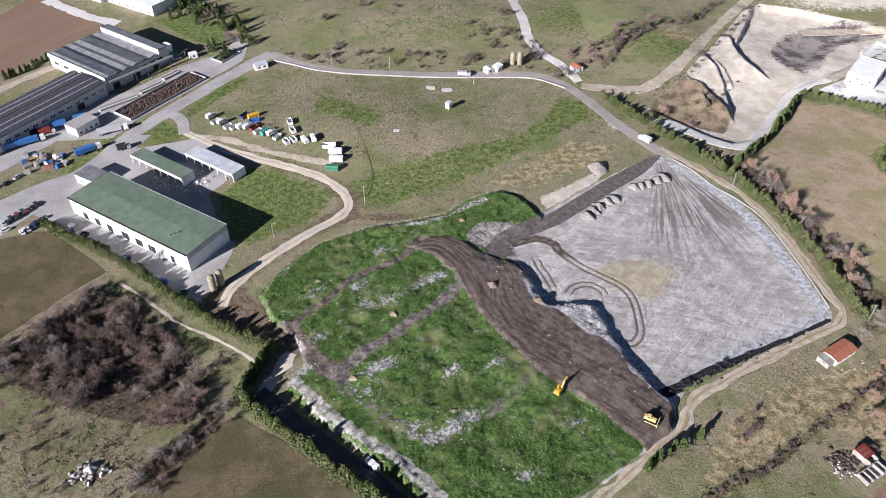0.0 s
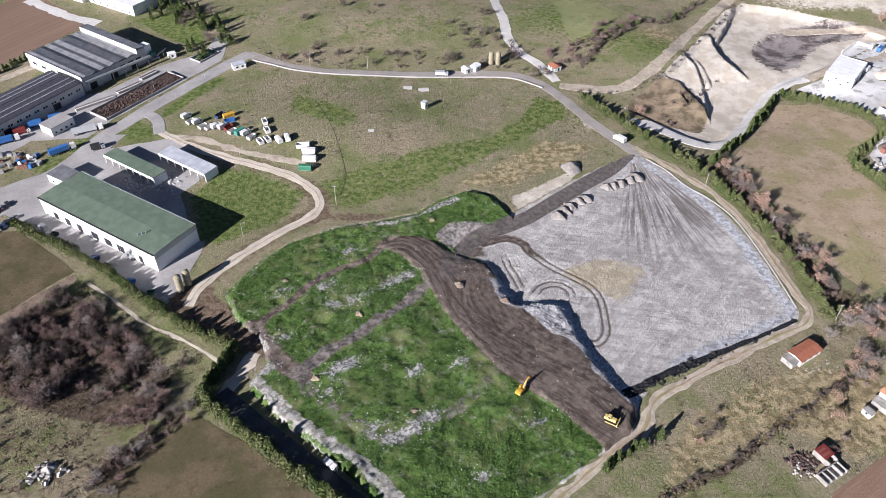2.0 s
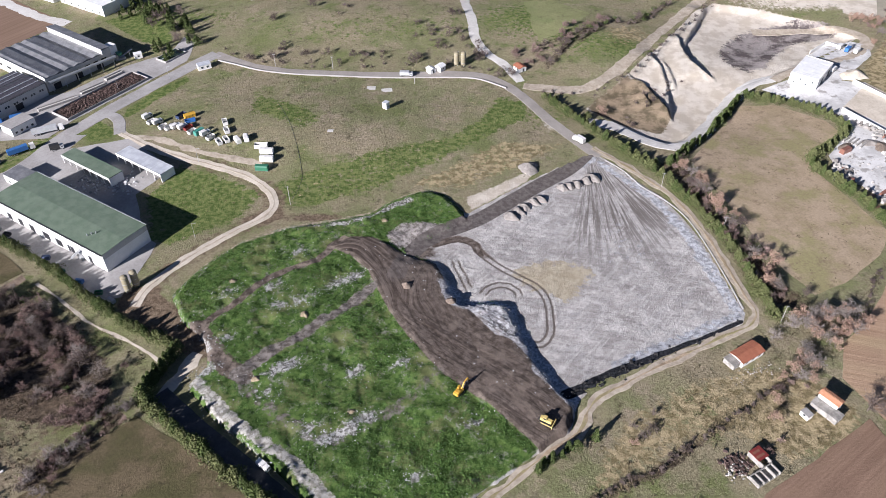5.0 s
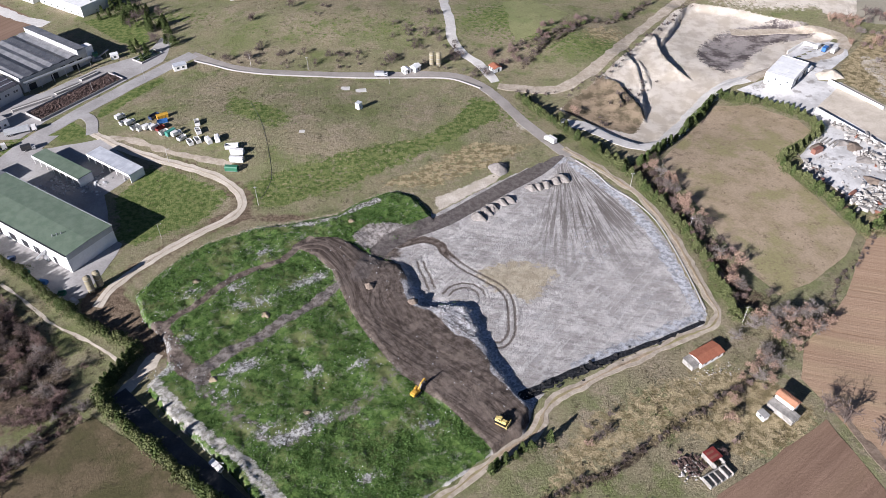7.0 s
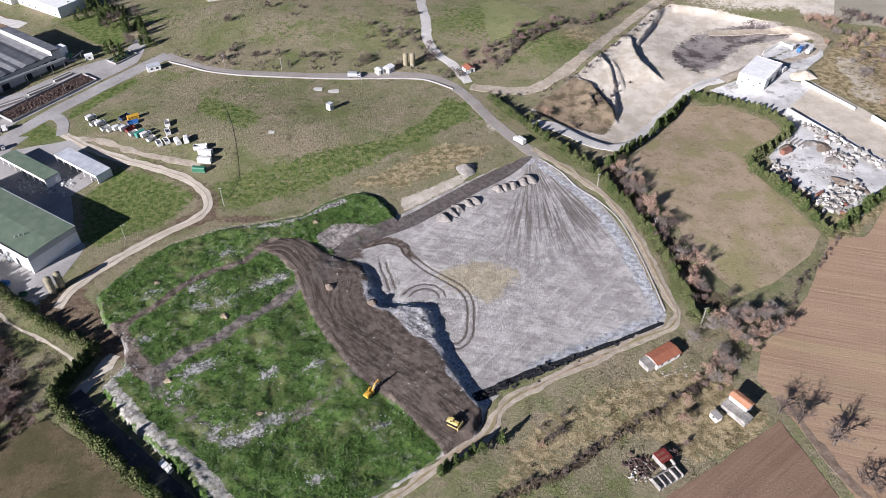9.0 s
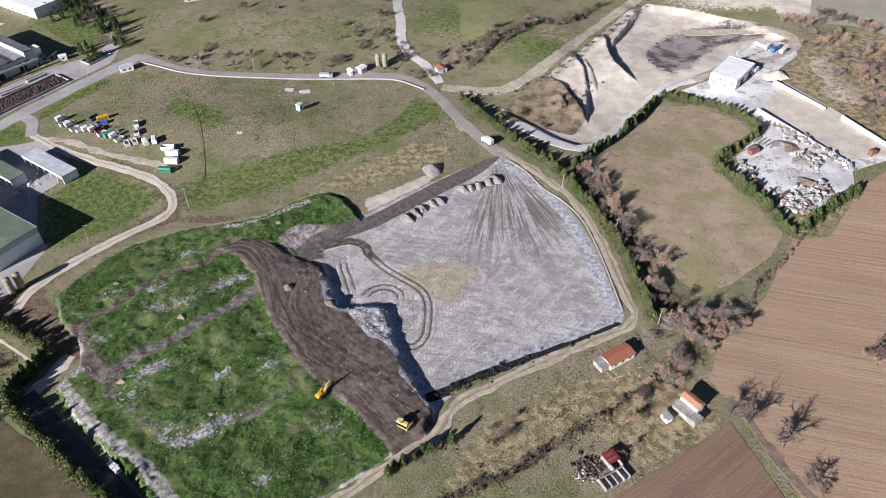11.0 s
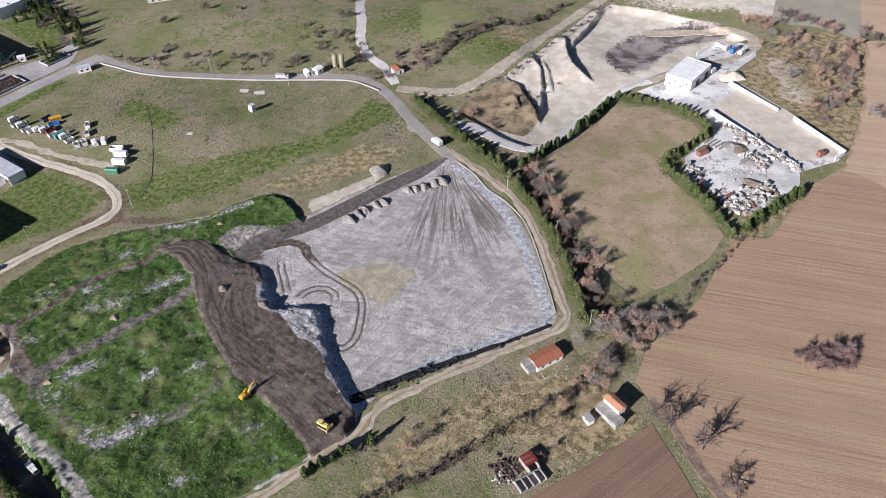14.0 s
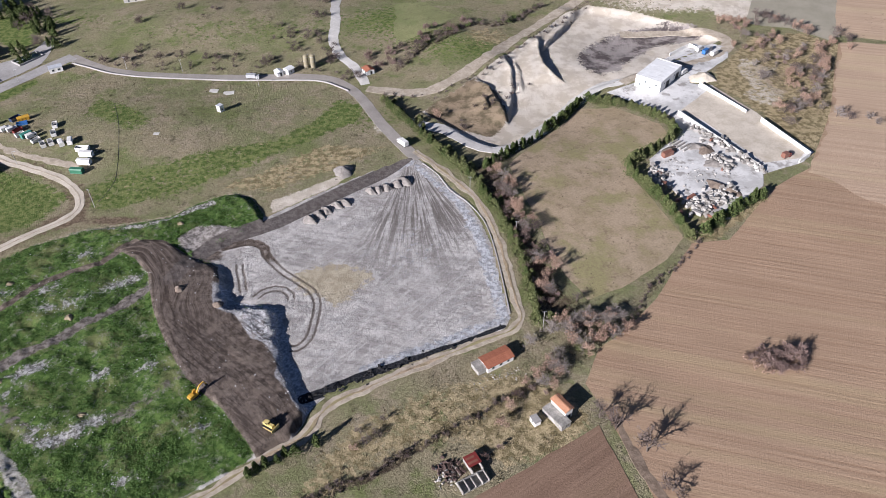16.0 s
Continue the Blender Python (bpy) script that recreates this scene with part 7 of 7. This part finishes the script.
def block(x, y, turn, l, w, h, material, label, group, tilt=0.0, name="stone_block", category="stone"):
    sh = Shape()
    sh.box(-l / 2, -w / 2, -.15, l / 2, w / 2, h, taper=min(w, h) * .06)
    ob = new(name, mesh_of(name, sh.v, sh.f, material))
    ob.matrix_basis = pose(x, y, level(x, y) + .2, tilt, tilt * .6, turn)
    return tagged(ob, label, category, group)


for _k, (_px, _py) in enumerate(((243.5, 322.5), (245, 321), (246.5, 319.4), (248, 317.8), (242, 324))):
    block(_px, _py, 40, 7.0, .7, 1.0, STONE, "long pale stone beam in a stack", "stacked stone beams")
for _k in range(46):
    _cx, _cy = ((262, 304), (260, 326), (252, 275), (243, 268), (230, 293), (240, 276))[_k % 6]
    block(_cx + float(_r.normal(0, 4.5)), _cy + float(_r.normal(0, 3.5)), float(_r.uniform(0, 180)), float(_r.uniform(1.2, 5)), float(_r.uniform(.8, 1.8)), float(_r.uniform(.6, 1.8)),
          STONE if _k % 5 else PAINT["rust"], "rough pale stone block in the yard" if _k % 5 else "rusty steel block in the yard", "stone blocks in the yard", float(_r.uniform(-6, 6)))
_slabs = [(256 + 26 * t + _r.normal(0, 1.0) - 1.5, 341 - 44 * t + _r.normal(0, 1.2) - 1.5) for t in _r.uniform(.05, .97, 120)]
lumps("stone_slabs", _slabs, 1.6, STONE, "broken white marble slabs against the wall", "stone slabs", 44, .6, .25, 1.6)
_slabs = scatter([(226, 300), (236, 314), (246, 308), (270, 296), (262, 284), (244, 263), (236, 272)], 90)
lumps("rubble_field", _slabs, .8, STONE, "broken stone offcuts on the yard floor", "rubble", 45, .5, .22)
_slabs = scatter([(236, 272), (243, 263), (250, 268), (262, 280), (262, 287), (250, 282)], 150) + scatter([(254, 310), (262, 298), (268, 302), (260, 312)], 70) + scatter([(226, 304), (232, 296), (229, 286), (224, 292)], 50)
lumps("stone_pile", _slabs, 1.5, STONE, "piled broken stone slabs in the yard", "stone pile", 50, .5, .22, 1.5)
block(236.5, 312.2, 30, 6.0, 2.6, 2.4, PAINT["rust"], "rusty red loading machine in the stone yard", "", 0, "machine", "machine")
for _px, _py, _t, _c in ((294.1, 309.5, 30, "red"),):
    box_truck(_px, _py, _t, PAINT["rust"], "small red tipper in the sandy yard", 5.0, "red")
for _px, _py, _c in ((283.8, 424.9, "blue"), (288.0, 422.0, "white"), (281.0, 429.5, "white"), (263.8, 398.0, "white"), (286, 428, "silver")):
    box_truck(_px, _py, 45, PAINT[_c], _c + " truck parked behind the workshop", 6.5, "white", "works trucks")
wall_run("low_wall", ((263.3, 429.5), (278.2, 442.5)), 2.4, .4, WHITE_WALL, "white bay wall of the works yard")
wall_run("low_wall", ((278.2, 442.5), (284.0, 436.0)), 2.4, .4, WHITE_WALL, "white bay wall of the works yard")


def scrap_yard():
    cx, cy, turn, L, W = -157.6, 366.8, 57.0, 54.0, 14.0
    y = thing("scrap_bay", cx, cy, .15, turn, "walled bay heaped with rusty scrap", "scrap bay")
    for b in ((-L / 2, -W / 2, L / 2, -W / 2 + .3), (-L / 2, W / 2 - .3, L / 2, W / 2), (-L / 2, -W / 2 + .3, -L / 2 + .3, W / 2 - .3), (L / 2 - .3, -W / 2 + .3, L / 2, W / 2 - .3)):
        part("wall", Shape().box(b[0], b[1], -1, b[2], b[3], 1.5), CONCRETE, y)
    r = np.random.default_rng(15)
    sh = Shape()
    for k in range(1700):
        px, py = float(r.uniform(-L / 2 + .8, L / 2 - .8)), float(r.uniform(-W / 2 + .8, W / 2 - .8))
        s = float(r.uniform(.2, .7))
        m = pose(px, py, .3 + .9 * (1 - (2 * py / W) ** 2) * float(r.uniform(.5, 1)), *[float(v) for v in r.uniform(-50, 50, 2)], float(r.uniform(0, 180)))
        sh.box(-s, -s * .6, -s * .3, s, s * .6, s * .3, m)
    sh.box(-L / 2 + .3, -W / 2 + .3, -.5, L / 2 - .3, W / 2 - .3, .25)
    tagged(part("scrap_heap", sh, SCRAP, None, at=pose(cx, cy, .15, 0, 0, turn)), "heaped dark red scrap metal", "scrap", kind="stuff")


scrap_yard()


def ruin():
    x, y = 135.7, 131.4
    h = thing("ruin", x, y, None, 30, "roofless ruined outbuilding with pale broken walls", "ruin")
    part("slab", Shape().box(-5, -5.0, -.5, 5, -1.0, .2), WEATHERED, h)
    for k in range(5):
        px = -4.9 + k * 2.4
        part("wall", Shape().box(px - .15, -5.0, -.5, px + .15, -1.2 + .4 * (k % 2), 1.6 - .2 * (k % 3)), WEATHERED, h)
    part("wall", Shape().box(-5.0, -1.15, -.5, 5.0, -.85, 1.5), WEATHERED, h)
    part("wall", Shape().box(1.0, -.8, -.5, 1.3, 5.4, 2.4), WEATHERED, h)
    part("wall", Shape().box(4.7, -.8, -.5, 5.0, 5.4, 2.2), WEATHERED, h)
    part("roof", Shape().prism([(.9, 2.5), (5.3, 2.5), (5.3, 2.65), (.9, 2.65)], .8, 5.4), PAINT["maroon"], h, "patched dark red roof sheets")
    for k in range(5):
        part("sheet", Shape().box(1.0 + .1 * k, 1.0 + k * .85, 2.66, 4.8 - .2 * k, 1.75 + k * .85, 2.72), PAINT["rust"] if k % 2 else PAINT["maroon"], h)


ruin()
_spots = [(130 + _r.normal(0, 2.4), 133.5 + _r.normal(0, 2.0)) for _k in range(90)]
lumps("junk", _spots, .8, SCRAP, "dark junk piled beside the ruin", "junk", 46, .8)
_spots = [(129 + _r.normal(0, 2.2), 131 + _r.normal(0, 1.8)) for _k in range(60)]
lumps("rubble", _spots, .6, STONE, "pale rubble beside the ruin", "rubble", 47, .7)
heap(-113.2, 130.6, 2.6, 2.0, STONE, "pale boulder mound in the brush", 61, "boulder", "boulder")
_spots = [(-114 + _r.normal(0, 3.5), 129 + _r.normal(0, 2.2)) for _k in range(60)]
lumps("stones", _spots, 1.0, STONE, "pale stones round the boulder", "stones", 48, .7)
for _k, (_px, _py, _c) in enumerate(((-152.5, 241.8, "black"), (-157.0, 246.5, "black"), (-133.6, 231.2, "navy"), (-124.1, 223.4, "green"), (-114.2, 217.2, "blue"), (-104.3, 211.0, "green"), (-97.5, 206.5, "silver"), (-145, 238, "grey"))):
    skip(_px, _py, -31 + 20 * (_k % 3), PAINT[_c], {"navy": "dark blue"}.get(_c, _c) + " waste bin container by the hedge", 3.0, "bins by the hall", 1.8, 1.5, lid=_k % 2 == 0)
for _px, _py, _l in ((-120.8, 234.6, 5.5), (-118.5, 232.0, 3.5), (-163.5, 250.5, 4.0)):
    block(_px, _py, -31, _l, 2.2, 2.4, STEEL, "galvanised machinery housing beside the hall", "", 0, "machine_housing", "machine")
_spots = [(-126 + _r.normal(0, 9) * .8, 285 + _r.normal(0, 4)) for _k in range(260)]
lumps("recycling_heap", _spots, .8, LITTER_MAT, "sorted pale blue and white recyclables", "recyclables", 49, .6, .15)
for _k in range(26):
    _px, _py = -196 + float(_r.uniform(-14, 14)), 300 + float(_r.uniform(-8, 9))
    block(_px, _py, float(_r.uniform(0, 180)), float(_r.uniform(1.5, 5)), float(_r.uniform(1, 2.4)), float(_r.uniform(.6, 2)),
          (STEEL, PAINT["white"], PAINT["blue"], PAINT["rust"], CONCRETE)[_k % 5], ("grey metal", "white panel", "blue metal", "rusty metal", "concrete")[_k % 5] + " scrap piece in the storage yard", "storage yard pieces", 0, "scrap_piece", "scrap")
swept_pipe("water_pipe", PIPE, .09, PAINT["black"], "black water pipe lying across the meadow", "pipe")
flat_block("warehouse", -205.0, 494.0, -32, 46, 26, 7, WHITE_WALL, WHITE_ROOF, "large white warehouse behind the factories", "warehouse", 6)
flat_block("warehouse", -240.0, 508.0, -32, 22, 20, 6, WHITE_WALL, LIGHT_ROOF, "white warehouse with a pale roof", "warehouse", 4)
flat_block("workshop", -93.0, 500.0, 20, 16, 10, 4, GREY_WALL, LIGHT_ROOF, "low grey workshop on the far slope", "workshop", 3)
flat_block("cabin", -151.5, 412.5, 30, 4.5, 3.5, 2.8, WHITE_WALL, WHITE_ROOF, "small white gatehouse cabin", "cabin", 1)
for _px, _py in scatter([(-190, 470), (-175, 492), (-130, 470), (-118, 440), (-128, 425), (-150, 450)], 24):
    plant(HEDGE if rng.random() < .55 else BARE, _px, _py, float(rng.uniform(.9, 1.5)), group="dark trees by the factories")
for _px, _py in scatter([(300, 470), (345, 455), (352, 405), (326, 352), (316, 345), (322, 400), (300, 430)], 44):
    _v = rng.random()
    plant(BRUSH if _v < .5 else BARE_PALE if _v < .75 else RUSSET, _px, _py, float(rng.uniform(.6, 1.15)), group="trees by the far fields")
for _px, _py in scatter([(185, 395), (170, 385), (150, 360), (135, 340), (130, 350), (160, 385)], 16):
    plant(SMALL, _px, _py, float(rng.uniform(.5, .9)), group="shrubs above the sand pit")
for _px, _py in along(ROAD_QUARRY, 5.0, 1.2):
    plant(SMALL, _px + 5.5, _py - 5.5, float(rng.uniform(.4, .8)), group="shrubs above the sand pit")
for _px, _py in along(ROAD_NORTH[:9], 7.0, 2.0):
    plant(SMALL if rng.random() < .8 else BARE, _px, _py + 8, float(rng.uniform(.35, .8)), group="brush along the north road")
block(2.0, 372.0, 10, 6, 4, -.08, PALE_YARD, "pale concrete slab in the meadow", "", 0, "concrete_slab", "slab")
block(-7.0, 374.0, 0, 5, 4, -.08, PALE_YARD, "pale concrete slab in the meadow", "", 0, "concrete_slab", "slab")
block(-24.0, 325.0, 0, 3, 2.5, -.08, PALE_YARD, "pale concrete cover in the meadow", "", 0, "concrete_slab", "slab")

# ---------------------------------------------------------------- far corners
for _px, _py in along(FAR_ROW, 3.0, 1.6):
    _v = rng.random()
    plant(SMALL if _v < .6 else BARE if _v < .85 else BUSH, _px, _py, float(rng.uniform(.6, 1.15)), group="brush row between far meadows")
for _px, _py in along(FAR_ROW_LOW, 3.0, 1.6):
    plant(BARE if rng.random() < .5 else SMALL, _px, _py, float(rng.uniform(.5, .95)), group="brush row between far meadows")
for _px, _py in FAR_SCRUB:
    for _k in range(2):
        _v = rng.random()
        plant(RUSSET if _v < .4 else BARE_PALE if _v < .7 else BARE, _px + float(rng.normal(0, 3)), _py + float(rng.normal(0, 3)), float(rng.uniform(.8, 1.3)), group="trees by the far fields")
for _px, _py in MEADOW_TREES:
    for _k in range(2):
        plant(BARE if rng.random() < .6 else SMALL, _px + float(rng.normal(0, 2)), _py + float(rng.normal(0, 2)), float(rng.uniform(.6, 1.0)), group="sparse trees on the far meadow")
for _px, _py in ((236.8, 180.0), (239.6, 176.0), (243.2, 173.2)):
    plant(RUSSET, _px, _py, float(rng.uniform(.45, .65)), "low shrub with pale dry leaves", "thicket in the ploughed field")


def water_basin():
    """A sunken settling tank with concrete rims and green water."""
    b = thing("water_basin", -131.8, 413.8, None, 57.0, "rectangular concrete settling tank with green water", "basin")
    L, W = 16.0, 9.0
    for x0, y0, x1, y1 in ((-L / 2, -W / 2, L / 2, -W / 2 + .4), (-L / 2, W / 2 - .4, L / 2, W / 2), (-L / 2, -W / 2 + .4, -L / 2 + .4, W / 2 - .4), (L / 2 - .4, -W / 2 + .4, L / 2, W / 2 - .4)):
        part("rim", Shape().box(x0, y0, -1.0, x1, y1, .9), CONCRETE, b)
    part("water", Shape().box(-L / 2 + .4, -W / 2 + .4, -.8, L / 2 - .4, W / 2 - .4, .45), POND, b, "still dark green water")
    part("walkway", Shape().box(-L / 2 - .1, -.5, .92, -L / 2 + 5.0, .5, 1.1), STEEL, b)


POND = surface("green_pond_water", (0.022, 0.040, 0.024), (0.035, 0.058, 0.034), 0.4, 1.0, 0.12, bump=0.02, spec=0.5)
water_basin()

for _k, (_ax, _ay, _bx, _by) in enumerate(((-187.1, 350.9, -170.6, 365.5), (-170.5, 369.3, -161.0, 380.9), (-162.1, 384.9, -155.4, 394.4))):
    _t = thing("concrete_trough", (_ax + _bx) / 2, (_ay + _by) / 2, None, math.degrees(math.atan2(_by - _ay, _bx - _ax)), "long pale concrete feed trough beside the scrap bay", "trough", "troughs by the factory")
    _l = math.hypot(_bx - _ax, _by - _ay) / 2
    for _s in (-1, 1):
        part("side", Shape().box(-_l, _s * 1.2 - .15, -.5, _l, _s * 1.2 + .15, 1.3), CONCRETE, _t)
    part("bed", Shape().box(-_l, -1.05, -.5, _l, 1.05, .7), PALE_YARD, _t)
_d = thing("duct", -187.3, 371.3, 0.0, 49.2, "grey steel duct running along the factory wall", "duct")
part("pipe", Shape().tube((0, 0, 6.0), (41.0, 0, 6.4), .8, .8, 12), STEEL, _d)
for _k in range(6):
    part("leg", Shape().box(1 + _k * 7.6, -.2, -.5, 1.4 + _k * 7.6, .2, 5.4), STEEL, _d)
_d = thing("crusher", -161.7, 410.1, None, 35.0, "green-grey crushing machine beside the factory", "machine")
part("frame", Shape().box(-3, -2, .2, 3, 2, 1.4, taper=.1), PAINT["grey"], _d)
part("hopper", Shape().box(-1.6, -1.6, 4.6, 1.6, 1.6, 2.4, taper=.7), PAINT["green"], _d)
part("engine_house", Shape().box(-2.9, -1.7, 1.4, -1.0, 1.7, 3.4, taper=.1), PAINT["grey"], _d)
part("belt", Shape().beam((1.0, 0, 1.6), (8.0, 0, 4.6), 1.2, .4), PAINT["grey"], _d)
part("prop", Shape().beam((6.0, 0, 0), (6.0, 0, 3.6), .3), STEEL, _d)

for _k, (_px, _py) in enumerate(((257.8, 304.5), (238.8, 316.8), (256.7, 316.8), (229.1, 295.4), (259.7, 282.0), (254.5, 286.4), (252.9, 319.9))):
    heap(_px, _py, 3.6 + 1.2 * lattice(_k, 5, 1), 1.8, BROWN_SOIL if _k % 3 else SOIL, "dark heap of soil and stone waste in the yard", 90 + _k, "soil_mound", "heap", "waste heaps in the stone yard", 1.3, 30.0 * _k)
for _k, (_px, _py) in enumerate(((-195.9, 254.0), (-194.1, 257.0), (-192.4, 259.4), (-190.9, 261.9), (-189.1, 264.7), (-187.2, 267.5), (-184.7, 247.7), (-183.1, 249.8), (-181.5, 252.1))):
    _c = ("silver", "black", "maroon", "navy", "grey", "black", "white", "silver", "navy")[_k]
    car(_px, _py, 128.0 if _k < 6 else 125.0, PAINT[_c], {"navy": "dark blue", "maroon": "dark red"}.get(_c, _c) + " car parked in the front row", "front row of cars")
